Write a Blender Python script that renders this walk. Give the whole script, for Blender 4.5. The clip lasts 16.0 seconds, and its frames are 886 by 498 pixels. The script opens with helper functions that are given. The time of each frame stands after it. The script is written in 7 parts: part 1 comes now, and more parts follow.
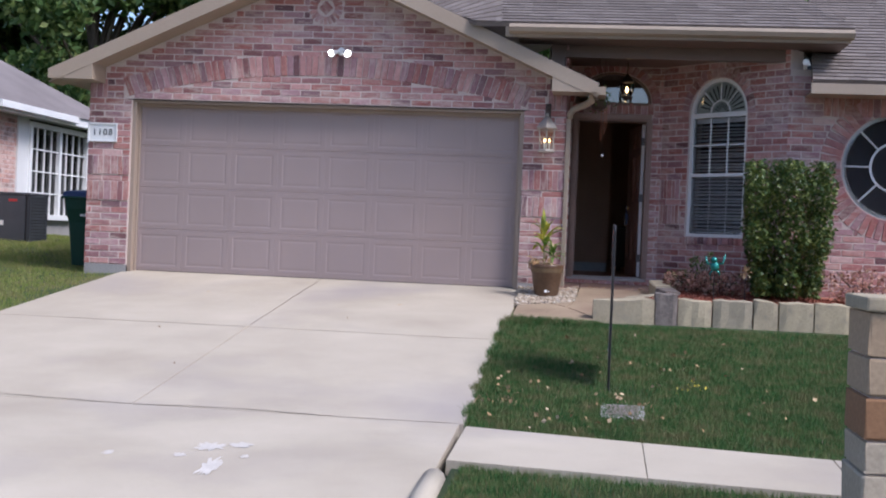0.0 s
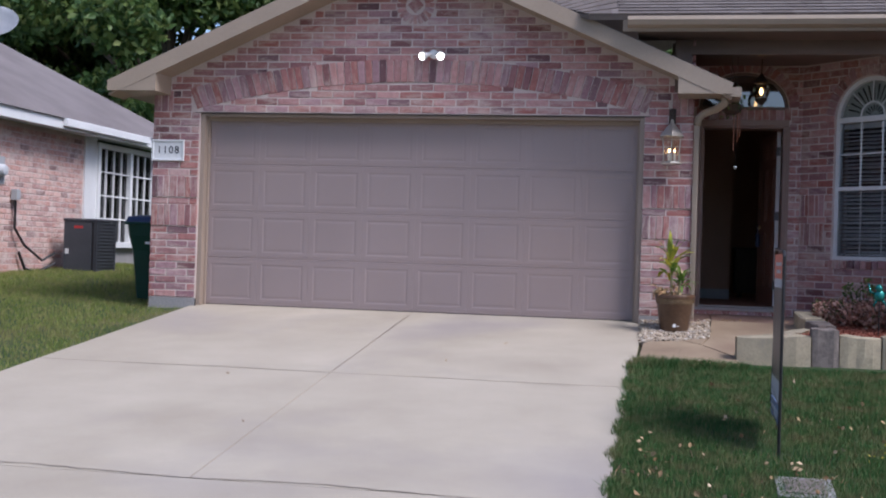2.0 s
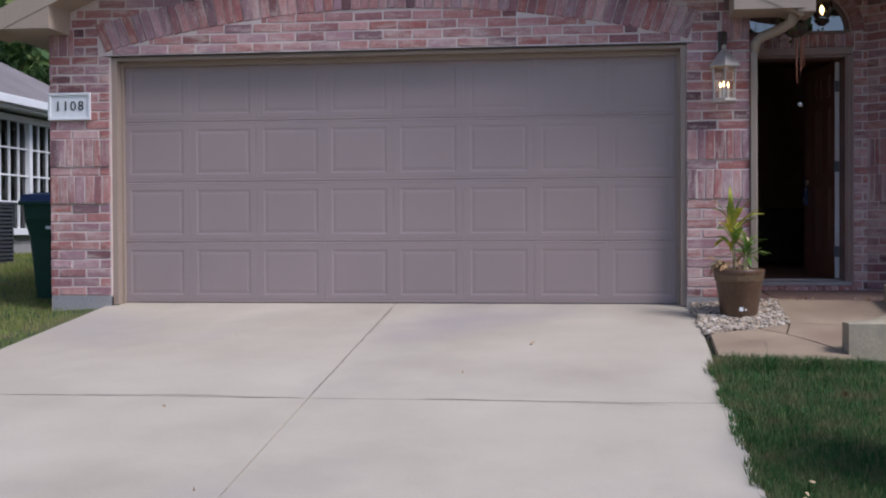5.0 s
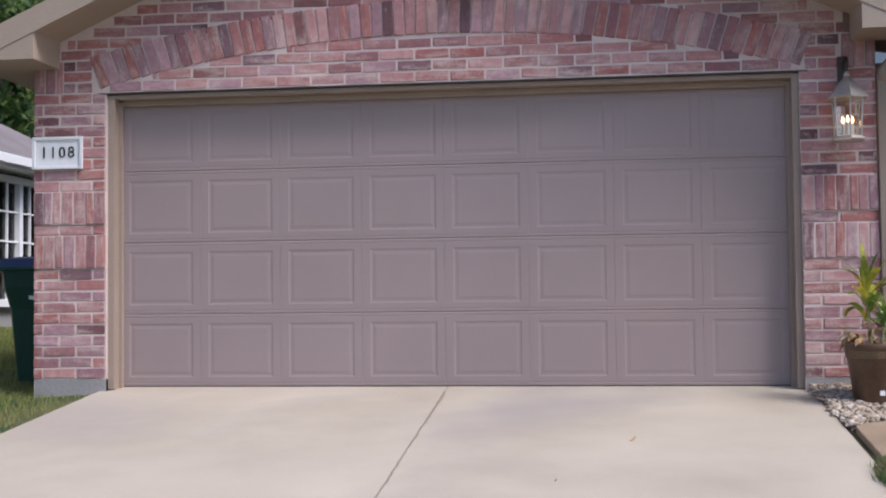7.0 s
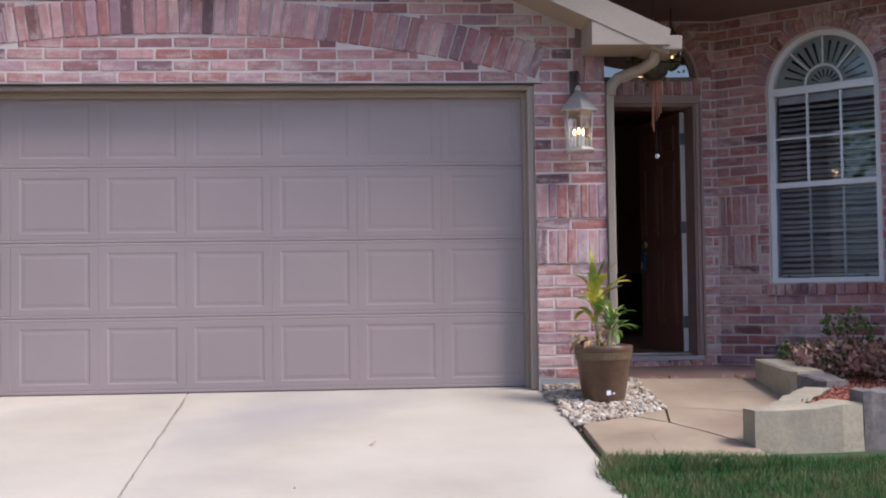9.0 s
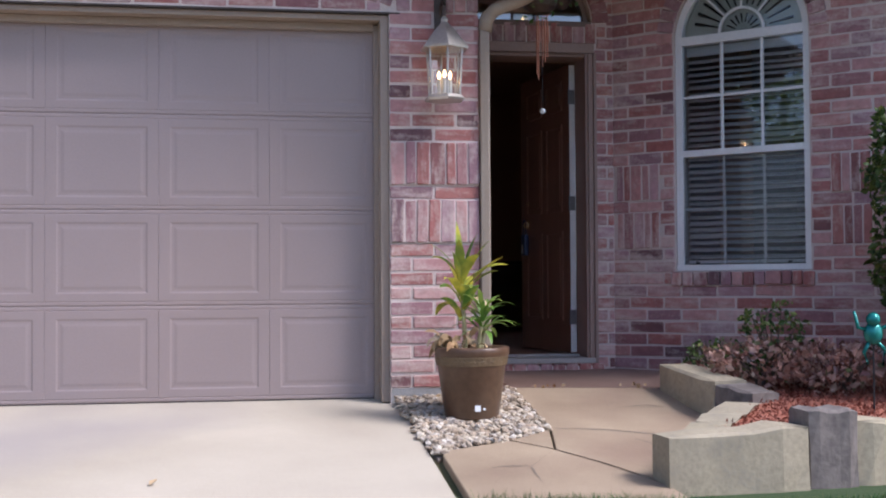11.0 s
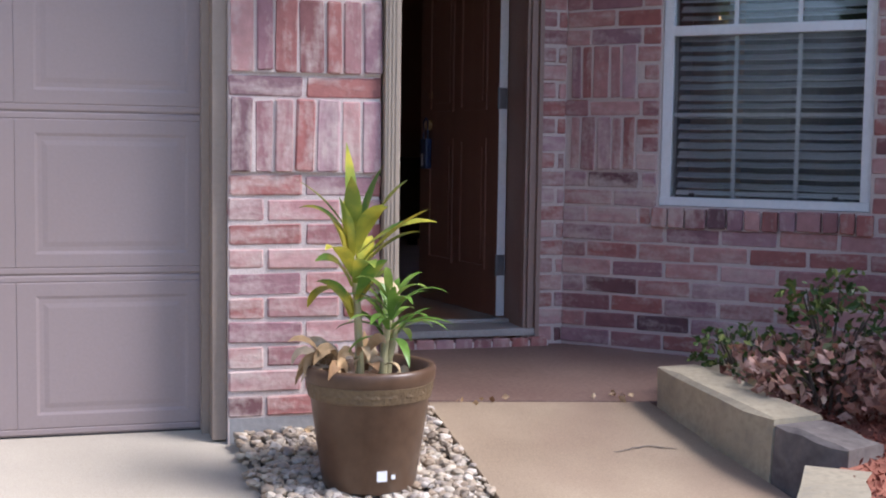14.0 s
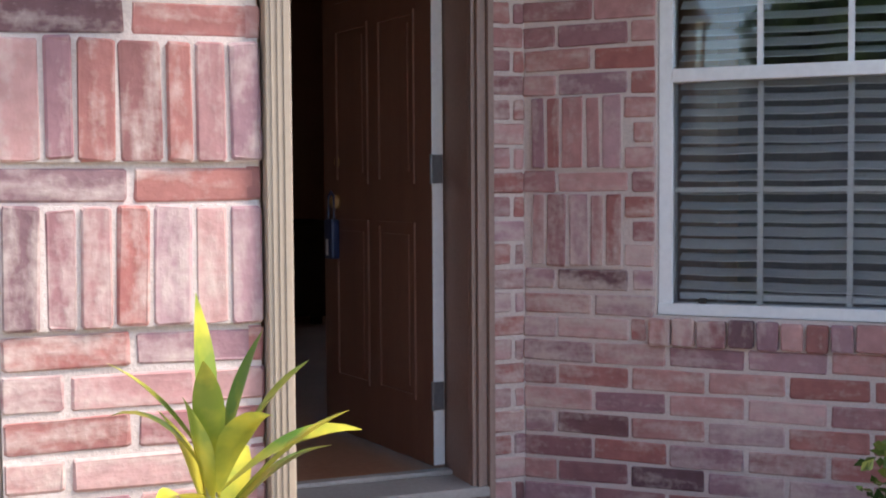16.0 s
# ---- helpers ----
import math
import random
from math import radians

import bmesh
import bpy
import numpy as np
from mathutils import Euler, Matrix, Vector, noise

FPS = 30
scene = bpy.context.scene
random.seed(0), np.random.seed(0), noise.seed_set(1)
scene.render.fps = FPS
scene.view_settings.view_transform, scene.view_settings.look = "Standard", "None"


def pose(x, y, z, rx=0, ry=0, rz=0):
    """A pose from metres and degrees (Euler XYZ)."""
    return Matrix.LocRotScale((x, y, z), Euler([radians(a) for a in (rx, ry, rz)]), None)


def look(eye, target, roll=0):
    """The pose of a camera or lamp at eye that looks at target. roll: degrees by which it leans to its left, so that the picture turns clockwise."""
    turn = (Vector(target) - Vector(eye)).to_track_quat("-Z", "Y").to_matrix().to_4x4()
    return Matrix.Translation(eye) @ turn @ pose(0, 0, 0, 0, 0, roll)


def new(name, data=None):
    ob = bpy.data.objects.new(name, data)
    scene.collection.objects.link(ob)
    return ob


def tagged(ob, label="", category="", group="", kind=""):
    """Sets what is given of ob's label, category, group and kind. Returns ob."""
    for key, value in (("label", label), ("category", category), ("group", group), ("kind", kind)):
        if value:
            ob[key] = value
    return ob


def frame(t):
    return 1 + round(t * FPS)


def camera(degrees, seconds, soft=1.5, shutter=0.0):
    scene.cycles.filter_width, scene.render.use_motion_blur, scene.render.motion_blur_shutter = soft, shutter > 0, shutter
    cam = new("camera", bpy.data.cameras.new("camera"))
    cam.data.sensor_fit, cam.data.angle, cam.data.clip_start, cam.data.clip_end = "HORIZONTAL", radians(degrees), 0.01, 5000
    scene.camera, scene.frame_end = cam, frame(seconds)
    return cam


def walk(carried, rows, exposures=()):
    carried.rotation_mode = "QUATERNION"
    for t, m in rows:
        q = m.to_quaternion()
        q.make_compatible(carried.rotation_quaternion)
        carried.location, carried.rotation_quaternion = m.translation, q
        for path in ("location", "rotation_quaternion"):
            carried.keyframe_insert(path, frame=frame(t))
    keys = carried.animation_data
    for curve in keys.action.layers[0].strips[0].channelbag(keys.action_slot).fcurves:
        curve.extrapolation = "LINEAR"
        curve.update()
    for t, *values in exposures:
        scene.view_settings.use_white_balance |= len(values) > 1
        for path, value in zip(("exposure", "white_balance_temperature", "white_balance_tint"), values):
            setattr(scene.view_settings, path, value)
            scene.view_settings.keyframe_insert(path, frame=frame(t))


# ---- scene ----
cam = camera(39.3, 16.0, soft=2.0)
PATH = [
    (0, (5.97, -15.121, 0.602), (5.718, -13.137, 0.582), 2.4),
    (0.5, (5.824, -14.64, 0.588), (5.42, -12.681, 0.582), 2.9),
    (1, (5.742, -14.22, 0.6), (5.203, -12.294, 0.622), 2.7),
    (1.5, (5.601, -13.711, 0.63), (5.114, -11.771, 0.654), 2.3),
    (2, (5.438, -13.268, 0.649), (5.055, -11.304, 0.659), 1.8),
    (2.5, (5.235, -12.807, 0.664), (4.934, -10.83, 0.654), 1.2),
    (3, (5.034, -12.38, 0.67), (4.731, -10.403, 0.634), 0.7),
    (3.2, (4.943, -12.224, 0.67), (4.638, -10.248, 0.623), 0.6),
    (5.3, (4.250, -10.209, 0.640), (4.023, -8.222, 0.619), -0.8),
    (5.5, (4.236, -10.058, 0.642), (4.046, -8.067, 0.640), -0.7),
    (6, (4.099, -9.503, 0.664), (3.865, -7.517, 0.695), -0.5),
    (6.5, (3.725, -8.974, 0.618), (3.360, -7.009, 0.690), -0.2),
    (7, (3.630, -8.723, 0.626), (3.373, -6.741, 0.709), -0.6),
    (7.5, (3.572, -8.729, 0.623), (3.328, -6.745, 0.707), -0.8),
    (8, (3.492, -8.768, 0.608), (3.305, -6.778, 0.697), -0.8),
    (8.5, (3.660, -8.786, 0.642), (3.597, -6.789, 0.735), -1.2),
    (9, (3.692, -8.745, 0.678), (3.833, -6.752, 0.752), -0.8),
    (9.2, (3.842, -8.717, 0.629), (4.034, -6.727, 0.698), -0.2),
    (11.3, (4.148, -6.569, 0.652), (4.491, -4.6, 0.706), -0.5),
    (11.5, (4.164, -6.402, 0.656), (4.518, -4.434, 0.693), -0.5),
    (12, (4.181, -5.984, 0.69), (4.56, -4.02, 0.681), 0.0),
    (12.5, (4.221, -5.465, 0.753), (4.594, -3.501, 0.691), 0.3),
    (13, (4.289, -4.946, 0.828), (4.633, -2.98, 0.7), 0.6),
    (13.5, (4.402, -4.463, 0.901), (4.856, -2.522, 0.732), 0.9),
    (14, (4.502, -4.066, 0.966), (5.07, -2.155, 0.809), 0.8),
    (14.5, (4.606, -3.685, 1.009), (5.252, -1.797, 0.868), 1.0),
    (15, (4.703, -3.361, 1.056), (5.369, -1.48, 0.924), 0.4),
    (15.5, (4.827, -2.909, 1.112), (5.44, -1.008, 1.02), 0.6),
    (16, (4.927, -2.493, 1.166), (5.643, -0.628, 1.063), -0.4),
]
walk(cam, [(t, look(eye, target, roll)) for t, eye, target, roll in PATH],
     [(0.0, 0.55, 5800, 17), (0.6, 0.5, 5750, 17), (2.2, 0.28, 5750, 17), (3.0, 0.32, 5750, 17), (5.5, 0.16, 5700, 16), (7.0, 0.46, 5980, 17), (9.0, 0.74, 5850, 17), (11.5, 0.85, 5800, 17), (12.5, 0.84, 5800, 17), (14.0, 1.03, 5780, 16), (15.5, 1.58, 6400, 13), (16.0, 1.64, 6500, 12)])

# ---- world, sun, exposure ----
SUN_EL, SUN_AZ = radians(50), radians(118)
world = bpy.data.worlds.new("sky")
scene.world = world
world.use_nodes = True
wn = world.node_tree
sky = wn.nodes.new("ShaderNodeTexSky")
sky.sky_type = "NISHITA"
sky.sun_disc = False
sky.sun_elevation, sky.sun_rotation = SUN_EL, SUN_AZ
sky.dust_density, sky.ozone_density = 2.0, 2.0
wn.links.new(sky.outputs[0], wn.nodes["Background"].inputs[0])
wn.nodes["Background"].inputs[1].default_value = 0.15
sun = new("sun", bpy.data.lights.new("sun", "SUN"))
sun.data.energy, sun.data.angle, sun.data.color = 2.6, radians(20), (1.0, 0.95, 0.9)
sun.rotation_euler = (Vector((math.sin(SUN_AZ) * math.cos(SUN_EL), math.cos(SUN_AZ) * math.cos(SUN_EL), math.sin(SUN_EL)))).to_track_quat("Z", "Y").to_euler()

# ---- materials ----
def nodes_of(name):
    m = bpy.data.materials.new(name)
    m.use_nodes = True
    t = m.node_tree
    return m, t, t.nodes, t.links, t.nodes["Principled BSDF"]


def ramp(n, stops):
    r = n.new("ShaderNodeValToRGB")
    while len(r.color_ramp.elements) < len(stops):
        r.color_ramp.elements.new(0.5)
    for e, (p, c) in zip(r.color_ramp.elements, stops):
        e.position, e.color = p, (*c, 1)
    return r


def surface(name, low, high, rough=0.8, fine=60, coarse=2.5, bump=0.3, metal=0.0, stain=None, stain_amount=0.5, stretch=(1, 1, 1), spec=0.4):
    """A surface with a fine grain, broad variation and an optional stain colour."""
    m, t, n, l, p = nodes_of(name)
    co = n.new("ShaderNodeTexCoord")
    mp = n.new("ShaderNodeMapping")
    mp.inputs["Scale"].default_value = stretch
    l.new(co.outputs["Object"], mp.inputs[0])
    a, b = n.new("ShaderNodeTexNoise"), n.new("ShaderNodeTexNoise")
    a.inputs["Scale"].default_value, b.inputs["Scale"].default_value = fine, coarse
    a.inputs["Detail"].default_value, b.inputs["Detail"].default_value = 6, 5
    l.new(mp.outputs[0], a.inputs[0])
    l.new(mp.outputs[0], b.inputs[0])
    add = n.new("ShaderNodeMath")
    add.operation = "MULTIPLY_ADD"
    add.inputs[1].default_value = 0.45
    l.new(a.outputs[0], add.inputs[0])
    half = n.new("ShaderNodeMath")
    half.operation = "MULTIPLY"
    half.inputs[1].default_value = 0.55
    l.new(b.outputs[0], half.inputs[0])
    l.new(half.outputs[0], add.inputs[2])
    r = ramp(n, [(0.32, low), (0.68, high)])
    l.new(add.outputs[0], r.inputs[0])
    colour = r.outputs[0]
    if stain:
        c = n.new("ShaderNodeTexNoise")
        c.inputs["Scale"].default_value, c.inputs["Detail"].default_value = coarse * 0.45, 8
        l.new(co.outputs["Object"], c.inputs[0])
        s = ramp(n, [(0.52, (0, 0, 0)), (0.72, (stain_amount,) * 3)])
        l.new(c.outputs[0], s.inputs[0])
        mix = n.new("ShaderNodeMixRGB")
        mix.inputs[2].default_value = (*stain, 1)
        l.new(s.outputs[0], mix.inputs[0])
        l.new(colour, mix.inputs[1])
        colour = mix.outputs[0]
    l.new(colour, p.inputs["Base Color"])
    p.inputs["Roughness"].default_value, p.inputs["Metallic"].default_value = rough, metal
    p.inputs["Specular IOR Level"].default_value = spec
    if bump:
        bp = n.new("ShaderNodeBump")
        bp.inputs["Strength"].default_value, bp.inputs["Distance"].default_value = bump, 0.004
        l.new(a.outputs[0], bp.inputs["Height"])
        l.new(bp.outputs[0], p.inputs["Normal"])
    return m


def varied(name, stops, rough=0.8, smear=None, smear_at=(0.5, 0.62), fine=70, bump=0.5, spec=0.3, translucent=0.0):
    """Pieces that differ one from the next, by object and by loose island, with a smear over them."""
    m, t, n, l, p = nodes_of(name)
    info, geo, co = n.new("ShaderNodeObjectInfo"), n.new("ShaderNodeNewGeometry"), n.new("ShaderNodeTexCoord")
    s = n.new("ShaderNodeMath")
    s.operation = "ADD"
    l.new(info.outputs["Random"], s.inputs[0])
    l.new(geo.outputs["Random Per Island"], s.inputs[1])
    f = n.new("ShaderNodeMath")
    f.operation = "FRACT"
    l.new(s.outputs[0], f.inputs[0])
    r = ramp(n, stops)
    l.new(f.outputs[0], r.inputs[0])
    a, b = n.new("ShaderNodeTexNoise"), n.new("ShaderNodeTexNoise")
    a.inputs["Scale"].default_value, a.inputs["Detail"].default_value = fine, 7
    b.inputs["Scale"].default_value, b.inputs["Detail"].default_value = 6, 4
    l.new(geo.outputs["Position"], a.inputs[0])
    l.new(geo.outputs["Position"], b.inputs[0])
    hv = n.new("ShaderNodeHueSaturation")
    sc = n.new("ShaderNodeMapRange")
    sc.inputs["To Min"].default_value, sc.inputs["To Max"].default_value = 0.65, 1.35
    l.new(a.outputs[0], sc.inputs[0])
    l.new(sc.outputs[0], hv.inputs["Value"])
    l.new(r.outputs[0], hv.inputs["Color"])
    colour = hv.outputs[0]
    if smear:
        m1 = n.new("ShaderNodeMath")
        m1.operation = "MULTIPLY_ADD"
        m1.inputs[1].default_value = 0.35
        l.new(a.outputs[0], m1.inputs[0])
        m2 = n.new("ShaderNodeMath")
        m2.operation = "MULTIPLY"
        m2.inputs[1].default_value = 0.7
        l.new(b.outputs[0], m2.inputs[0])
        l.new(m2.outputs[0], m1.inputs[2])
        k = ramp(n, [(smear_at[0], (0, 0, 0)), (smear_at[1], (0.8, 0.8, 0.8))])
        l.new(m1.outputs[0], k.inputs[0])
        mix = n.new("ShaderNodeMixRGB")
        mix.inputs[2].default_value = (*smear, 1)
        l.new(k.outputs[0], mix.inputs[0])
        l.new(colour, mix.inputs[1])
        colour = mix.outputs[0]
    l.new(colour, p.inputs["Base Color"])
    p.inputs["Roughness"].default_value = rough
    p.inputs["Specular IOR Level"].default_value = spec
    if bump:
        bp = n.new("ShaderNodeBump")
        bp.inputs["Strength"].default_value, bp.inputs["Distance"].default_value = bump, 0.004
        l.new(a.outputs[0], bp.inputs["Height"])
        l.new(bp.outputs[0], p.inputs["Normal"])
    if translucent:
        tr = n.new("ShaderNodeBsdfTranslucent")
        l.new(colour, tr.inputs[0])
        mx = n.new("ShaderNodeMixShader")
        mx.inputs[0].default_value = translucent
        l.new(p.outputs[0], mx.inputs[1])
        l.new(tr.outputs[0], mx.inputs[2])
        l.new(mx.outputs[0], n["Material Output"].inputs[0])
    return m


def glass(name, tint=(1, 1, 1), ior=1.5):
    m, t, n, l, p = nodes_of(name)
    tr, gl, fr, mx = n.new("ShaderNodeBsdfTransparent"), n.new("ShaderNodeBsdfGlossy"), n.new("ShaderNodeFresnel"), n.new("ShaderNodeMixShader")
    tr.inputs[0].default_value = (*tint, 1)
    gl.inputs["Roughness"].default_value = 0.02
    fr.inputs["IOR"].default_value = ior
    l.new(fr.outputs[0], mx.inputs[0])
    l.new(tr.outputs[0], mx.inputs[1])
    l.new(gl.outputs[0], mx.inputs[2])
    l.new(mx.outputs[0], n["Material Output"].inputs[0])
    return m


def glow(name, colour, strength):
    m, t, n, l, p = nodes_of(name)
    p.inputs["Emission Color"].default_value = (*colour, 1)
    p.inputs["Emission Strength"].default_value = strength
    return m


def brickwork(name, stops, lime, lime_at, streak=(7, 30, 26), rough=0.9):
    """Tumbled brick: a colour for each piece, mottling, and lime wash smeared along its length."""
    m, t, n, l, p = nodes_of(name)
    info, geo, co = n.new("ShaderNodeObjectInfo"), n.new("ShaderNodeNewGeometry"), n.new("ShaderNodeTexCoord")
    add, fr = n.new("ShaderNodeMath"), n.new("ShaderNodeMath")
    fr.operation = "FRACT"
    l.new(info.outputs["Random"], add.inputs[0])
    l.new(geo.outputs["Random Per Island"], add.inputs[1])
    l.new(add.outputs[0], fr.inputs[0])
    tone = ramp(n, stops)
    l.new(fr.outputs[0], tone.inputs[0])
    shift = n.new("ShaderNodeMath")
    shift.operation = "MULTIPLY"
    shift.inputs[1].default_value = 37.0
    l.new(add.outputs[0], shift.inputs[0])
    scale = n.new("ShaderNodeVectorMath")
    scale.operation = "MULTIPLY_ADD"
    scale.inputs[1].default_value = streak
    l.new(co.outputs["Object"], scale.inputs[0])
    l.new(shift.outputs[0], scale.inputs[2])
    def noise(size, detail, source):
        x = n.new("ShaderNodeTexNoise")
        x.inputs["Scale"].default_value, x.inputs["Detail"].default_value = size, detail
        l.new(source, x.inputs[0])
        return x.outputs[0]
    run = noise(1.0, 5, scale.outputs[0])
    grit = noise(55, 8, geo.outputs["Position"])
    patch = noise(1.7, 4, geo.outputs["Position"])
    def blend(a, b, k):
        x = n.new("ShaderNodeMath")
        x.operation = "MULTIPLY_ADD"
        x.inputs[1].default_value = k
        l.new(a, x.inputs[0])
        l.new(b, x.inputs[2])
        return x.outputs[0]
    value = n.new("ShaderNodeMapRange")
    value.inputs["To Min"].default_value, value.inputs["To Max"].default_value = 0.62, 1.38
    l.new(noise(21, 6, geo.outputs["Position"]), value.inputs[0])
    tint = n.new("ShaderNodeHueSaturation")
    l.new(value.outputs[0], tint.inputs["Value"])
    l.new(tone.outputs[0], tint.inputs["Color"])
    mask = ramp(n, [(lime_at[0], (0, 0, 0)), (lime_at[1], (0.75, 0.75, 0.75))])
    half = n.new("ShaderNodeMath")
    half.operation = "MULTIPLY"
    half.inputs[1].default_value = 0.42
    l.new(run, half.inputs[0])
    l.new(blend(patch, blend(grit, half.outputs[0], 0.2), 0.38), mask.inputs[0])
    mix = n.new("ShaderNodeMixRGB")
    mix.inputs[2].default_value = (*lime, 1)
    l.new(mask.outputs[0], mix.inputs[0])
    l.new(tint.outputs[0], mix.inputs[1])
    l.new(mix.outputs[0], p.inputs["Base Color"])
    p.inputs["Roughness"].default_value, p.inputs["Specular IOR Level"].default_value = rough, 0.3
    bump = n.new("ShaderNodeBump")
    bump.inputs["Strength"].default_value, bump.inputs["Distance"].default_value = 0.6, 0.006
    l.new(blend(grit, run, 0.6), bump.inputs["Height"])
    l.new(bump.outputs[0], p.inputs["Normal"])
    return m


NBRICK = varied("pale_brick", [(0.0, (0.5, 0.27, 0.22)), (0.3, (0.6, 0.37, 0.31)), (0.55, (0.42, 0.24, 0.21)), (0.8, (0.66, 0.45, 0.38)), (0.92, (0.25, 0.16, 0.15)), (1.0, (0.68, 0.5, 0.43))],
                0.9, smear=(0.68, 0.58, 0.52), smear_at=(0.47, 0.72), fine=26)
BRICK = brickwork("tumbled_brick", [(0.0, (0.34, 0.125, 0.105)), (0.14, (0.44, 0.235, 0.22)), (0.28, (0.25, 0.115, 0.115)), (0.42, (0.5, 0.285, 0.26)), (0.54, (0.33, 0.13, 0.11)),
                                    (0.66, (0.29, 0.165, 0.18)), (0.78, (0.45, 0.27, 0.275)), (0.86, (0.13, 0.07, 0.075)), (0.93, (0.37, 0.15, 0.125)), (1.0, (0.55, 0.36, 0.33))],
                  (0.58, 0.465, 0.4), (0.48, 0.63))
MORTAR = surface("mortar", (0.48, 0.39, 0.345), (0.66, 0.555, 0.495), 0.95, 120, 3, 0.6)
FOUNDATION = surface("foundation_concrete", (0.24, 0.23, 0.22), (0.36, 0.34, 0.32), 0.92, 50, 3, 0.5)
CONCRETE = surface("drive_concrete", (0.34, 0.288, 0.215), (0.5, 0.438, 0.34), 0.9, 230, 1.0, 0.1, stain=(0.3, 0.262, 0.235), stain_amount=0.8)
FLAG = surface("stained_flag_concrete", (0.215, 0.152, 0.1), (0.39, 0.298, 0.198), 0.6, 160, 2.0, 0.2, stain=(0.22, 0.135, 0.1), stain_amount=0.6)
JOINT = surface("joint_dirt", (0.14, 0.11, 0.085), (0.22, 0.18, 0.145), 0.95, 80, 4, 0.4)
DRIVEJOINT = surface("sandy_joint", (0.22, 0.185, 0.145), (0.32, 0.27, 0.215), 0.95, 80, 4, 0.4)
PORCH = surface("red_stained_slab", (0.15, 0.085, 0.065), (0.29, 0.2, 0.155), 0.5, 60, 1.6, 0.25, stain=(0.28, 0.215, 0.185), stain_amount=0.7)
ASPHALT = surface("asphalt", (0.05, 0.05, 0.05), (0.09, 0.088, 0.085), 0.92, 150, 1.5, 0.6)
DOORPAINT = surface("taupe_door_paint", (0.272, 0.214, 0.2), (0.31, 0.245, 0.23), 0.5, 90, 0.9, 0.08, stain=(0.33, 0.24, 0.2), stain_amount=0.35)
TAN = surface("tan_trim_paint", (0.305, 0.238, 0.175), (0.365, 0.29, 0.217), 0.55, 60, 1.5, 0.1)
DOORTRIM = surface("brown_door_trim_paint", (0.25, 0.168, 0.132), (0.33, 0.225, 0.18), 0.5, 60, 2, 0.1)
SILLMETAL = surface("weathered_threshold", (0.3, 0.27, 0.24), (0.42, 0.385, 0.345), 0.55, 60, 4, 0.1)
# brown of the frames, also used to darken the shadowed porch beam
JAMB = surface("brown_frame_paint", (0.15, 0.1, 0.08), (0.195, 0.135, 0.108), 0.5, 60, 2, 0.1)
WHITE = surface("white_paint", (0.68, 0.68, 0.66), (0.8, 0.8, 0.78), 0.5, 50, 2, 0.06)
SHINGLE = varied("roof_shingle", [(0, (0.13, 0.108, 0.095)), (0.5, (0.155, 0.13, 0.115)), (1, (0.185, 0.157, 0.14))], 0.95, fine=160, bump=0.8)
NSHINGLE = surface("neighbour_shingle", (0.15, 0.127, 0.12), (0.235, 0.205, 0.195), 0.95, 130, 1.2, 0.8)
BROWNDOOR = surface("brown_door_paint", (0.165, 0.08, 0.052), (0.215, 0.11, 0.074), 0.4, 40, 2, 0.1, stretch=(6, 6, 0.6))
PARTITION = surface("tan_interior_paint", (0.4, 0.26, 0.18), (0.47, 0.31, 0.22), 0.7, 40, 2, 0.1)
DARKWALL = surface("dark_interior_paint", (0.4, 0.25, 0.165), (0.47, 0.3, 0.2), 0.7, 40, 2, 0.1)
HALLFLOOR = surface("terracotta_floor", (0.3, 0.13, 0.065), (0.42, 0.2, 0.11), 0.6, 40, 3, 0.1)
GLASS = glass("window_glass", (0.95, 0.96, 0.96), 1.55)
UPPER = glass("upper_sash_glass", (0.9, 0.92, 0.93), 2.0)
SPILT = surface("old_spilt_paint", (0.44, 0.4, 0.345), (0.6, 0.56, 0.5), 0.8, 60, 6, 0.1)
GFRAME = surface("taupe_frame_paint", (0.28, 0.215, 0.165), (0.34, 0.265, 0.205), 0.55, 60, 1.5, 0.1)
COATED = glass("coated_glass", (0.6, 0.65, 0.7), 2.8)
CLEAR = glass("lamp_glass", (0.95, 0.93, 0.88), 1.45)
BULB = glow("bulb", (1.0, 0.62, 0.25), 5)
FLOODBULB = glow("flood_bulb", (1.0, 0.9, 0.78), 14)
BLIND = surface("blind_slat", (0.74, 0.74, 0.73), (0.82, 0.82, 0.8), 0.55, 40, 3, 0.05)
NICKEL = surface("aged_nickel", (0.45, 0.42, 0.38), (0.62, 0.59, 0.54), 0.4, 60, 5, 0.1, metal=0.85)
BRONZE = surface("dark_bronze", (0.05, 0.035, 0.028), (0.09, 0.065, 0.05), 0.45, 60, 5, 0.1, metal=0.6)
HINGE = surface("hinge_steel", (0.14, 0.14, 0.145), (0.22, 0.22, 0.225), 0.4, 60, 5, 0.05, metal=0.4)
BRASS = surface("brass", (0.6, 0.4, 0.15), (0.72, 0.5, 0.22), 0.4, 60, 5, 0.05, metal=0.6)
BLACK = surface("black_metal", (0.018, 0.018, 0.02), (0.03, 0.03, 0.032), 0.4, 60, 3, 0.05, metal=0.3)
NAVY = surface("navy_plastic", (0.012, 0.02, 0.06), (0.02, 0.032, 0.09), 0.4, 40, 3, 0.05)
GREENBIN = surface("green_plastic", (0.006, 0.075, 0.035), (0.01, 0.105, 0.05), 0.45, 40, 3, 0.06)
DARKGREENBIN = surface("dark_green_plastic", (0.006, 0.04, 0.028), (0.01, 0.055, 0.038), 0.45, 40, 3, 0.06)
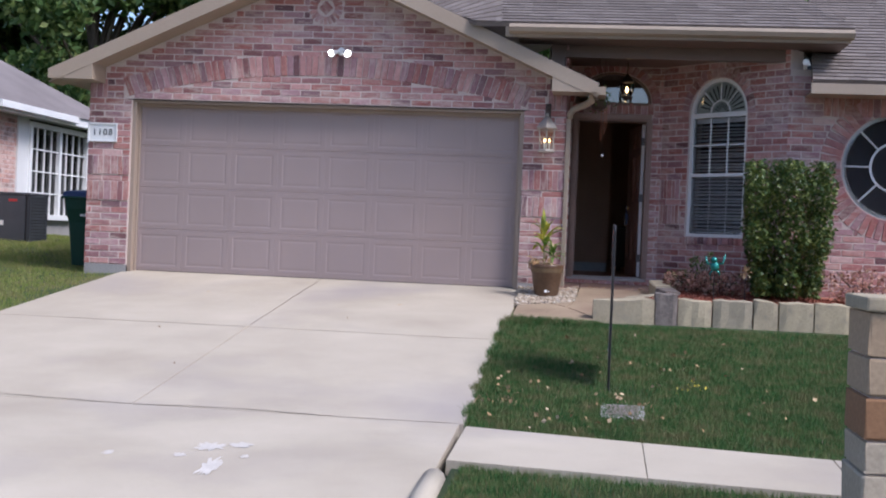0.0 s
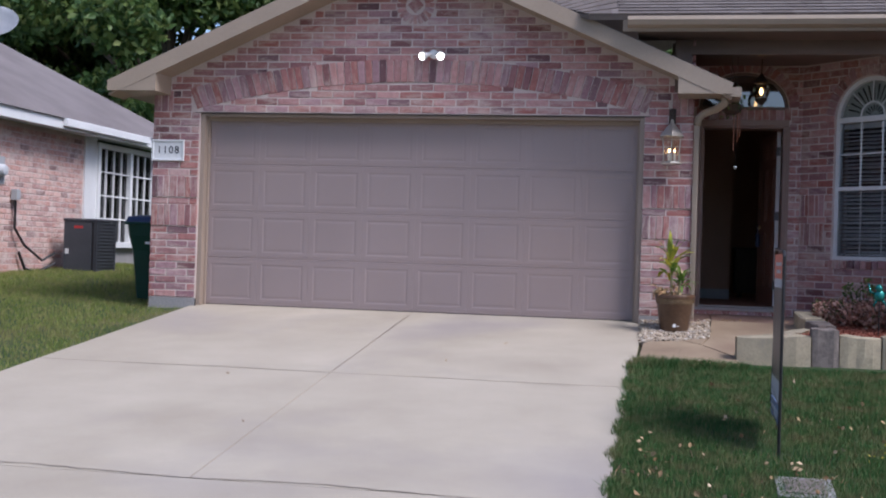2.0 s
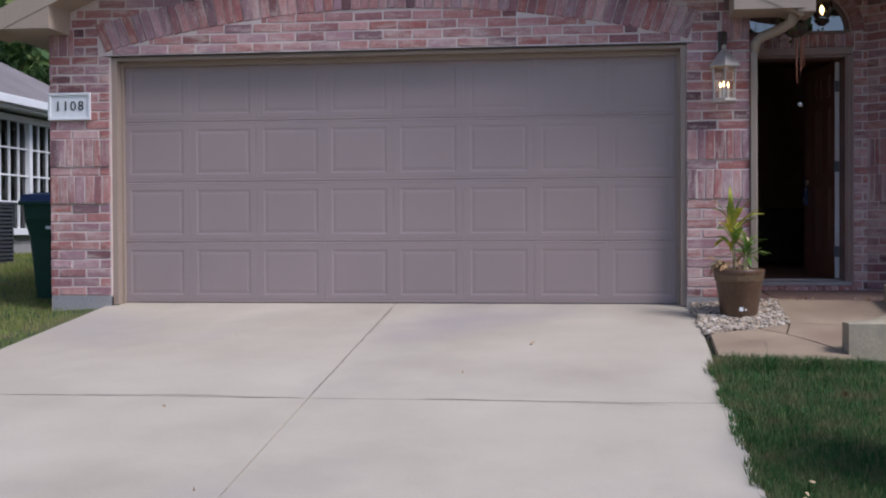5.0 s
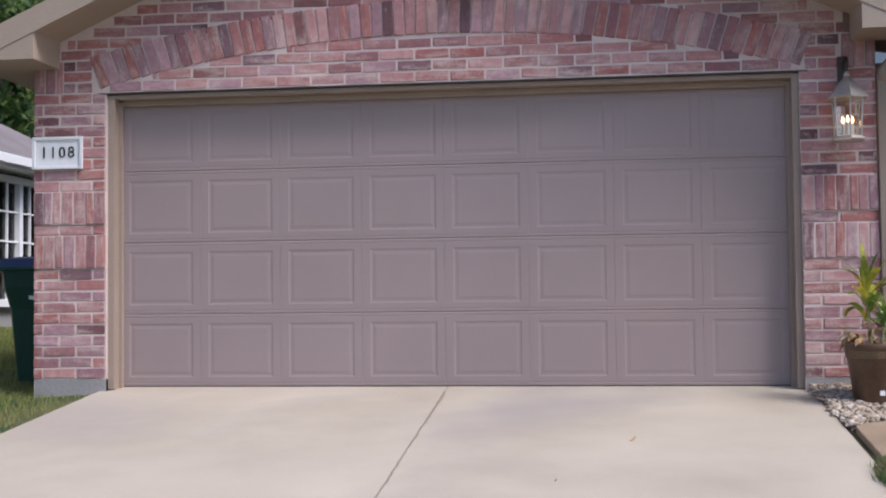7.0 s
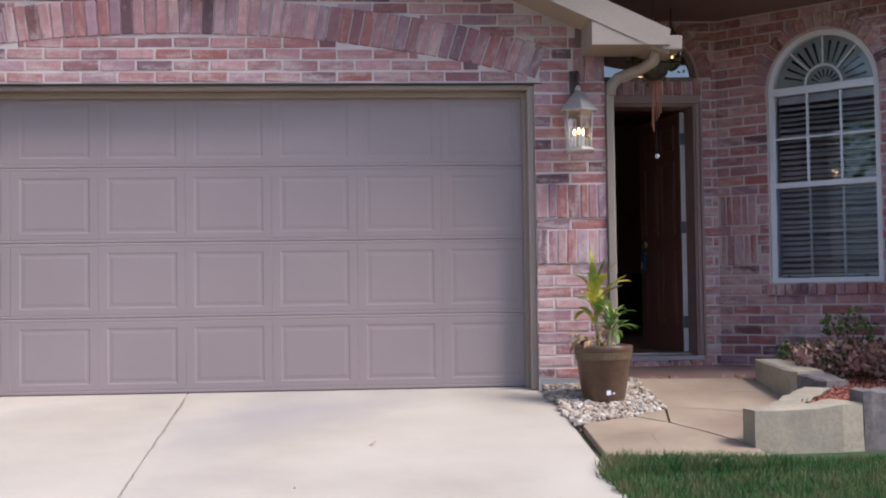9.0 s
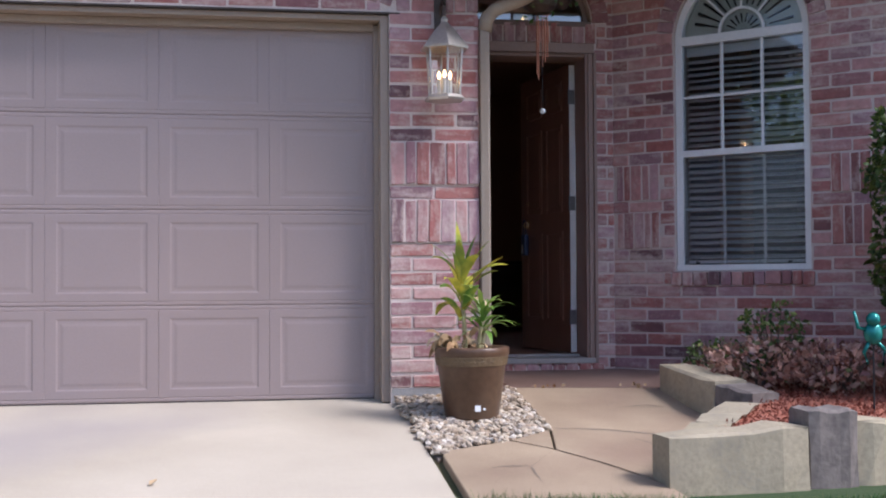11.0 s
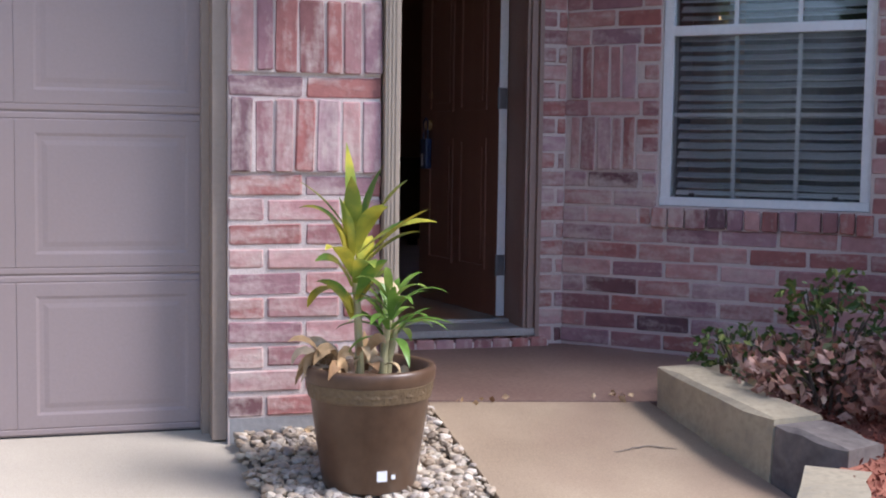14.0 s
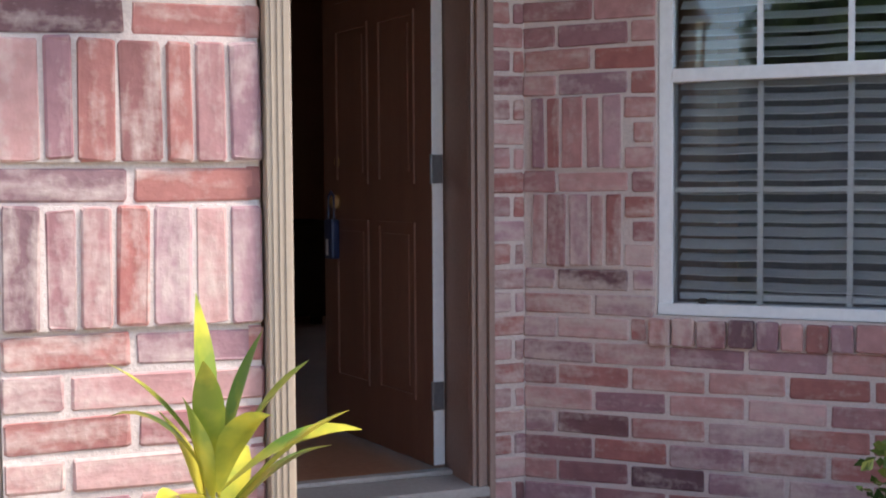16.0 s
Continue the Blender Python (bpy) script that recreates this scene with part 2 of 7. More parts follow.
BLUEBIN = surface("blue_plastic", (0.012, 0.035, 0.16), (0.02, 0.05, 0.22), 0.45, 40, 3, 0.06)
ACGREY = surface("condenser_grey", (0.045, 0.048, 0.055), (0.065, 0.07, 0.078), 0.5, 60, 3, 0.08)
BOXGREY = surface("utility_grey", (0.34, 0.35, 0.36), (0.44, 0.45, 0.45), 0.5, 60, 4, 0.05)
DISHGREY = surface("dish_grey", (0.5, 0.51, 0.52), (0.58, 0.59, 0.6), 0.45, 30, 3, 0.03)
DISHDARK = surface("dish_dark", (0.09, 0.09, 0.1), (0.13, 0.13, 0.14), 0.5, 30, 3, 0.03)
PINE = surface("pine_wood", (0.4, 0.25, 0.12), (0.52, 0.34, 0.17), 0.7, 40, 3, 0.2, stretch=(8, 1, 1))
TERRACOTTA = surface("glazed_pot_brown", (0.075, 0.04, 0.022), (0.135, 0.078, 0.045), 0.35, 30, 4, 0.15, stain=(0.17, 0.115, 0.075), stain_amount=0.5)
POTBAND = surface("pot_band_ochre", (0.09, 0.058, 0.03), (0.17, 0.115, 0.058), 0.5, 90, 12, 0.8)
SOIL = surface("potting_soil", (0.03, 0.02, 0.014), (0.07, 0.05, 0.035), 0.95, 70, 6, 0.9)
MULCH = varied("red_mulch", [(0, (0.08, 0.022, 0.015)), (0.5, (0.23, 0.06, 0.035)), (1, (0.34, 0.14, 0.09))], 0.9, fine=90)
PEBBLE = varied("river_pebble", [(0, (0.16, 0.12, 0.085)), (0.2, (0.42, 0.34, 0.245)), (0.42, (0.3, 0.22, 0.145)), (0.6, (0.52, 0.445, 0.335)), (0.8, (0.26, 0.21, 0.17)), (1, (0.62, 0.55, 0.45))], 0.7, fine=90, bump=0.3)
BLOCK = varied("cut_limestone", [(0, (0.3, 0.255, 0.17)), (0.4, (0.4, 0.335, 0.225)), (0.7, (0.27, 0.235, 0.17)), (1, (0.44, 0.36, 0.23))], 0.9, smear=(0.2, 0.18, 0.14), smear_at=(0.55, 0.7), fine=45)
DARKBLOCK = surface("weathered_dark_stone", (0.1, 0.082, 0.072), (0.22, 0.185, 0.16), 0.9, 30, 6, 1.0)
ASHLAR = varied("pillar_stone", [(0, (0.26, 0.13, 0.06)), (0.3, (0.38, 0.29, 0.19)), (0.55, (0.32, 0.19, 0.1)), (0.8, (0.44, 0.37, 0.27)), (1, (0.24, 0.18, 0.13))], 0.85, fine=35)
# drier, yellower grass, also brightened in colour to stand for sunlight
SUNLITDRYGRASS = varied("sunny_grass_blades", [(0, (0.13, 0.19, 0.04)), (0.5, (0.22, 0.29, 0.06)), (0.8, (0.3, 0.33, 0.09)), (1, (0.42, 0.34, 0.17))], 0.7, smear=(0.28, 0.23, 0.1), smear_at=(0.48, 0.72), fine=3.0, bump=0, translucent=0.3)
GRASS = varied("grass_blades", [(0, (0.032, 0.095, 0.025)), (0.5, (0.058, 0.15, 0.038)), (0.8, (0.1, 0.18, 0.05)), (1, (0.26, 0.2, 0.1))], 0.7, smear=(0.19, 0.16, 0.075), smear_at=(0.47, 0.7), fine=3.0, bump=0, translucent=0.3)
TURF = surface("turf_soil", (0.022, 0.042, 0.012), (0.042, 0.066, 0.02), 0.95, 60, 1.2, 0.8, stain=(0.17, 0.13, 0.06), stain_amount=0.7)
LEAF = varied("oak_leaf", [(0, (0.04, 0.085, 0.025)), (0.5, (0.085, 0.15, 0.04)), (0.85, (0.16, 0.22, 0.06)), (1, (0.26, 0.3, 0.1))], 0.5, bump=0, translucent=0.35)
YLEAF = varied("pale_leaf", [(0, (0.12, 0.19, 0.035)), (0.5, (0.2, 0.28, 0.05)), (1, (0.3, 0.34, 0.09))], 0.5, bump=0, translucent=0.4)
BUSHLEAF = varied("holly_leaf", [(0, (0.025, 0.055, 0.012)), (0.5, (0.06, 0.1, 0.022)), (0.85, (0.13, 0.16, 0.035)), (1, (0.23, 0.25, 0.07))], 0.4, bump=0, translucent=0.2)
REDLEAF = varied("russet_leaf", [(0, (0.15, 0.06, 0.045)), (0.4, (0.36, 0.18, 0.125)), (0.75, (0.52, 0.31, 0.23)), (0.92, (0.55, 0.36, 0.28)), (1, (0.12, 0.15, 0.04))], 0.6, bump=0, translucent=0.2)
DRYLEAF = varied("dry_leaf", [(0, (0.2, 0.11, 0.05)), (0.5, (0.42, 0.28, 0.14)), (1, (0.55, 0.42, 0.27))], 0.8, bump=0)
DRACENA = varied("dracaena_leaf", [(0, (0.06, 0.15, 0.025)), (0.4, (0.12, 0.22, 0.04)), (0.6, (0.34, 0.34, 0.05)), (0.8, (0.16, 0.24, 0.04)), (1, (0.09, 0.18, 0.035))], 0.35, smear=(0.6, 0.5, 0.06), smear_at=(0.48, 0.6), fine=9, bump=0, translucent=0.25)
GREENLEAF = varied("young_dracaena_leaf", [(0, (0.09, 0.18, 0.03)), (0.5, (0.17, 0.29, 0.05)), (1, (0.3, 0.41, 0.09))], 0.35, smear=(0.34, 0.38, 0.08), smear_at=(0.55, 0.7), fine=20, bump=0, translucent=0.25)
BARK = surface("bark", (0.07, 0.05, 0.035), (0.15, 0.115, 0.085), 0.95, 30, 4, 1.0, stretch=(1, 1, 0.2))
STALK = surface("pale_stalk", (0.3, 0.26, 0.12), (0.42, 0.37, 0.2), 0.7, 30, 5, 0.3)
TEAL = surface("teal_ornament", (0.01, 0.12, 0.11), (0.03, 0.26, 0.22), 0.25, 30, 5, 0.05, metal=0.4)
SIGNRED = surface("sign_red", (0.5, 0.12, 0.07), (0.6, 0.18, 0.11), 0.5, 30, 5, 0.02)
SIGNWHITE = surface("sign_white", (0.35, 0.37, 0.4), (0.5, 0.52, 0.54), 0.5, 30, 5, 0.02)
SIGNGREY = surface("sign_picture", (0.02, 0.022, 0.024), (0.1, 0.09, 0.09), 0.4, 3, 4, 0.0)
SIGNBLUE = surface("sign_blue", (0.09, 0.14, 0.25), (0.14, 0.2, 0.33), 0.5, 30, 5, 0.02)
LETTER = surface("letter_black", (0.015, 0.015, 0.017), (0.03, 0.03, 0.03), 0.5, 30, 5, 0.0)
RED = surface("red_label", (0.4, 0.03, 0.03), (0.5, 0.05, 0.045), 0.5, 30, 5, 0.0)
# dark grey puts the indoor shade into the wall colour behind the windows
SHADEDROOM = surface("room_paint", (0.1, 0.1, 0.1), (0.14, 0.14, 0.135), 0.8, 30, 3, 0.05)
FAN = surface("pleated_shade", (0.36, 0.38, 0.34), (0.45, 0.47, 0.42), 0.7, 30, 5, 0.05)
CURTAIN = surface("grey_curtain", (0.13, 0.145, 0.16), (0.2, 0.215, 0.23), 0.8, 30, 4, 0.1)
WOODDARK = surface("dark_wood", (0.03, 0.017, 0.01), (0.06, 0.033, 0.02), 0.5, 30, 3, 0.15)

# ---- mesh helpers ----
def part(name, bm, material, parent=None, label="", smooth=False):
    me = bpy.data.meshes.new(name)
    bm.normal_update()
    bm.to_mesh(me)
    bm.free()
    me.materials.append(material)
    if smooth:
        me.shade_smooth()
    ob = new(name, me)
    ob.parent = parent
    if label:
        ob["label"] = label
    return ob


def thing(name, label, category, m=Matrix(), group="", kind=""):
    e = new(name)
    e.empty_display_size = 0.1
    e.matrix_basis = m
    return tagged(e, label, category, group, kind)


def box(bm, x0, y0, z0, x1, y1, z1, bevel=0.0, m=None):
    v = [bm.verts.new(c) for c in ((x0, y0, z0), (x1, y0, z0), (x1, y1, z0), (x0, y1, z0), (x0, y0, z1), (x1, y0, z1), (x1, y1, z1), (x0, y1, z1))]
    f = [bm.faces.new([v[i] for i in q]) for q in ((3, 2, 1, 0), (4, 5, 6, 7), (0, 1, 5, 4), (1, 2, 6, 5), (2, 3, 7, 6), (3, 0, 4, 7))]
    if bevel:
        es = list({e for g in f for e in g.edges})
        r = bmesh.ops.bevel(bm, geom=es, offset=bevel, segments=2, affect="EDGES", profile=0.6)
        v = list({w for g in r["faces"] for w in g.verts} | {w for w in v if w.is_valid})
    if m:
        bmesh.ops.transform(bm, matrix=m, verts=v)
    return v


def boxes(*dims, bevel=0.0):
    bm = bmesh.new()
    for d in dims:
        box(bm, *d, bevel=bevel)
    return bm


def prism(bm, outline, w0, w1, m=None):
    """An outline in (u, v) drawn from depth w0 to w1, where depth is the local y."""
    a = [bm.verts.new((u, w0, v)) for u, v in outline]
    b = [bm.verts.new((u, w1, v)) for u, v in outline]
    bm.faces.new(a)
    bm.faces.new(b[::-1])
    k = len(a)
    for i in range(k):
        bm.faces.new((a[i], b[i], b[(i + 1) % k], a[(i + 1) % k])[::-1])
    if m:
        bmesh.ops.transform(bm, matrix=m, verts=a + b)
    return a + b


def lathe(bm, profile, seg=24, m=None, wobble=0.0):
    rings = []
    made = []
    for r, z in profile:
        ring = [bm.verts.new((r * math.cos(2 * math.pi * i / seg), r * math.sin(2 * math.pi * i / seg), z)) for i in range(seg)]
        rings.append(ring)
        made += ring
    for a, b in zip(rings, rings[1:]):
        for i in range(seg):
            bm.faces.new((a[i], a[(i + 1) % seg], b[(i + 1) % seg], b[i]))
    bm.faces.new(rings[0][::-1])
    bm.faces.new(rings[-1])
    if m:
        bmesh.ops.transform(bm, matrix=m, verts=made)
    return made


def tube(bm, pts, radius, seg=8, radius2=None):
    """A round bar through the points."""
    pts = [Vector(p) for p in pts]
    rings = []
    for i, p in enumerate(pts):
        d = (pts[min(i + 1, len(pts) - 1)] - pts[max(i - 1, 0)]).normalized()
        q = d.to_track_quat("Z", "Y")
        r = radius if radius2 is None else radius + (radius2 - radius) * i / (len(pts) - 1)
        rings.append([bm.verts.new(p + q @ Vector((r * math.cos(2 * math.pi * k / seg), r * math.sin(2 * math.pi * k / seg), 0))) for k in range(seg)])
    for a, b in zip(rings, rings[1:]):
        for k in range(seg):
            bm.faces.new((a[k], a[(k + 1) % seg], b[(k + 1) % seg], b[k]))
    bm.faces.new(rings[0][::-1])
    bm.faces.new(rings[-1])


def arc(cx, cz, r, a0, a1, k=16):
    return [(cx + r * math.cos(radians(a0 + (a1 - a0) * i / k)), cz + r * math.sin(radians(a0 + (a1 - a0) * i / k))) for i in range(k + 1)]


def from_arrays(name, verts, faces, material, parent=None, label=""):
    me = bpy.data.meshes.new(name)
    me.from_pydata(verts, [], faces)
    me.materials.append(material)
    ob = new(name, me)
    ob.parent = parent
    if label:
        ob["label"] = label
    return ob


def leaves(name, centres, size, material, parent=None, droop=0.4, rng=None, long=1.6):
    """Many small folded leaves about the centres given, as one mesh."""
    rng = rng or np.random.default_rng(5)
    c = np.asarray(centres)
    k = len(c)
    d = rng.normal(size=(k, 3))
    d[:, 2] -= droop
    d /= np.linalg.norm(d, axis=1)[:, None]
    s = np.cross(d, rng.normal(size=(k, 3)))
    s /= np.linalg.norm(s, axis=1)[:, None]
    z = size * rng.uniform(0.6, 1.35, (k, 1))
    nn = np.cross(d, s) * z * 0.15
    v = np.stack([c - d * z * long / 2, c + s * z * 0.5 + nn, c + d * z * long / 2, c - s * z * 0.5 + nn], 1).reshape(-1, 3)
    i = np.arange(k)[:, None] * 4
    return from_arrays(name, v.tolist(), np.concatenate([i + [[0, 1, 2]], i + [[0, 2, 3]]]).tolist(), material, parent)


def single(ob, axis, sign):
    """Leaves of a pane only the sheet that faces outwards along an axis."""
    bm = bmesh.new()
    bm.from_mesh(ob.data)
    far = max(sign * v.co[axis] for v in bm.verts)
    bmesh.ops.delete(bm, geom=[f for f in bm.faces if any(abs(sign * v.co[axis] - far) > 0.0005 for v in f.verts)], context="FACES")
    bm.normal_update()
    for f in bm.faces:
        if f.normal[axis] * sign < 0:
            f.normal_flip()
    bm.to_mesh(ob.data)
    bm.free()
    ob.visible_shadow = False
    return ob


# ---- ground shape ----
def drive_z(y):
    return np.interp(y, (-60, -9.0, -6.4, 0.0, 0.4), (-1.2, -0.87, -0.8, 0.0, 0.02))


def right_z(y):
    return np.interp(y, (-60, -8.9, -7.5, -6.3, -2.0, -0.8, 0.1, 1.5), (-1.2, -0.86, -0.82, -0.775, -0.22, -0.09, 0.04, 0.08))


def left_z(x, y):
    return np.interp(y, (-60, -9.0, -6.4, 0.0, 6, 40), (-1.2, -0.87, -0.78, -0.03, 0.2, 0.6)) + np.clip(-x - 1.5, 0, 2.5) * 0.05


def ground_z(x, y):
    x, y = np.asarray(x, float), np.asarray(y, float)
    k = np.clip((x + 0.6) / 0.5, 0, 1)
    a = left_z(x, y) * (1 - k) + drive_z(y) * k
    k2 = np.clip((x - 4.95) / 0.15, 0, 1)
    return a * (1 - k2) + right_z(y) * k2

# ---- ground ----
def sheet():
    xs = np.unique(np.concatenate([np.linspace(-400, -12, 12), np.linspace(-12, -1, 23), np.linspace(-1, 0.2, 7), np.linspace(0.2, 4.8, 8), np.linspace(4.8, 5.4, 7), np.linspace(5.4, 14, 18), np.linspace(14, 400, 12)]))
    ys = np.unique(np.concatenate([np.linspace(-400, -12, 12), np.linspace(-12, 3, 61), np.linspace(3, 40, 20), np.linspace(40, 600, 8)]))
    gx, gy = np.meshgrid(xs, ys)
    z = ground_z(gx, gy) - 0.035
    z = np.where(gy < -8.95, -1.16, z)
    z = np.where((gx > -0.35) & (gx < 5.1) & (gy < -6.15), z - 0.2, z)
    z = np.where((gx > -0.5) & (gx < 14) & (gy > 0.3) & (gy < 12), z - 0.4, z)
    v = np.stack([gx, gy, z], -1).reshape(-1, 3)
    w = len(xs)
    f = [(j * w + i, j * w + i + 1, (j + 1) * w + i + 1, (j + 1) * w + i) for j in range(len(ys) - 1) for i in range(w - 1)]
    ob = from_arrays("ground", v.tolist(), f, TURF)
    ob.data.shade_smooth()
    return tagged(ob, "green lawn ground with thin brown patches", "ground", kind="structure")


sheet()


def slab(name, outline, zfn, material, label, thick=0.1, parent=None, cuts=10, category="pavement"):
    """A flat paving piece whose top follows zfn(x, y)."""
    bm = bmesh.new()
    top = [bm.verts.new((x, y, float(zfn(x, y)))) for x, y in outline]
    bm.faces.new(top)
    low = [bm.verts.new((x, y, float(zfn(x, y)) - thick)) for x, y in outline]
    k = len(top)
    for i in range(k):
        bm.faces.new((top[i], low[i], low[(i + 1) % k], top[(i + 1) % k]))
    bmesh.ops.recalc_face_normals(bm, faces=bm.faces)
    es = [e for e in bm.edges if e.verts[0] in top and e.verts[1] in top]
    bmesh.ops.bevel(bm, geom=es, offset=0.0035, segments=2, affect="EDGES")
    ob = part(name, bm, material, parent, label)
    return ob


drive = tagged(part("driveway", boxes((0.02, -6.05, -1.05, 4.98, -5.95, -1.0)), JOINT), "pale concrete driveway sloping down to the street", "driveway", kind="structure")
dz = lambda x, y: drive_z(y)
g = 0.002
left = lambda x, y: -0.06 + 0.05 * y if x < 0 else x
for x0, x1 in ((-0.14, 2.5), (2.5, 5.03)):
    for y0, y1 in ((-3.05, 0.17), (-6.1, -3.05)):
        slab("slab", [(left(x0, y0) + g, y0 + g), (x1 - g, y0 + g), (x1 - g, y1 - g), (left(x0, y1) + g, y1 - g)], dz, CONCRETE, "", parent=drive)
slab("slab", [(-0.42, -9.0), (5.05, -9.0), (5.02, -7.5), (5.0, -6.1 - g), (-0.365, -6.1 - g), (-0.38, -7.5)], lambda x, y: np.interp(y, (-9.0, -7.5, -6.1), (-0.985, -0.825, -0.7625)), CONCRETE, "", parent=drive)
bmj = boxes((-0.1, -9.0, -1.15, 4.98, -6.1, -1.1))
part("joint_bed", (lambda b: (prism(b, [(-9.0, -1.01), (-6.1, -0.775), (0.17, -0.012), (0.17, -0.1), (-6.1, -0.95), (-9.0, -1.2)], -0.1, 4.98, Matrix(((0, 1, 0, 0), (1, 0, 0, 0), (0, 0, 1, 0), (0, 0, 0, 1)))), bmesh.ops.recalc_face_normals(b, faces=b.faces), b)[2])(bmj), DRIVEJOINT, drive)

rc = random.Random(6)


def crack(pts, width):
    bm = bmesh.new()
    line = []
    for (x0, y0), (x1, y1) in zip(pts, pts[1:]):
        k = max(2, int(math.hypot(x1 - x0, y1 - y0) / 0.06))
        line += [(x0 + (x1 - x0) * i / k + rc.uniform(-0.008, 0.008), y0 + (y1 - y0) * i / k + rc.uniform(-0.008, 0.008)) for i in range(k)]
    prev = None
    for i, (x, y) in enumerate(line):
        a, b = line[max(i - 1, 0)], line[min(i + 1, len(line) - 1)]
        d = Vector((b[0] - a[0], b[1] - a[1])).normalized()
        w = width * rc.uniform(0.4, 1.2) / 2
        row = [bm.verts.new((x - d.y * w, y + d.x * w, drive_z(y) + 0.0035)), bm.verts.new((x + d.y * w, y - d.x * w, drive_z(y) + 0.0035))]
        if prev:
            bm.faces.new((prev[0], prev[1], row[1], row[0]))
        prev = row
    bmesh.ops.recalc_face_normals(bm, faces=bm.faces)
    part("crack", bm, DRIVEJOINT, drive, "dark hairline crack")


crack([(-0.1, -6.09), (1.4, -6.03), (2.4, -6.1), (3.3, -6.05), (4.2, -6.12), (5.0, -6.1)], 0.02)
crack([(0.6, -3.06), (1.7, -3.02), (2.5, -3.05)], 0.012)
crack([(3.2, -3.03), (4.7, -3.1)], 0.012)
crack([(2.52, -0.1), (2.5, -3.0)], 0.01)

walkway = tagged(part("pavement", boxes((5.1, -7.4, -1.1, 37, -6.3, -0.95)), JOINT), "narrow pale concrete public pavement beside the lawn", "pavement", kind="structure")
for i in range(26):
    x0 = 5.06 + i * 1.25
    q0, q1 = min(x0 - 5.06, 4.0), min(x0 - 3.81, 4.0)
    slab("slab", [(x0 + g, -7.38 - 0.12 * q0), (x0 + 1.25 - g, -7.38 - 0.12 * q1), (x0 + 1.25 - g, -6.25 - 0.15 * q1), (x0 + g, -6.25 - 0.15 * q0)], lambda x, y: right_z(y) + 0.015, CONCRETE, "", parent=walkway)
for i in range(26):
    x0 = -0.4 - (i + 1) * 1.25
    slab("slab", [(x0 + g, -7.5), (x0 + 1.25 - g, -7.5), (x0 + 1.25 - g, -6.3), (x0 + g, -6.3)], lambda x, y: left_z(x, y) + 0.015, CONCRETE, "", parent=walkway)

# street kerbs and road
def kerb(x0, x1, label):
    bm = bmesh.new()
    box(bm, x0, -9.12, -1.1, x1, -8.94, -0.845, bevel=0.02)
    return tagged(part("kerb", bm, CONCRETE, smooth=False), label, "kerb", kind="structure")


kerb(5.2, 40, "pale concrete street kerb beside the grass strip")
kerb(-40, -0.5, "pale concrete street kerb beside the grass strip")
bm = bmesh.new()
tube(bm, [(5.2, -9.03, -0.93), (5.1, -8.98, -0.945), (5.05, -8.7, -0.915), (5.04, -8.2, -0.885), (5.03, -7.7, -0.87)], 0.075, 10)
tagged(part("kerb", bm, CONCRETE, smooth=True), "rounded concrete kerb return at the driveway apron", "kerb", kind="structure")
tagged(part("road", boxes((-200, -18.5, -1.2, 200, -9.0, -0.99)), ASPHALT), "worn grey asphalt residential street", "road", kind="structure")
tagged(part("kerb", boxes((-200, -18.7, -1.2, 200, -18.5, -0.85)), CONCRETE), "pale concrete kerb across the street", "kerb", kind="structure")

# ---- brickwork ----
COURSE, BH, BL, MODULE = 0.0813, 0.069, 0.2415, 0.254
brick_cache = {}
brick_rng = random.Random(11)


def brick_shape(length, height, k, material=None):
    """Corner points and faces of one worn brick: front at y=0, centred on x and z."""
    material = material or BRICK
    key = (round(length, 2), round(height, 2) if height > 0.1 else round(height / 0.003), k, material.name)
    if key not in brick_cache:
        r = random.Random(str(key))
        a, b = length / 2, height / 2
        j = lambda s: r.uniform(-s, s)
        c = min(0.005, b * 0.25)
        ring = [(-a + c, -b), (a - c, -b), (a, -b + c), (a, b - c), (a - c, b), (-a + c, b), (-a, b - c), (-a, -b + c)]
        back = [(x, 0.03, z) for x, z in ring]
        side = [(x + j(0.002), 0.004 + j(0.001), z + j(0.002)) for x, z in ring]
        front = [(x * (1 - r.uniform(0.003, 0.007) / a), j(0.0015), z * (1 - r.uniform(0.002, 0.006) / b)) for x, _, z in side]
        v = back + side + front
        f = [tuple(range(16, 24))]
        for o in (0, 8):
            f += [(o + i, o + (i + 1) % 8, o + 8 + (i + 1) % 8, o + 8 + i) for i in range(8)]
        me = bpy.data.meshes.new("brick")
        me.from_pydata(v, [], f)
        me.materials.append(material)
        brick_cache[key] = (v, f, me)
    return brick_cache[key]


def courses(v0, v1, allowed, u0, u1, shift=0.0):
    """Running-bond bricks (u, v, length, height, angle, proud) wherever allowed(u, v) holds."""
    out = []
    us = np.arange(u0, u1 + 0.001, 0.01)
    i = 0
    while v0 + i * COURSE + BH <= v1 + 0.02:
        vm = v0 + i * COURSE + COURSE / 2
        ok = allowed(us, vm)
        runs, start = [], None
        for u, k in zip(us, ok):
            if k and start is None:
                start = u
            if not k and start is not None:
                runs.append((start, u - 0.01))
                start = None
        if start is not None:
            runs.append((start, us[-1]))
        for a, b in runs:
            grid = u0 + shift + (i % 2) * MODULE / 2 - MODULE
            while grid < b:
                s, e = max(grid, a), min(grid + BL, b)
                if e - s > 0.035:
                    out.append(((s + e) / 2, vm, e - s - brick_rng.uniform(-0.002, 0.004), BH - brick_rng.uniform(-0.002, 0.004), 0.0, brick_rng.uniform(-0.002, 0.003)))
                grid += MODULE
        i += 1
    return out


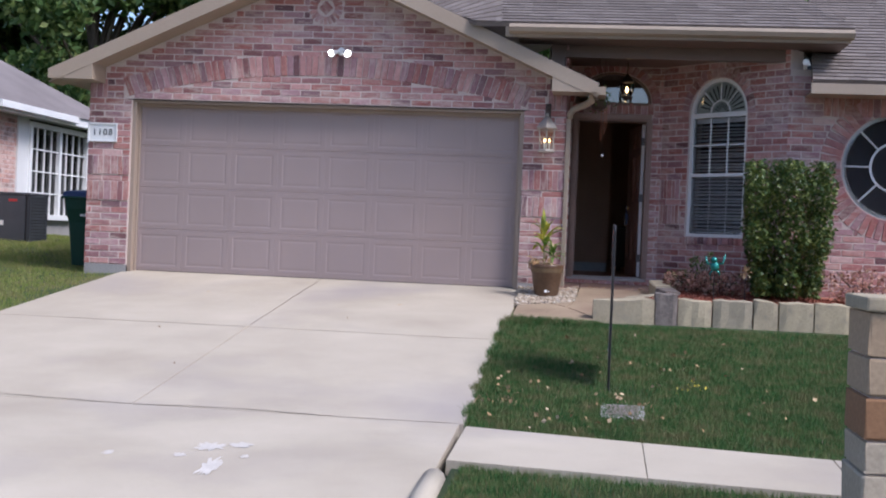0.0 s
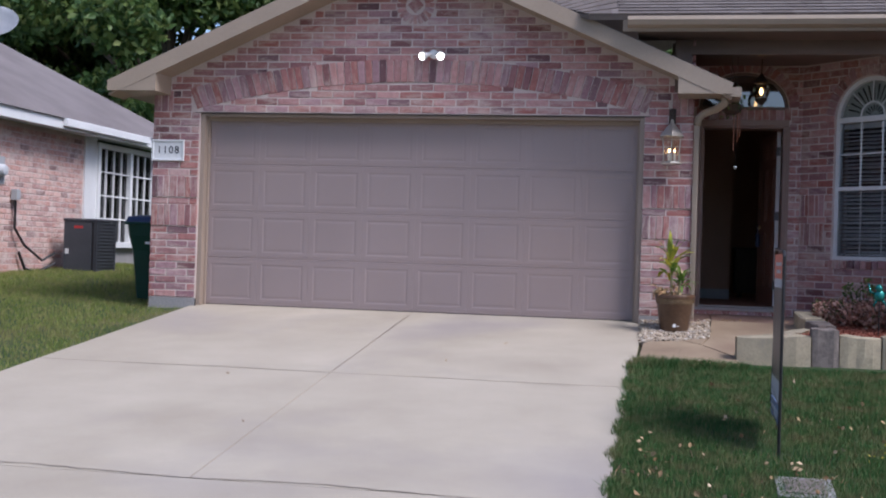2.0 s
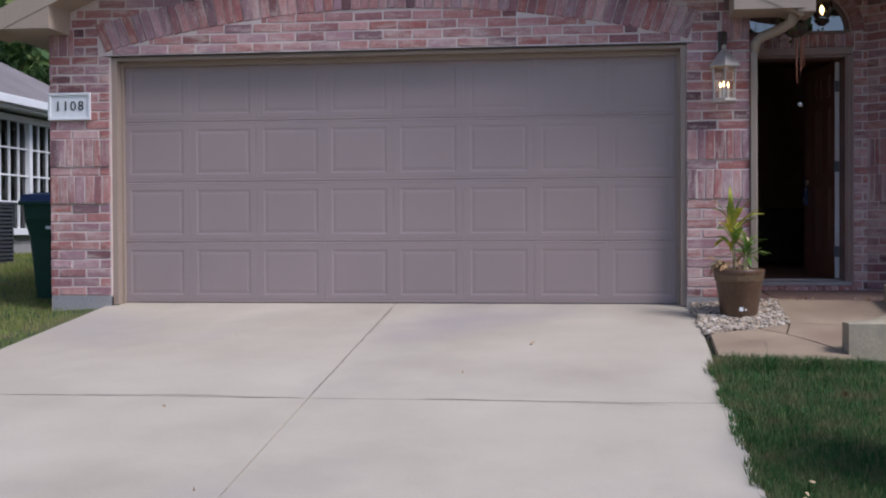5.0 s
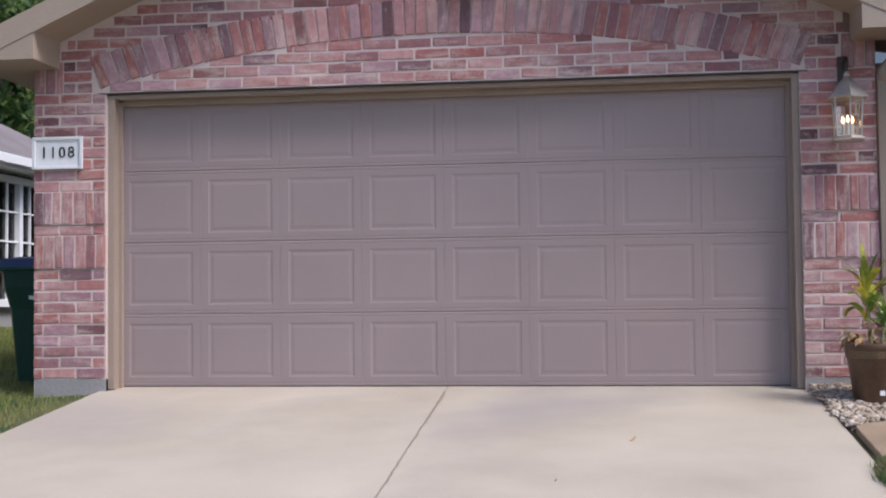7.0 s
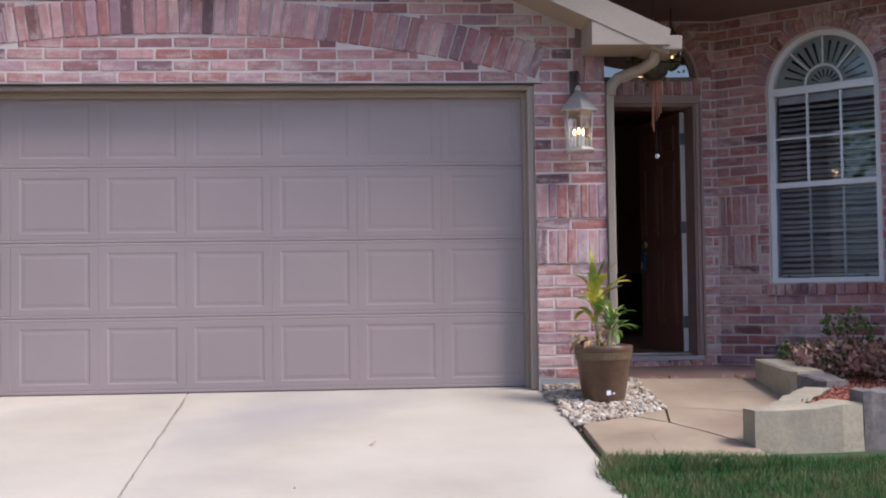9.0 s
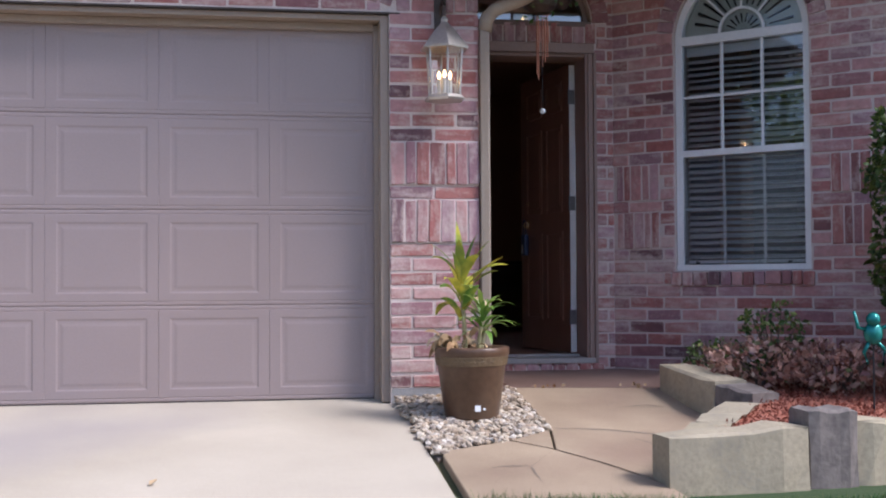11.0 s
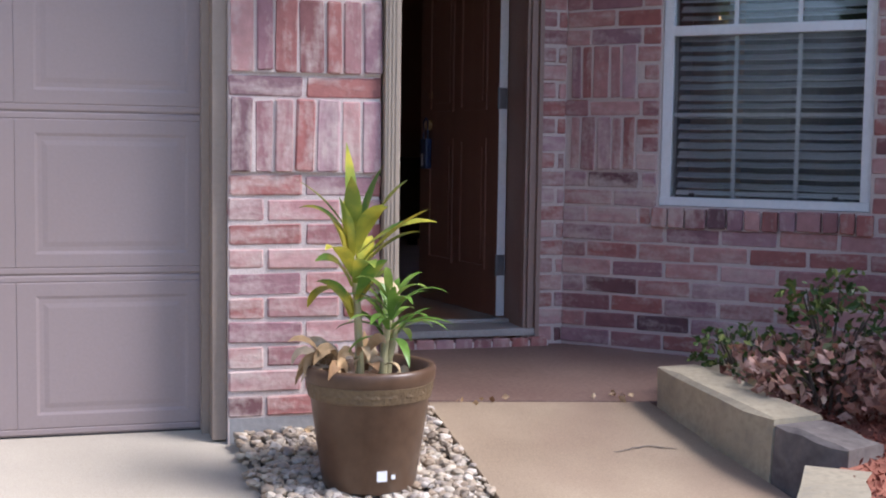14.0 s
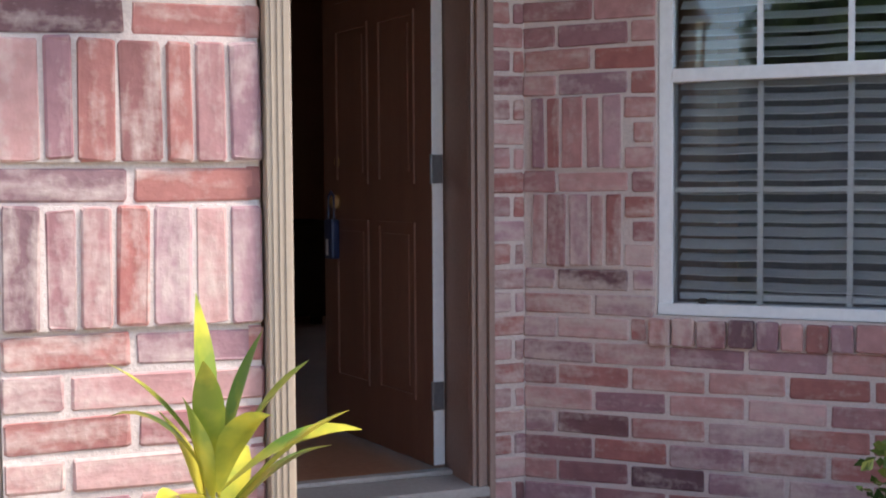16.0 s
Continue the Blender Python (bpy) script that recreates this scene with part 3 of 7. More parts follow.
def soldiers(u0, u1, v0, v1, count, proud=0.011, skew=0.0):
    cut = [brick_rng.uniform(0.72, 1.16) for _ in range(count)]
    edge, out = u0, []
    for k in cut:
        w = (u1 - u0) * k / sum(cut)
        out.append((edge + w / 2, (v0 + v1) / 2 + brick_rng.uniform(-0.003, 0.003), v1 - v0 - 0.008, w - 0.009, 90.0, proud + brick_rng.uniform(-0.003, 0.003)))
        edge += w
    return out


def lay_bricks(wall, m, bricks, near=lambda b: True, material=None):
    """Bricks of the near stretch, 300 at most, as pieces of the wall, and the others joined."""
    first = [b for b in bricks if near(b)][:300]
    taken = set(map(id, first))
    rest = [b for b in bricks if id(b) not in taken]
    for u, v, ln, h, ang, proud in first:
        _, _, me = brick_shape(ln, h, brick_rng.randrange(4), material)
        ang += brick_rng.uniform(-0.8, 0.8)
        v += brick_rng.uniform(-0.002, 0.002)
        ob = new("brick", me)
        ob.parent = wall
        ob.matrix_basis = m @ pose(u, -proud, v, 0, ang, 0)
    if rest:
        vs, fs = [], []
        for u, v, ln, h, ang, proud in rest:
            pv, pf, _ = brick_shape(ln, h, brick_rng.randrange(4), material)
            k = m @ pose(u, -proud, v, 0, ang, 0)
            o = len(vs)
            vs += [tuple(k @ Vector(p)) for p in pv]
            fs += [tuple(o + i for i in q) for q in pf]
        ob = from_arrays("brickwork", vs, fs, material or BRICK, wall)
        ob["kind"] = "stuff"


I4 = Matrix()
# garage front
APEX_X, SLOPE = 2.46, 0.45
wall_top = lambda u: 3.86 - SLOPE * abs(u - APEX_X)
bm = bmesh.new()
prism(bm, [(-0.555, -0.1), (0.0, -0.1), (0.0, 2.175), (-0.555, 2.175)], 0.0042, 0.25)
prism(bm, [(4.98, -0.2), (5.485, -0.2), (5.485, 2.175), (4.98, 2.175)], 0.0042, 0.25)
for u0, u1 in ((-0.555, -0.004), (4.984, 5.485)):
    for a, b in ((0.89, 1.13), (1.215, 1.455)):
        prism(bm, [(u0, a), (u1, a), (u1, b), (u0, b)], -0.0055, 0.004)
wall_garage = tagged(part("wall_garage", bm, MORTAR), "tumbled pink and red brick piers of the garage front", "brick wall", kind="structure")
bm = bmesh.new()
prism(bm, [(-0.555, 2.175), (5.485, 2.175), (5.485, wall_top(5.485)), (APEX_X, 3.86), (-0.555, wall_top(-0.555))], 0.0042, 0.25)
wall_gable = tagged(part("wall_gable", bm, MORTAR), "tumbled pink and red brick gable with an arch of upright bricks", "brick wall", kind="structure")
arch_in = lambda u: 2.20 + 0.33 * (1 - ((u - 2.47) / 2.56) ** 2)


def garage_ok(u, v):
    k = (v < 3.80 - SLOPE * np.abs(u - APEX_X)) & ((v > 2.18) | (u < 0.0) | (u > 4.98))
    band = (u > -0.1) & (u < 5.02) & (v > arch_in(u) + 0.005) & (v < arch_in(u) + 0.25)
    k &= ~band
    for a, b in ((0.888, 1.132), (1.213, 1.457)):
        k &= ~((v > a) & (v < b) & ((u < -0.0) | (u > 4.98)))
    k &= ~((v > 2.17) & (v < 2.43) & ((u < -0.33) | (u > 5.26)))
    return k & ~((np.hypot(u - 2.46, v - 3.38) < 0.22))


gb = courses(0.075, 3.9, garage_ok, -0.56, 5.49, 0.08)
for a, b in ((0.888, 1.132), (1.213, 1.457)):
    gb += soldiers(4.98, 5.49, a, b, 7) + soldiers(-0.56, 0.0, a, b, 7)
gb += soldiers(-0.56, -0.33, 2.19, 2.43, 3, 0.006) + soldiers(5.26, 5.49, 2.19, 2.43, 3, 0.006)
n = 64
for i in range(n):
    u = -0.06 + 5.07 * (i + 0.5) / n
    tilt = math.degrees(math.atan(0.33 * 2 * (u - 2.47) / 2.56 ** 2))
    gb.append((u + 0.12 * math.sin(radians(tilt)), arch_in(u) + 0.13, 0.25, 0.07, 90 + tilt * 1.6, 0.008 + brick_rng.uniform(-0.003, 0.003)))
for i in range(20):
    a = 2 * math.pi * i / 20
    gb.append((2.46 + 0.16 * math.cos(a), 3.38 + 0.16 * math.sin(a), 0.10, 0.045, -math.degrees(a), 0.008))
gb.append((2.46, 3.38, 0.13, 0.13, 45, 0.004))
lay_bricks(wall_garage, I4, [b for b in gb if b[1] < 2.18])
lay_bricks(wall_gable, I4, sorted((b for b in gb if b[1] >= 2.18), key=lambda b: b[1]))
tagged(part("foundation", boxes((-0.55, 0.004, -0.3, 0.0, 0.2, 0.075), (4.985, 0.004, -0.3, 5.48, 0.2, 0.075)), FOUNDATION), "grey concrete slab edge under the brick", "foundation", kind="structure")

# garage side towards the porch, and the far side
wall_side = tagged(part("wall_porch_side", boxes((5.24, 0.25, -0.2, 5.481, 1.6, 3.0)), MORTAR), "tumbled brick return wall beside the porch", "brick wall", kind="structure")
lay_bricks(wall_side, pose(5.49, 0, 0, 0, 0, 90), courses(0.075, 3.0, lambda u, v: u > -1, 0.0, 1.35), lambda b: False)
wall_left = tagged(part("wall_garage_side", boxes((-0.551, 0.25, -0.3, -0.31, 9, 2.6)), MORTAR), "tumbled brick side wall of the garage", "brick wall", kind="structure")
lay_bricks(wall_left, pose(-0.56, 9.0, 0, 0, 0, -90), courses(0.075, 2.5, lambda u, v: u > -1, 0.0, 9.0), lambda b: False)

# door wall
FLOOR = 0.15
DX0, DX1, DTOP = 5.53, 6.56, 2.30
FAN_X, FAN_R, FAN_Z = 6.05, 0.50, 2.46
bm = bmesh.new()
WY = 1.35
prism(bm, [(5.485, -0.2), (DX0, -0.2), (DX0, 2.3), (5.485, 2.3)], WY + 0.0042, WY + 0.25)
prism(bm, [(DX1, -0.2), (6.72, -0.2), (6.72, 2.3), (DX1, 2.3)], WY + 0.0042, WY + 0.25)
prism(bm, [(5.485, 2.3), (6.72, 2.3), (6.72, FAN_Z), (5.485, FAN_Z)], WY + 0.0042, WY + 0.25)
fan = arc(FAN_X, FAN_Z, FAN_R, 180, 0, 20)
fan = [(u, FAN_Z + (v - FAN_Z) * 0.8) for u, v in fan]
prism(bm, [(5.485, FAN_Z), *fan, (6.72, FAN_Z), (6.72, 3.2), (5.485, 3.2)], WY + 0.0042, WY + 0.25)
wall_door = tagged(part("wall_entry", bm, MORTAR), "tumbled brick wall round the front door", "brick wall", kind="structure")


def door_ok(u, v):
    d = np.hypot(u - FAN_X, (v - FAN_Z) / 0.8)
    return ((v > 2.3) | (u < DX0) | (u > DX1)) & ~((v > FAN_Z - 0.02) & (d < FAN_R + 0.11)) & ~((v > 2.3) & (v < FAN_Z) & (u < 6.585))


db = courses(-0.0063, 3.15, door_ok, 5.49, 6.70, 0.03)
db += [(5.52 + 0.0817 * (i + 0.5), 2.38, 0.14, 0.0715, 90, 0.0) for i in range(13)]
db += [(FAN_X - (FAN_R + 0.065) * math.cos(radians(a)), FAN_Z + 0.8 * (FAN_R + 0.075) * math.sin(radians(a)), 0.11, 0.07, a, 0.009) for a in np.linspace(4, 176, 22)]
db = [(u, v, ln, h, a, p) for u, v, ln, h, a, p in db if 5.46 < u < 6.72]
lay_bricks(wall_door, pose(0, WY, 0), db)

# angled window wall
MA = pose(6.70, 1.35, 0, 0, 0, -45)
WU0, WU1, WZ0, WZS = 0.455, 1.375, 0.735, 2.27
WR = (WU1 - WU0) / 2
WUC = (WU0 + WU1) / 2
bm = bmesh.new()
prism(bm, [(0, -0.2), (WU0, -0.2), (WU0, WZS), (0, WZS)], 0.0042, 0.25)
prism(bm, [(WU1, -0.2), (1.98, -0.2), (1.98, WZS), (WU1, WZS)], 0.0042, 0.25)
prism(bm, [(WU0, -0.2), (WU1, -0.2), (WU1, WZ0), (WU0, WZ0)], 0.0042, 0.25)
prism(bm, [(0, WZS), *arc(WUC, WZS, WR, 180, 0, 24), (1.98, WZS), (1.98, 3.2), (0, 3.2)], 0.0042, 0.25)
for u0, u1 in ((0.028, 0.342), (1.508, 1.822)):
    for a, b in ((0.89, 1.13), (1.215, 1.455)):
        prism(bm, [(u0, a), (u1, a), (u1, b), (u0, b)], -0.003, 0.004)
bmesh.ops.transform(bm, matrix=MA, verts=bm.verts)
wall_angle = tagged(part("wall_window", bm, MORTAR), "angled tumbled brick wall with an arched window", "brick wall", kind="structure")


def angle_ok(u, v):
    k = (v > WZS) | (v < WZ0) | (u < WU0) | (u > WU1)
    k &= ~((v > WZ0 - 0.1) & (v < WZ0) & (u > WU0 - 0.03) & (u < WU1 + 0.03))
    k &= ~((v > WZS - 0.02) & (np.hypot(u - WUC, v - WZS) < WR + 0.10))
    for a, b in ((0.888, 1.132), (1.213, 1.457)):
        k &= ~((v > a) & (v < b) & (((u > 0.02) & (u < 0.35)) | ((u > 1.50) & (u < 1.83))))
    return k


ab = courses(-0.0063, 3.15, angle_ok, 0.0, 1.98, 0.12)
for a, b in ((0.888, 1.132), (1.213, 1.457)):
    ab += soldiers(0.025, 0.345, a, b, 5, 0.008) + soldiers(1.505, 1.825, a, b, 5, 0.008)
ab += soldiers(WU0 - 0.025, WU1 + 0.025, WZ0 - 0.1, WZ0 - 0.005, 12, 0.02)
ab += [(WUC - (WR + 0.065) * math.cos(radians(a)), WZS + (WR + 0.065) * math.sin(radians(a)), 0.11, 0.068, a, 0.009) for a in np.linspace(3, 177, 21)]
lay_bricks(wall_angle, MA, ab, lambda b: b[1] < 2.3)

# bedroom front with the round window
RX, RZ, RR = 9.36, 1.63, 0.62
BY = -0.05
bm = bmesh.new()
ring = arc(RX, RZ, RR, 180, 0, 24)
low = arc(RX, RZ, RR, 180, 360, 24)
prism(bm, [(8.10, RZ), *ring, (12.5, RZ), (12.5, 2.75), (8.10, 2.75)], BY + 0.0055, BY + 0.25)
prism(bm, [(8.10, -0.3), (12.5, -0.3), (12.5, RZ), *low[::-1], (8.10, RZ)], BY + 0.0055, BY + 0.25)
wall_bed = tagged(part("wall_bedroom", bm, MORTAR), "tumbled brick wall with a round window", "brick wall", kind="structure")
bb = courses(-0.0063, 2.7, lambda u, v: (np.hypot(u - RX, v - RZ) > RR + 0.26) & ~((v > 2.2) & (v < 2.45) & (u > 8.5)), 8.10, 12.5, 0.05)
bb += [(RX + (RR + 0.135) * math.cos(a), RZ + (RR + 0.135) * math.sin(a), 0.245, 0.075, -math.degrees(a), 0.006) for a in np.linspace(0, 2 * math.pi, 57)[:-1] if RZ + (RR + 0.135) * math.sin(a) < 2.3]
bb += soldiers(8.5, 12.5, 2.205, 2.45, 48, 0.006)
lay_bricks(wall_bed, pose(0, BY, 0), bb, lambda b: b[0] < 8.75)

# ---- roofs ----
def roof_sheet(name, corners, label, thick=0.06, rows=0):
    """A shingled slope over four corners: eave left, eave right, top right, top left."""
    c = [Vector(p) for p in corners]
    nrm = (c[1] - c[0]).cross(c[3] - c[0]).normalized()
    bm = bmesh.new()
    a = [bm.verts.new(p - nrm * 0.012) for p in c]
    b = [bm.verts.new(p - nrm * thick) for p in c]
    bm.faces.new(a)
    bm.faces.new(b[::-1])
    for i in range(4):
        bm.faces.new((a[i], b[i], b[(i + 1) % 4], a[(i + 1) % 4]))
    ob = tagged(part(name, bm, SHINGLE), label, "roof", kind="structure")
    if rows:
        r = random.Random(3)
        vs, fs = [], []
        for k in range(rows):
            t0, t1 = k / rows, (k + 1.15) / rows
            l0, l1 = c[0].lerp(c[3], t0), c[0].lerp(c[3], min(t1, 1))
            r0, r1 = c[1].lerp(c[2], t0), c[1].lerp(c[2], min(t1, 1))
            w = (r0 - l0).length
            s = -r.uniform(0, 0.3)
            while s < w:
                e = s + r.choice((0.16, 0.2, 0.31))
                a0, a1 = max(s, 0) / w, min(e - 0.006, w) / w
                if a1 > a0:
                    q = [l0.lerp(r0, a0) + nrm * 0.008, l0.lerp(r0, a1) + nrm * 0.008, l1.lerp(r1, a1) - nrm * 0.006, l1.lerp(r1, a0) - nrm * 0.006]
                    lo = [q[0] - nrm * 0.016, q[1] - nrm * 0.016]
                    o = len(vs)
                    vs += [tuple(p) for p in q + lo]
                    fs += [(o, o + 1, o + 2, o + 3), (o + 4, o + 5, o + 1, o)]
                s = e
        from_arrays("shingles", vs, fs, SHINGLE, ob)["kind"] = "stuff"
    return ob


GE = -0.42
TOP = 4.03
tip = lambda x: TOP - SLOPE * abs(x - APEX_X)
roof_sheet("roof_garage_left", [(-0.95, 9, tip(-0.95)), (-0.95, GE, tip(-0.95)), (APEX_X, GE, TOP), (APEX_X, 9, TOP)], "weathered brown shingle slope over the garage", rows=0)
roof_sheet("roof_garage_right", [(5.88, GE, tip(5.88)), (5.88, 0.9, tip(5.88)), (APEX_X, 5, TOP), (APEX_X, GE, TOP)], "weathered brown shingle slope over the garage", rows=0)
roof_sheet("roof_porch", [(4.7, -0.55, 3.16), (8.72, -0.55, 3.16), (6.6, 5.5, 6.0), (4.2, 5.5, 6.0)], "weathered brown shingle roof over the porch", rows=52)
roof_sheet("roof_bedroom", [(8.28, -0.6, 2.56), (14, -0.6, 2.56), (14, 4.6, 5.4), (8.9, 4.6, 5.4)], "weathered brown shingle roof over the bedroom", rows=52)
roof_sheet("roof_valley", [(4.4, -0.55, 3.16), (4.7, -0.55, 3.16), (4.2, 5.5, 6.0), (2.46, 1.3, 4.03)], "weathered brown shingle slope meeting the garage roof", rows=26)
roof_sheet("roof_porch_side", [(8.72, -0.55, 3.15), (8.72, 6.0, 3.15), (6.62, 5.6, 6.0), (6.60, 5.5, 6.0)], "weathered brown shingle hip beside the porch roof", rows=0)
roof_sheet("roof_main", [(-0.3, 9.0, 2.6), (-0.95, 6, 2.6), (4, 5.5, 6.0), (10, 9, 6.2)], "weathered brown shingle main roof", rows=0)

# rakes, fascia, soffits and boxed eaves
rake = tagged(thing("rake_trim", "tan painted wooden rake boards of the garage gable", "trim", kind="structure"))
for s in (-1, 1):
    x1 = -0.93 if s < 0 else 5.86
    bm = bmesh.new()
    xc = APEX_X + s * (TOP - 0.2 - 2.37) / SLOPE
    prism(bm, [(APEX_X, TOP - 0.02), (APEX_X, TOP - 0.2), (xc, 2.37), (x1, 2.37), (x1, tip(x1) - 0.02)], GE - 0.02, GE + 0.02)
    bmesh.ops.recalc_face_normals(bm, faces=bm.faces)
    part("rake_board", bm, TAN, rake)
    bm = bmesh.new()
    prism(bm, [(APEX_X, TOP - 0.16), (APEX_X, TOP - 0.185), (x1, tip(x1) - 0.185), (x1, tip(x1) - 0.16)], GE + 0.02, 0.004)
    bmesh.ops.recalc_face_normals(bm, faces=bm.faces)
    part("soffit", bm, TAN, rake)
    xa = -0.36 if s < 0 else 5.32
    bm = bmesh.new()
    prism(bm, [(x1, 2.371), (xa, 2.371), (xa, tip(xa) - 0.1), (x1, tip(x1) - 0.05)], GE - 0.014, 0.0)
    bmesh.ops.recalc_face_normals(bm, faces=bm.faces)
    part("eave_box", bm, TAN, rake)
bm = boxes((-0.93, 0.0, 2.37, -0.56, 9, 2.39), (-0.95, 0.0, 2.37, -0.93, 9, 2.5))
part("soffit", bm, TAN, rake)

porch_eave = thing("porch_eave", "tan painted porch fascia with beam coloured dark for the eave shadow", "trim", kind="structure")
# beam and cheek board: shadow under the eave put into their dark brown
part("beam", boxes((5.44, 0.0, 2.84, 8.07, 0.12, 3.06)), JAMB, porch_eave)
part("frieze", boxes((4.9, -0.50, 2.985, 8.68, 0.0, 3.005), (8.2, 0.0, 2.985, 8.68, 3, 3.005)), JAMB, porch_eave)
part("fascia", boxes((4.75, -0.52, 2.99, 8.70, -0.50, 3.14), bevel=0.004), TAN, porch_eave)
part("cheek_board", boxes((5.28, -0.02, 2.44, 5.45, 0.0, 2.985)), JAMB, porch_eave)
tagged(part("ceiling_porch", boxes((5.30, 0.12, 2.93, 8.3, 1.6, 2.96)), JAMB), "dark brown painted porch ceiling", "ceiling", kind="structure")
bm = bmesh.new()
prof = [(-0.53, 3.13), (-0.61, 3.13), (-0.625, 3.09), (-0.60, 3.04), (-0.53, 3.02)]
prism(bm, prof, 4.80, 8.72, Matrix(((0, 1, 0, 0), (1, 0, 0, 0), (0, 0, 1, 0), (0, 0, 0, 1))))
bmesh.ops.recalc_face_normals(bm, faces=bm.faces)
gutter = thing("gutter", "tan metal rain gutter along the porch eave", "gutter", kind="structure")
part("trough", bm, TAN, gutter)
bed_eave = thing("bedroom_eave", "tan painted fascia of the bedroom eave", "trim", kind="structure")
part("fascia", boxes((8.26, -0.62, 2.40, 14, -0.58, 2.52), bevel=0.004), TAN, bed_eave)
part("soffit", boxes((8.28, -0.58, 2.42, 14, BY, 2.44)), TAN, bed_eave)

# ---- garage door ----
gdoor = thing("garage_door", "closed taupe steel garage door with embossed panels in the brick opening", "garage door", pose(0.055, 0.165, 0.012))
GW, GH = 4.87, 2.13
for r in range(4):
    bm = bmesh.new()
    z0, z1 = r * GH / 4 + 0.0008, (r + 1) * GH / 4 - 0.0008
    box(bm, 0, 0.0125, z0, GW, 0.05, z1)
    cw = GW / 8
    zs = (z0, z0 + 0.065, z1 - 0.065, z1)
    for c in range(8):
        x0, x1 = c * cw, (c + 1) * cw
        def rect(ix, iz, y):
            return [bm.verts.new(p) for p in ((x0 + ix, y, z0 + iz), (x1 - ix, y, z0 + iz), (x1 - ix, y, z1 - iz), (x0 + ix, y, z1 - iz))]
        loops = [rect(0, 0.006, 0.0), rect(0.0004, 0.02, 0.0), rect(0.0008, 0.023, 0.0025), rect(0.0012, 0.027, 0.0), rect(0.06, 0.068, 0.0), rect(0.07, 0.078, 0.003), rect(0.084, 0.092, 0.003), rect(0.1, 0.108, 0.001)]
        for a, b in zip(loops, loops[1:]):
            for i in range(4):
                bm.faces.new((a[i], a[(i + 1) % 4], b[(i + 1) % 4], b[i]))
        bm.faces.new(loops[-1])
        lo, hi = rect(0, 0.0, 0.004), loops[0]
        bm.faces.new((lo[0], lo[1], hi[1], hi[0]))
        bm.faces.new((hi[3], hi[2], lo[2], lo[3]))
    part("door_section", bm, DOORPAINT, gdoor)
part("bottom_seal", boxes((0, 0.004, -0.012, GW, 0.045, 0.004)), BLACK, gdoor, "black rubber seal")
gtrim = thing("garage_frame", "tan painted wooden frame of the garage opening", "door frame", kind="structure")
for x0, x1, xa, xb in ((0.0, 0.05, 0.03, 0.075), (4.93, 4.98, 4.905, 4.95)):
    part("jamb", boxes((x0 + 0.001, 0.03, 0.0, x1 - 0.001, 0.25, 2.172), bevel=0.003), GFRAME, gtrim)
    part("stop", boxes((xa, 0.12, 0.0, xb, 0.16, 2.13), bevel=0.003), GFRAME, gtrim)
part("head", boxes((0.05, 0.03, 2.142, 4.93, 0.25, 2.173), bevel=0.003), GFRAME, gtrim)
part("stop", boxes((0.076, 0.12, 2.10, 4.904, 0.16, 2.141), bevel=0.003), GFRAME, gtrim)
part("lintel", boxes((-0.06, 0.0, 2.174, 5.04, 0.1, 2.184)), BRONZE, gtrim, "rusty steel lintel edge")

# ---- front door ----
eframe = thing("door_frame", "brown painted wooden front door frame", "door frame", kind="structure")
IX0, IX1, ITOP = 5.60, 6.50, 2.215
for xa, xb, s in ((DX0 + 0.002, IX0, 1), (IX1, DX1 - 0.002, -1)):
    part("jamb", boxes((xa, WY + 0.02, 0.10, xb, WY + 0.26, ITOP + 0.08), bevel=0.004), DOORTRIM, eframe)
    inner, outer = (xb, xa) if s > 0 else (xa, xb + 0.026)
    profile = ((0.0, 0.016, 0.012), (0.016, 0.03, 0.028), (0.03, 0.052, 0.02), (0.052, 0.074, 0.038))
    for a, b, deep in profile[:4 if s < 0 else 3]:
        x0, x1 = sorted((inner - s * a, inner - s * b))
        part("brick_mould", boxes((x0, WY - deep, 0.10, x1 - 0.0004, WY + 0.0195, ITOP + 0.02), bevel=0.004), DOORTRIM, eframe)
    if s > 0:
        part("stop", boxes((inner, WY + 0.1, 0.16, inner + 0.02, WY + 0.15, ITOP), bevel=0.003), DOORTRIM, eframe)
part("head", boxes((IX0, WY + 0.0, ITOP, IX1, WY + 0.26, ITOP + 0.082), bevel=0.004), DOORTRIM, eframe)
part("brick_mould", boxes((DX0, WY - 0.036, ITOP + 0.0205, DX1, WY - 0.001, ITOP + 0.09), bevel=0.006), DOORTRIM, eframe)
part("threshold", boxes((DX0 + 0.01, WY - 0.035, 0.115, IX1 + 0.075, WY + 0.25, 0.15), bevel=0.006), SILLMETAL, eframe, "weathered grey metal threshold")
part("threshold_ridge", boxes((IX0, WY + 0.17, 0.1505, IX1, WY + 0.22, 0.168), bevel=0.006), SILLMETAL, eframe)
sill = tagged(part("door_step", boxes((5.50, WY - 0.09, -0.1, 6.60, WY + 0.0, 0.10)), MORTAR), "brick rowlock step under the front door", "step", kind="structure")
lay_bricks(sill, pose(0, WY - 0.095, 0), [(5.51 + 0.0905 * (i + 0.5), 0.075, 0.08, 0.082, 90, 0.0) for i in range(12)])

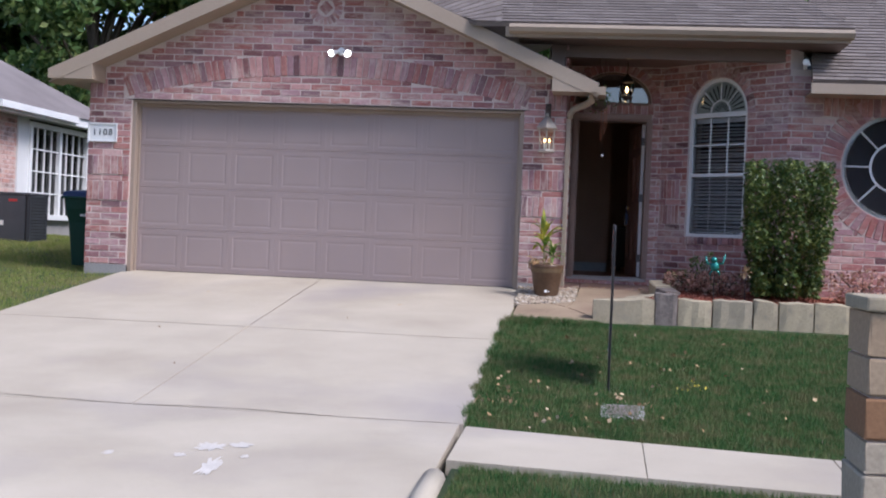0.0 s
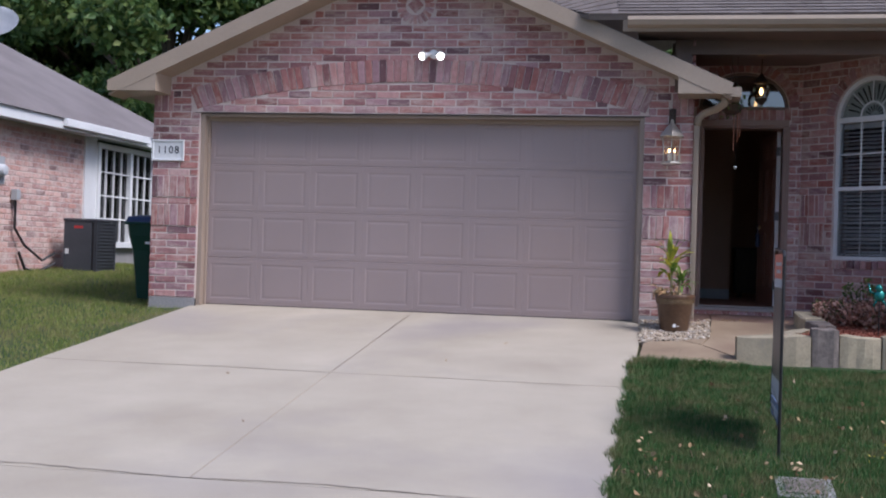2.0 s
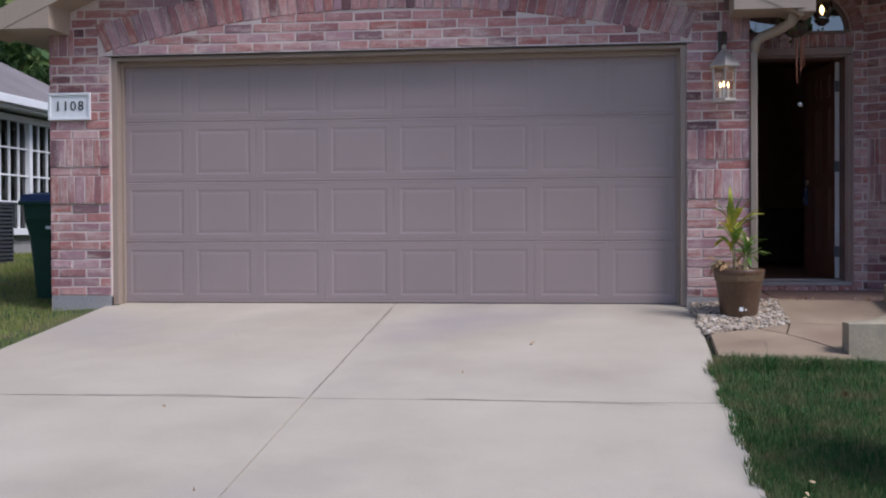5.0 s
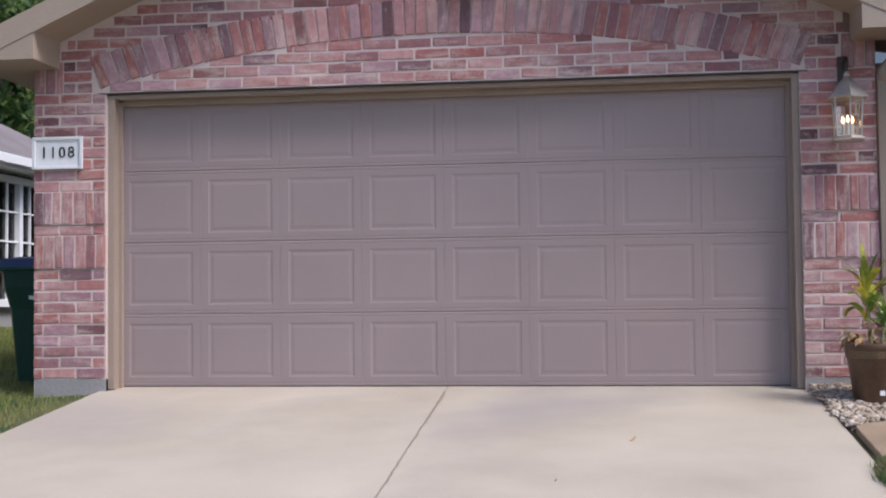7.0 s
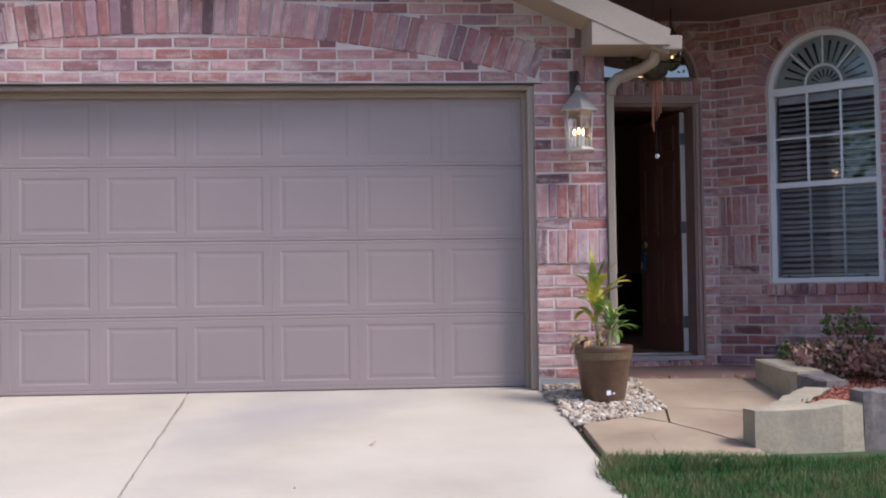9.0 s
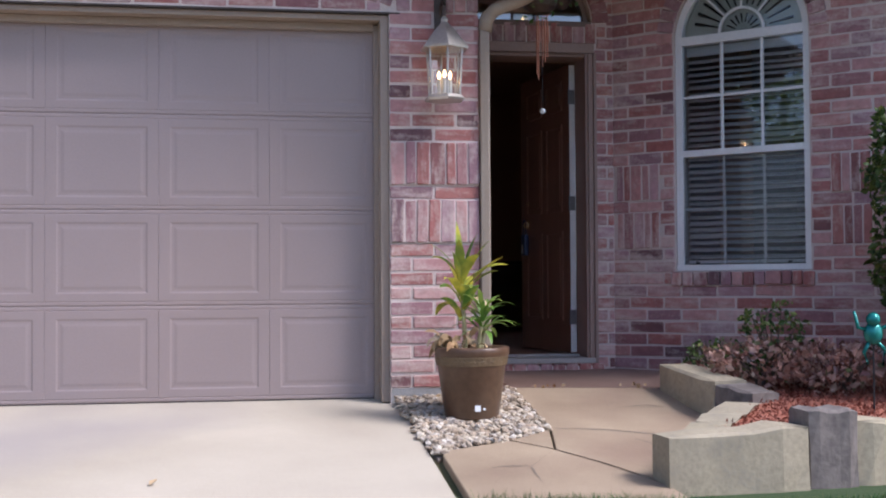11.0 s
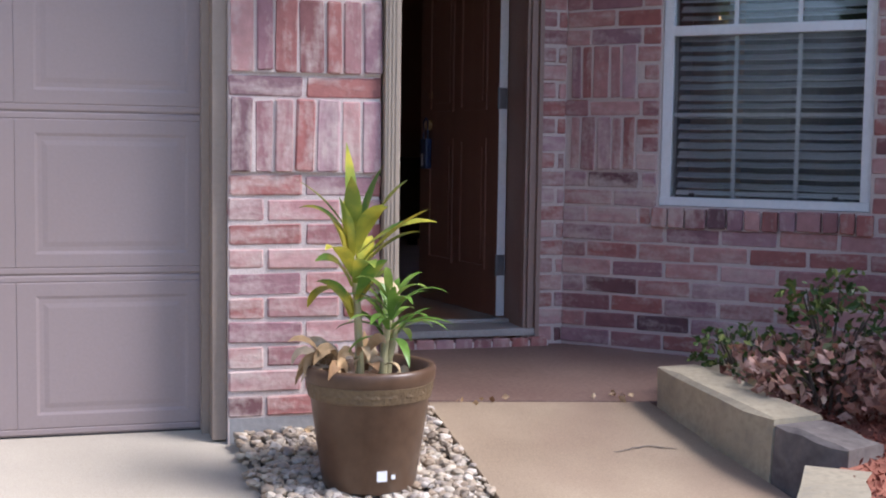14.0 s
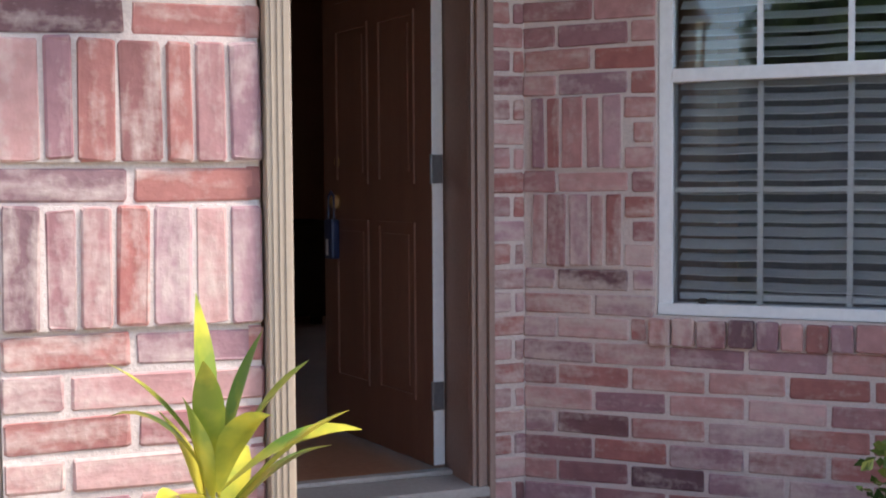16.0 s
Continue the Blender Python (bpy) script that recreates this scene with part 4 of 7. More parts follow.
DOOR_OPEN = 81
door_m = Matrix.Translation((6.47, WY + 0.23, 0.172)) @ Matrix.Rotation(radians(180 - DOOR_OPEN), 4, "Z")
fdoor = thing("front_door", "brown six-panel front door standing open into the hall", "door", door_m)
DW, DHT = 0.90, 2.03
bm = bmesh.new()
box(bm, 0.0, -0.022, 0, DW, 0.022, DHT, bevel=0.002)
part("slab", bm, BROWNDOOR, fdoor)
for zz0, zz1 in ((0.22, 0.86), (1.0, 1.62), (1.72, 1.93)):
    for xx0, xx1 in ((0.12, 0.41), (0.49, 0.78)):
        for side in (-1, 1):
            bm = bmesh.new()
            y0 = side * 0.022
            t = 0.018
            for b in ((xx0, zz0, xx1, zz0 + t), (xx0, zz1 - t, xx1, zz1), (xx0, zz0 + t, xx0 + t, zz1 - t), (xx1 - t, zz0 + t, xx1, zz1 - t)):
                box(bm, b[0], min(y0, y0 + side * 0.007), b[1], b[2], max(y0, y0 + side * 0.007), b[3])
            box(bm, xx0 + 0.045, min(y0, y0 + side * 0.005), zz0 + 0.045, xx1 - 0.045, max(y0, y0 + side * 0.005), zz1 - 0.045)
            part("panel", bm, BROWNDOOR, fdoor)
part("hinge_edge", boxes((-0.004, -0.0215, 0.004, -0.0005, 0.0215, DHT - 0.004)), WHITE, fdoor, "white painted hinge edge")
for hz in (0.25, 1.05, 1.80):
    bm = boxes((-0.008, -0.018, hz - 0.05, -0.0045, 0.024, hz + 0.05))
    tube(bm, [(-0.006, 0.026, hz - 0.052), (-0.006, 0.026, hz + 0.052)], 0.007, 8)
    part("hinge", bm, HINGE, fdoor, "steel butt hinge")
for side in (-1, 1):
    bm = bmesh.new()
    lathe(bm, [(0.026, 0.0), (0.026, 0.01), (0.02, 0.014), (0.02, 0.03)], 16, pose(DW - 0.125, side * 0.022, 1.09, 90 * side, 0, 0))
    part("deadbolt", bm, BRASS, fdoor, "brass deadbolt")
    bm = bmesh.new()
    lathe(bm, [(0.03, 0.0), (0.03, 0.008), (0.012, 0.012), (0.012, 0.04), (0.027, 0.05), (0.027, 0.065), (0.012, 0.075)], 16, pose(DW - 0.125, side * 0.022, 0.93, 90 * side, 0, 0))
    part("door_knob", bm, BRASS, fdoor, "brass door knob")
bm = boxes((DW - 0.165, 0.03, 0.70, DW - 0.09, 0.068, 0.86), bevel=0.01)
tube(bm, [(DW - 0.152, 0.05, 0.85), (DW - 0.152, 0.05, 0.95), (DW - 0.125, 0.05, 0.97), (DW - 0.1, 0.05, 0.95), (DW - 0.1, 0.05, 0.85)], 0.005, 8)
lock = part("lockbox", bm, NAVY)
lock.matrix_basis = door_m
tagged(lock, "blue key lockbox hanging from the front door knob", "lockbox")
part("label", boxes((DW - 0.135, 0.0685, 0.715, DW - 0.115, 0.07, 0.78)), WHITE, lock, "small white label")

# half-round light over the door
fan_w = thing("fanlight", "half-round fanlight window above the front door", "window", pose(0, WY, 0), kind="structure")
bm = bmesh.new()
prism(bm, [(u, FAN_Z + (v - FAN_Z) * 0.8) for u, v in arc(FAN_X, FAN_Z, FAN_R - 0.004, 180, 0, 24)], 0.085, 0.09)
single(part("pane", bm, COATED, fan_w), 1, -1)
bm = bmesh.new()
o = [(u, FAN_Z + (v - FAN_Z) * 0.8) for u, v in arc(FAN_X, FAN_Z, FAN_R - 0.001, 180, 0, 24)]
i_ = [(u, FAN_Z + 0.0 + (v - FAN_Z) * 0.8) for u, v in arc(FAN_X, FAN_Z, FAN_R - 0.04, 180, 0, 24)]
prism(bm, o + i_[::-1], 0.06, 0.12)
part("window_frame", bm, JAMB, fan_w)
part("window_sill", boxes((FAN_X - FAN_R, 0.0, FAN_Z - 0.035, FAN_X + FAN_R, 0.15, FAN_Z)), JAMB, fan_w)

# hall behind the door
tagged(part("floor_hall", boxes((5.4, WY + 0.25, 0.0, 7.9, 7.5, FLOOR)), HALLFLOOR), "brown tiled hall floor inside the front door", "floor", kind="structure")
tagged(part("wall_hall", boxes((5.30, 1.6, 0.0, 5.50, 7.5, 3.0), (7.9, 2.0, 0.0, 8.0, 3.4, 3.0), (7.9, 3.4, 2.4, 8.0, 7.0, 3.0), (7.9, 7.0, 0.0, 8.0, 7.5, 3.0), (5.3, 7.5, 0.0, 8.0, 7.6, 3.0), (6.72, 1.6, 0.0, 6.95, 1.9, 3.0))
            , DARKWALL), "brown painted hall walls in shade", "wall", kind="structure")
tagged(part("wall_hall_partition", boxes((5.50, 4.9, 0.1, 6.07, 5.0, 2.9)), PARTITION), "tan painted hall partition facing the front door", "wall", kind="structure")
tagged(part("baseboard", boxes((5.516, 4.885, FLOOR, 6.07, 4.899, FLOOR + 0.14)), BOXGREY), "pale baseboard of the hall partition", "baseboard", kind="structure")
tagged(part("ceiling_hall", boxes((5.3, 1.6, 2.9, 8.0, 7.6, 2.98)), DARKWALL), "dim hall ceiling", "ceiling", kind="structure")
tagged(part("baseboard", boxes((5.50, 1.62, FLOOR, 5.515, 7.5, FLOOR + 0.11)), BOXGREY), "pale baseboard of the hall wall", "baseboard", kind="structure")
chest = thing("hall_chest", "dark wooden chest standing against the hall wall", "chest", pose(6.2, 6.3, FLOOR))
part("body", boxes((0, 0, 0.06, 1.2, 0.5, 0.72), bevel=0.008), WOODDARK, chest)
part("top", boxes((-0.02, -0.02, 0.721, 1.22, 0.51, 0.76), bevel=0.006), WOODDARK, chest)
for x0 in (0.04, 1.09):
    part("foot", boxes((x0, 0.04, 0, x0 + 0.07, 0.11, 0.059)), WOODDARK, chest)
for x0 in (0.05, 0.62):
    part("drawer", boxes((x0, -0.012, 0.42, x0 + 0.53, -0.001, 0.66), bevel=0.003), WOODDARK, chest)

# ---- arched window ----
w1 = thing("window_1", "white arched sash window with grille bars in the angled brick wall", "window", MA, kind="structure")
U0, U1, MR = WU0 + 0.002, WU1 - 0.002, 1.515
fr = 0.045
part("window_frame", boxes((U0, 0.03, WZ0 + 0.002, U0 + fr, 0.11, WZS), (U1 - fr, 0.03, WZ0 + 0.002, U1, 0.11, WZS), bevel=0.004), WHITE, w1)
part("window_sill", boxes((U0 - 0.0, 0.02, WZ0 + 0.002, U1, 0.115, WZ0 + 0.04), bevel=0.004), WHITE, w1)
part("transom_bar", boxes((U0 + fr, 0.03, WZS - 0.03, U1 - fr, 0.11, WZS + 0.03), bevel=0.004), WHITE, w1)
part("meeting_rail", boxes((U0 + fr, 0.025, MR - 0.022, U1 - fr, 0.1, MR + 0.022), bevel=0.004), WHITE, w1)
bm = bmesh.new()
prism(bm, arc(WUC, WZS, WR - 0.002, 180, 0, 28) + arc(WUC, WZS, WR - 0.047, 0, 180, 28), 0.03, 0.11)
part("arch_frame", bm, WHITE, w1)
span = U1 - U0 - 2 * fr
for k in (1, 2):
    uu = U0 + fr + span * k / 3
    part("muntin", boxes((uu - 0.009, 0.045, MR + 0.022, uu + 0.009, 0.06, WZS - 0.03)), WHITE, w1)
    part("muntin", boxes((uu - 0.009, 0.066, WZ0 + 0.04, uu + 0.009, 0.078, MR - 0.022)), WHITE, w1)
zt = (MR + WZS) / 2
part("muntin", boxes((U0 + fr, 0.046, zt - 0.009, U1 - fr, 0.059, zt + 0.009)), WHITE, w1)
zb = (MR + WZ0 + 0.04) / 2
part("muntin", boxes((U0 + fr, 0.067, zb - 0.008, U1 - fr, 0.077, zb + 0.008)), WHITE, w1)
for z0, z1, y, gm in ((MR + 0.02, WZS - 0.03, 0.062, UPPER), (WZ0 + 0.04, MR - 0.02, 0.06, GLASS)):
    single(part("pane", boxes((U0 + fr, y, z0, U1 - fr, y + 0.003, z1)), gm, w1), 1, -1)
SCREEN = surface("insect_screen", (0.11, 0.11, 0.115), (0.17, 0.165, 0.165), 0.8, 400, 2, 0.2)
ts = SCREEN.node_tree
mxs, trs = ts.nodes.new("ShaderNodeMixShader"), ts.nodes.new("ShaderNodeBsdfTransparent")
mxs.inputs[0].default_value = 0.16
ts.links.new(trs.outputs[0], mxs.inputs[1])
ts.links.new(ts.nodes["Principled BSDF"].outputs[0], mxs.inputs[2])
ts.links.new(mxs.outputs[0], ts.nodes["Material Output"].inputs[0])
part("insect_screen", boxes((U0 + fr, 0.04, WZ0 + 0.04, U1 - fr, 0.042, MR - 0.022)), SCREEN, w1, "grey mesh insect screen").visible_shadow = False
for uu in (U0 + fr + 0.1, U1 - fr - 0.1):
    part("screen_latch", boxes((uu - 0.012, 0.03, WZ0 + 0.041, uu + 0.012, 0.039, WZ0 + 0.06)), BLACK, w1)
bm = bmesh.new()
prism(bm, arc(WUC, WZS + 0.03, WR - 0.05, 180, 0, 28), 0.062, 0.065)
single(part("pane", bm, GLASS, w1), 1, -1)
bm = bmesh.new()
prism(bm, arc(WUC, WZS + 0.03, 0.16, 180, 0, 20) + arc(WUC, WZS + 0.03, 0.142, 0, 180, 20), 0.045, 0.06)
for a in (45, 90, 135):
    p, q = arc(WUC, WZS + 0.03, 0.16, a, a, 1)[0], arc(WUC, WZS + 0.03, WR - 0.04, a, a, 1)[0]
    tube(bm, [(p[0], 0.052, p[1]), (q[0], 0.052, q[1])], 0.008, 6)
part("sunburst_grille", bm, WHITE, w1)
shade = thing("arch_shade", "pale sunburst shade with dark slits behind the arch glass", "window shade", MA)
bm = bmesh.new()
prism(bm, arc(WUC, WZS + 0.03, WR - 0.05, 180, 0, 28), 0.085, 0.09)
part("fan", bm, FAN, shade)
bm = bmesh.new()
for a in np.arange(9, 175, 12.0):
    p, q = arc(WUC, WZS + 0.03, 0.18, a, a, 1)[0], arc(WUC, WZS + 0.03, WR - 0.115, a, a, 1)[0]
    tube(bm, [(p[0], 0.083, p[1]), (q[0], 0.083, q[1])], 0.005, 6, 0.011)
for a in np.arange(15, 170, 20.0):
    p, q = arc(WUC, WZS + 0.03, 0.06, a, a, 1)[0], arc(WUC, WZS + 0.03, 0.12, a, a, 1)[0]
    tube(bm, [(p[0], 0.083, p[1]), (q[0], 0.083, q[1])], 0.004, 6, 0.007)
part("slits", bm, BLACK, shade, "dark radial slits")
blind = thing("window_blind", "pale horizontal slat blind hanging behind the window", "blind", MA)
part("headrail", boxes((U0 + fr + 0.005, 0.1, WZS - 0.09, U1 - fr - 0.005, 0.14, WZS - 0.035)), BLIND, blind)
slat_me = None
rb = random.Random(8)
for i in range(32):
    z = WZ0 + 0.10 + i * 0.0435
    if slat_me is None:
        bm = bmesh.new()
        run = [U0 + fr + 0.01 + (span - 0.02) * i / 12 for i in range(13)]
        sag = [-0.0035 * math.sin(3 * math.pi * i / 12) ** 2 for i in range(13)]
        for i in range(12):
            v = [bm.verts.new((run[k], y, sag[k] + z)) for z in (-0.0015, 0.0015) for k, y in ((i, -0.023), (i + 1, -0.023), (i + 1, 0.023), (i, 0.023))]
            for q in ((3, 2, 1, 0), (4, 5, 6, 7), (0, 1, 5, 4), (2, 3, 7, 6)):
                bm.faces.new([v[k] for k in q])
        ob = part("slat", bm, BLIND, blind)
        slat_me = ob.data
    else:
        ob = new("slat", slat_me)
        ob.parent = blind
    ob.matrix_basis = pose(0, 0.112, z, 33 + rb.uniform(-7, 7), rb.uniform(-0.4, 0.4), 0)
part("bottom_rail", boxes((U0 + fr + 0.01, 0.092, WZ0 + 0.05, U1 - fr - 0.01, 0.132, WZ0 + 0.07)), BLIND, blind)
# added room box, its indoor shade carried by the dark colour
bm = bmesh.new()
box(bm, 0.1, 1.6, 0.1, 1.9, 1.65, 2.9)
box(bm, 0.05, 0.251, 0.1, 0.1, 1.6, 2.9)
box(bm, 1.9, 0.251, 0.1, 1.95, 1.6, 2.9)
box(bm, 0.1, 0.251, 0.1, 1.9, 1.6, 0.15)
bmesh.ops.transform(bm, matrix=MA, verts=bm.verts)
tagged(part("wall_study", bm, SHADEDROOM), "room walls behind the arched window, coloured dark for indoor shade", "wall", kind="structure")
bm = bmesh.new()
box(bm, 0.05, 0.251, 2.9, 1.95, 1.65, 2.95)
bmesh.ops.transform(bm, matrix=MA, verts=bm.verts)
tagged(part("ceiling_study", bm, SHADEDROOM), "room ceiling behind the window, coloured dark for indoor shade", "ceiling", kind="structure")

# round window
w2 = thing("window_2", "white round window with radial grille bars", "window", pose(0, BY, 0), kind="structure")
bm = bmesh.new()
lathe(bm, [(RR - 0.045, 0.02), (RR - 0.045, 0.1), (RR - 0.002, 0.1), (RR - 0.002, 0.02)], 48, Matrix.Translation((RX, 0, RZ)) @ Matrix.Rotation(radians(-90), 4, "X"))
bm.faces.ensure_lookup_table()
bmesh.ops.delete(bm, geom=[f for f in bm.faces if len(f.verts) > 8], context="FACES")
part("window_frame", bm, WHITE, w2)
bm = bmesh.new()
prism(bm, arc(RX, RZ, 0.30, 0, 359, 40) + arc(RX, RZ, 0.275, 359, 0, 40), 0.045, 0.06)
part("grille_ring", bm, WHITE, w2)
for a in range(0, 360, 45):
    bm = bmesh.new()
    p, q = arc(RX, RZ, 0.29, a, a, 1)[0], arc(RX, RZ, RR - 0.03, a, a, 1)[0]
    tube(bm, [(p[0], 0.052, p[1]), (q[0], 0.052, q[1])], 0.011, 6)
    part("muntin", bm, WHITE, w2)
bm = bmesh.new()
prism(bm, arc(RX, RZ, RR - 0.03, 0, 352, 44), 0.065, 0.069)
single(part("pane", bm, GLASS, w2), 1, -1)
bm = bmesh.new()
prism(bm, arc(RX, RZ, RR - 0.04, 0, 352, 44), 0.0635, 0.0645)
# near-black copy of the screen stands in for dark trees reflected in the pane
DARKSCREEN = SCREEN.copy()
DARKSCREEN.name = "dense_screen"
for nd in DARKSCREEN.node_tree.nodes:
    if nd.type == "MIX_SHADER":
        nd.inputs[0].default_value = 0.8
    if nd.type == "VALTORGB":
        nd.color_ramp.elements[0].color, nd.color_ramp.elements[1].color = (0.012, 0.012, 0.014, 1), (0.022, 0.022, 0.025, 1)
part("insect_screen", bm, DARKSCREEN, w2, "insect screen coloured near-black for the dark reflection in the round window")
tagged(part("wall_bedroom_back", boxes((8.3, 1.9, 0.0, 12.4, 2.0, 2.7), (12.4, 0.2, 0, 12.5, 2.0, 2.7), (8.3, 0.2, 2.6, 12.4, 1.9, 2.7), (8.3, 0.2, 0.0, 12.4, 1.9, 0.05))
            , SHADEDROOM), "bedroom walls behind the round window, coloured dark for indoor shade", "wall", kind="structure")
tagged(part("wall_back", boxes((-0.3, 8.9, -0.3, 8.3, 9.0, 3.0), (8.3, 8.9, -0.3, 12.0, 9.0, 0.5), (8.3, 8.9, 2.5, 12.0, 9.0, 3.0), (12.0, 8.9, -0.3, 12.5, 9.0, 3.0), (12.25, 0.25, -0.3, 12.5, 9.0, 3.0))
            , SHADEDROOM), "rear house wall", "wall", kind="structure")

tagged(part("floor_living", boxes((8.0, 2.0, 0.0, 12.25, 8.9, FLOOR)), HALLFLOOR), "brown tiled living room floor", "floor", kind="structure")
tagged(part("ceiling_living", boxes((8.0, 2.0, 2.9, 12.25, 8.9, 2.98)), WHITE), "white living room ceiling", "ceiling", kind="structure")

# ---- lamps and small fixtures ----
lan = thing("wall_lantern", "lit aged-nickel carriage lantern with clear glass on the brick pier", "wall lamp", pose(5.268, -0.15, 1.665))
bm = bmesh.new()
lathe(bm, [(0.0, 0.0), (0.112, 0.0), (0.118, 0.012), (0.1, 0.03), (0.085, 0.035)], 6, pose(0, 0, 0, 0, 0, 30))
part("base", bm, NICKEL, lan)
for k in range(6):
    a = radians(60 * k + 30)
    bm = bmesh.new()
    tube(bm, [(0.09 * math.cos(a), 0.09 * math.sin(a), 0.03), (0.104 * math.cos(a), 0.104 * math.sin(a), 0.285)], 0.006, 6)
    part("cage_bar", bm, NICKEL, lan)
for k in range(6):
    a0, a1 = radians(60 * k + 30), radians(60 * k + 90)
    bm = bmesh.new()
    v = [bm.verts.new(p) for p in ((0.088 * math.cos(a0), 0.088 * math.sin(a0), 0.035), (0.088 * math.cos(a1), 0.088 * math.sin(a1), 0.035), (0.102 * math.cos(a1), 0.102 * math.sin(a1), 0.28), (0.102 * math.cos(a0), 0.102 * math.sin(a0), 0.28))]
    bm.faces.new(v)
    part("pane", bm, CLEAR, lan, "clear bevelled glass").visible_shadow = False
bm = bmesh.new()
lathe(bm, [(0.14, 0.285), (0.142, 0.295), (0.10, 0.345), (0.06, 0.395), (0.03, 0.425), (0.018, 0.44), (0.022, 0.455), (0.008, 0.475)], 6, pose(0, 0, 0, 0, 0, 30))
part("roof", bm, NICKEL, lan)
bm = bmesh.new()
tube(bm, [(0, 0, 0.47), (0, 0.0, 0.53), (0, 0.05, 0.575), (0, 0.11, 0.55), (0, 0.14, 0.50)], 0.009, 8)
box(bm, -0.035, 0.13, 0.36, 0.035, 0.147, 0.60, bevel=0.006)
part("arm", bm, BRONZE, lan, "dark bronze curved arm and back plate")
for k in range(3):
    a = radians(120 * k + 20)
    x, y = 0.035 * math.cos(a), 0.035 * math.sin(a)
    bm = bmesh.new()
    lathe(bm, [(0.011, 0.035), (0.011, 0.12), (0.008, 0.125)], 10, pose(x, y, 0))
    candle = part("candle", bm, WHITE, lan, "white candle sleeve")
    bm = bmesh.new()
    lathe(bm, [(0.005, 0.126), (0.01, 0.138), (0.009, 0.15), (0.002, 0.17)], 10, pose(x, y, 0))
    part("flame_bulb", bm, BULB, candle, "glowing flame bulb")

pen = thing("porch_lantern", "lit bronze glass lantern hanging under the porch ceiling", "pendant lamp", pose(6.215, 0.89, 2.46))
bm = bmesh.new()
lathe(bm, [(0.02, -0.03), (0.055, 0.0), (0.07, 0.02), (0.06, 0.035)], 16)
part("base", bm, BRONZE, pen)
bm = bmesh.new()
lathe(bm, [(0.085, 0.2), (0.09, 0.215), (0.05, 0.26), (0.02, 0.3), (0.012, 0.32)], 16)
tube(bm, [(0, 0, 0.31), (0, 0, 0.47)], 0.006, 8)
part("frame", bm, BRONZE, pen)
bm = bmesh.new()
for k in range(14):
    a0, a1 = 2 * math.pi * k / 14, 2 * math.pi * (k + 1) / 14
    ps = [(0.06, 0.035), (0.09, 0.1), (0.095, 0.15), (0.082, 0.2)]
    for (r0, z0), (r1, z1) in zip(ps, ps[1:]):
        bm.faces.new([bm.verts.new(q) for q in ((r0 * math.cos(a0), r0 * math.sin(a0), z0), (r0 * math.cos(a1), r0 * math.sin(a1), z0), (r1 * math.cos(a1), r1 * math.sin(a1), z1), (r1 * math.cos(a0), r1 * math.sin(a0), z1))])
part("globe", bm, CLEAR, pen, "clear glass globe").visible_shadow = False
bm = bmesh.new()
lathe(bm, [(0.006, 0.07), (0.02, 0.1), (0.02, 0.125), (0.006, 0.155)], 12)
part("bulb", bm, BULB, pen, "glowing bulb")

bask = thing("hanging_basket", "small hanging basket with thin trailing greenery under the eave", "hanging plant", pose(5.87, 0.08, 2.22))
bm = bmesh.new()
lathe(bm, [(0.05, 0.0), (0.095, 0.035), (0.115, 0.1), (0.105, 0.1)], 16)
part("bowl", bm, BRONZE, bask)
bm = bmesh.new()
for k in range(3):
    a = radians(120 * k)
    tube(bm, [(0.11 * math.cos(a), 0.11 * math.sin(a), 0.1), (0, 0, 0.5)], 0.003, 5)
tube(bm, [(0, 0, 0.5), (0, 0, 0.72)], 0.003, 5)
part("chain", bm, BRONZE, bask)
rg = np.random.default_rng(21)
c = rg.normal(size=(260, 3)) * (0.075, 0.075, 0.06) + (0, 0, 0.11)
leaves("foliage", c, 0.022, LEAF, bask, rng=rg)

chime = thing("wind_chime", "copper tube wind chime hanging in front of the doorway", "wind chime", pose(5.935, 0.295, 1.685))
COPPER = surface("copper", (0.3, 0.11, 0.06), (0.42, 0.17, 0.1), 0.4, 50, 5, 0.05, metal=0.8)
bm = bmesh.new()
lathe(bm, [(0.04, 0.60), (0.045, 0.612), (0.03, 0.62)], 16)
tube(bm, [(0, 0, 0.62), (0, 0, 1.24)], 0.002, 5)
part("top_disc", bm, WOODDARK, chime)
for k, ln in enumerate((0.27, 0.32, 0.37, 0.41, 0.30)):
    a = radians(72 * k)
    bm = bmesh.new()
    tube(bm, [(0.033 * math.cos(a), 0.033 * math.sin(a), 0.59), (0.033 * math.cos(a), 0.033 * math.sin(a), 0.59 - ln)], 0.0042, 8)
    part("chime_tube", bm, COPPER, chime)
bm = bmesh.new()
tube(bm, [(0, 0, 0.6), (0, 0, 0.02)], 0.0015, 5)
part("cord", bm, BLACK, chime)
bm = bmesh.new()
bmesh.ops.create_icosphere(bm, subdivisions=2, radius=0.018)
part("bob", bm, WHITE, chime, "small pale bob", smooth=True)

flood = thing("flood_light", "white twin floodlight fitting on the brick gable", "security light", pose(2.68, 0.0, 2.84))
bm = bmesh.new()
lathe(bm, [(0.05, 0.0), (0.05, 0.02), (0.03, 0.03)], 16, pose(0, 0, 0, 90, 0, 0))
part("mount", bm, WHITE, flood)
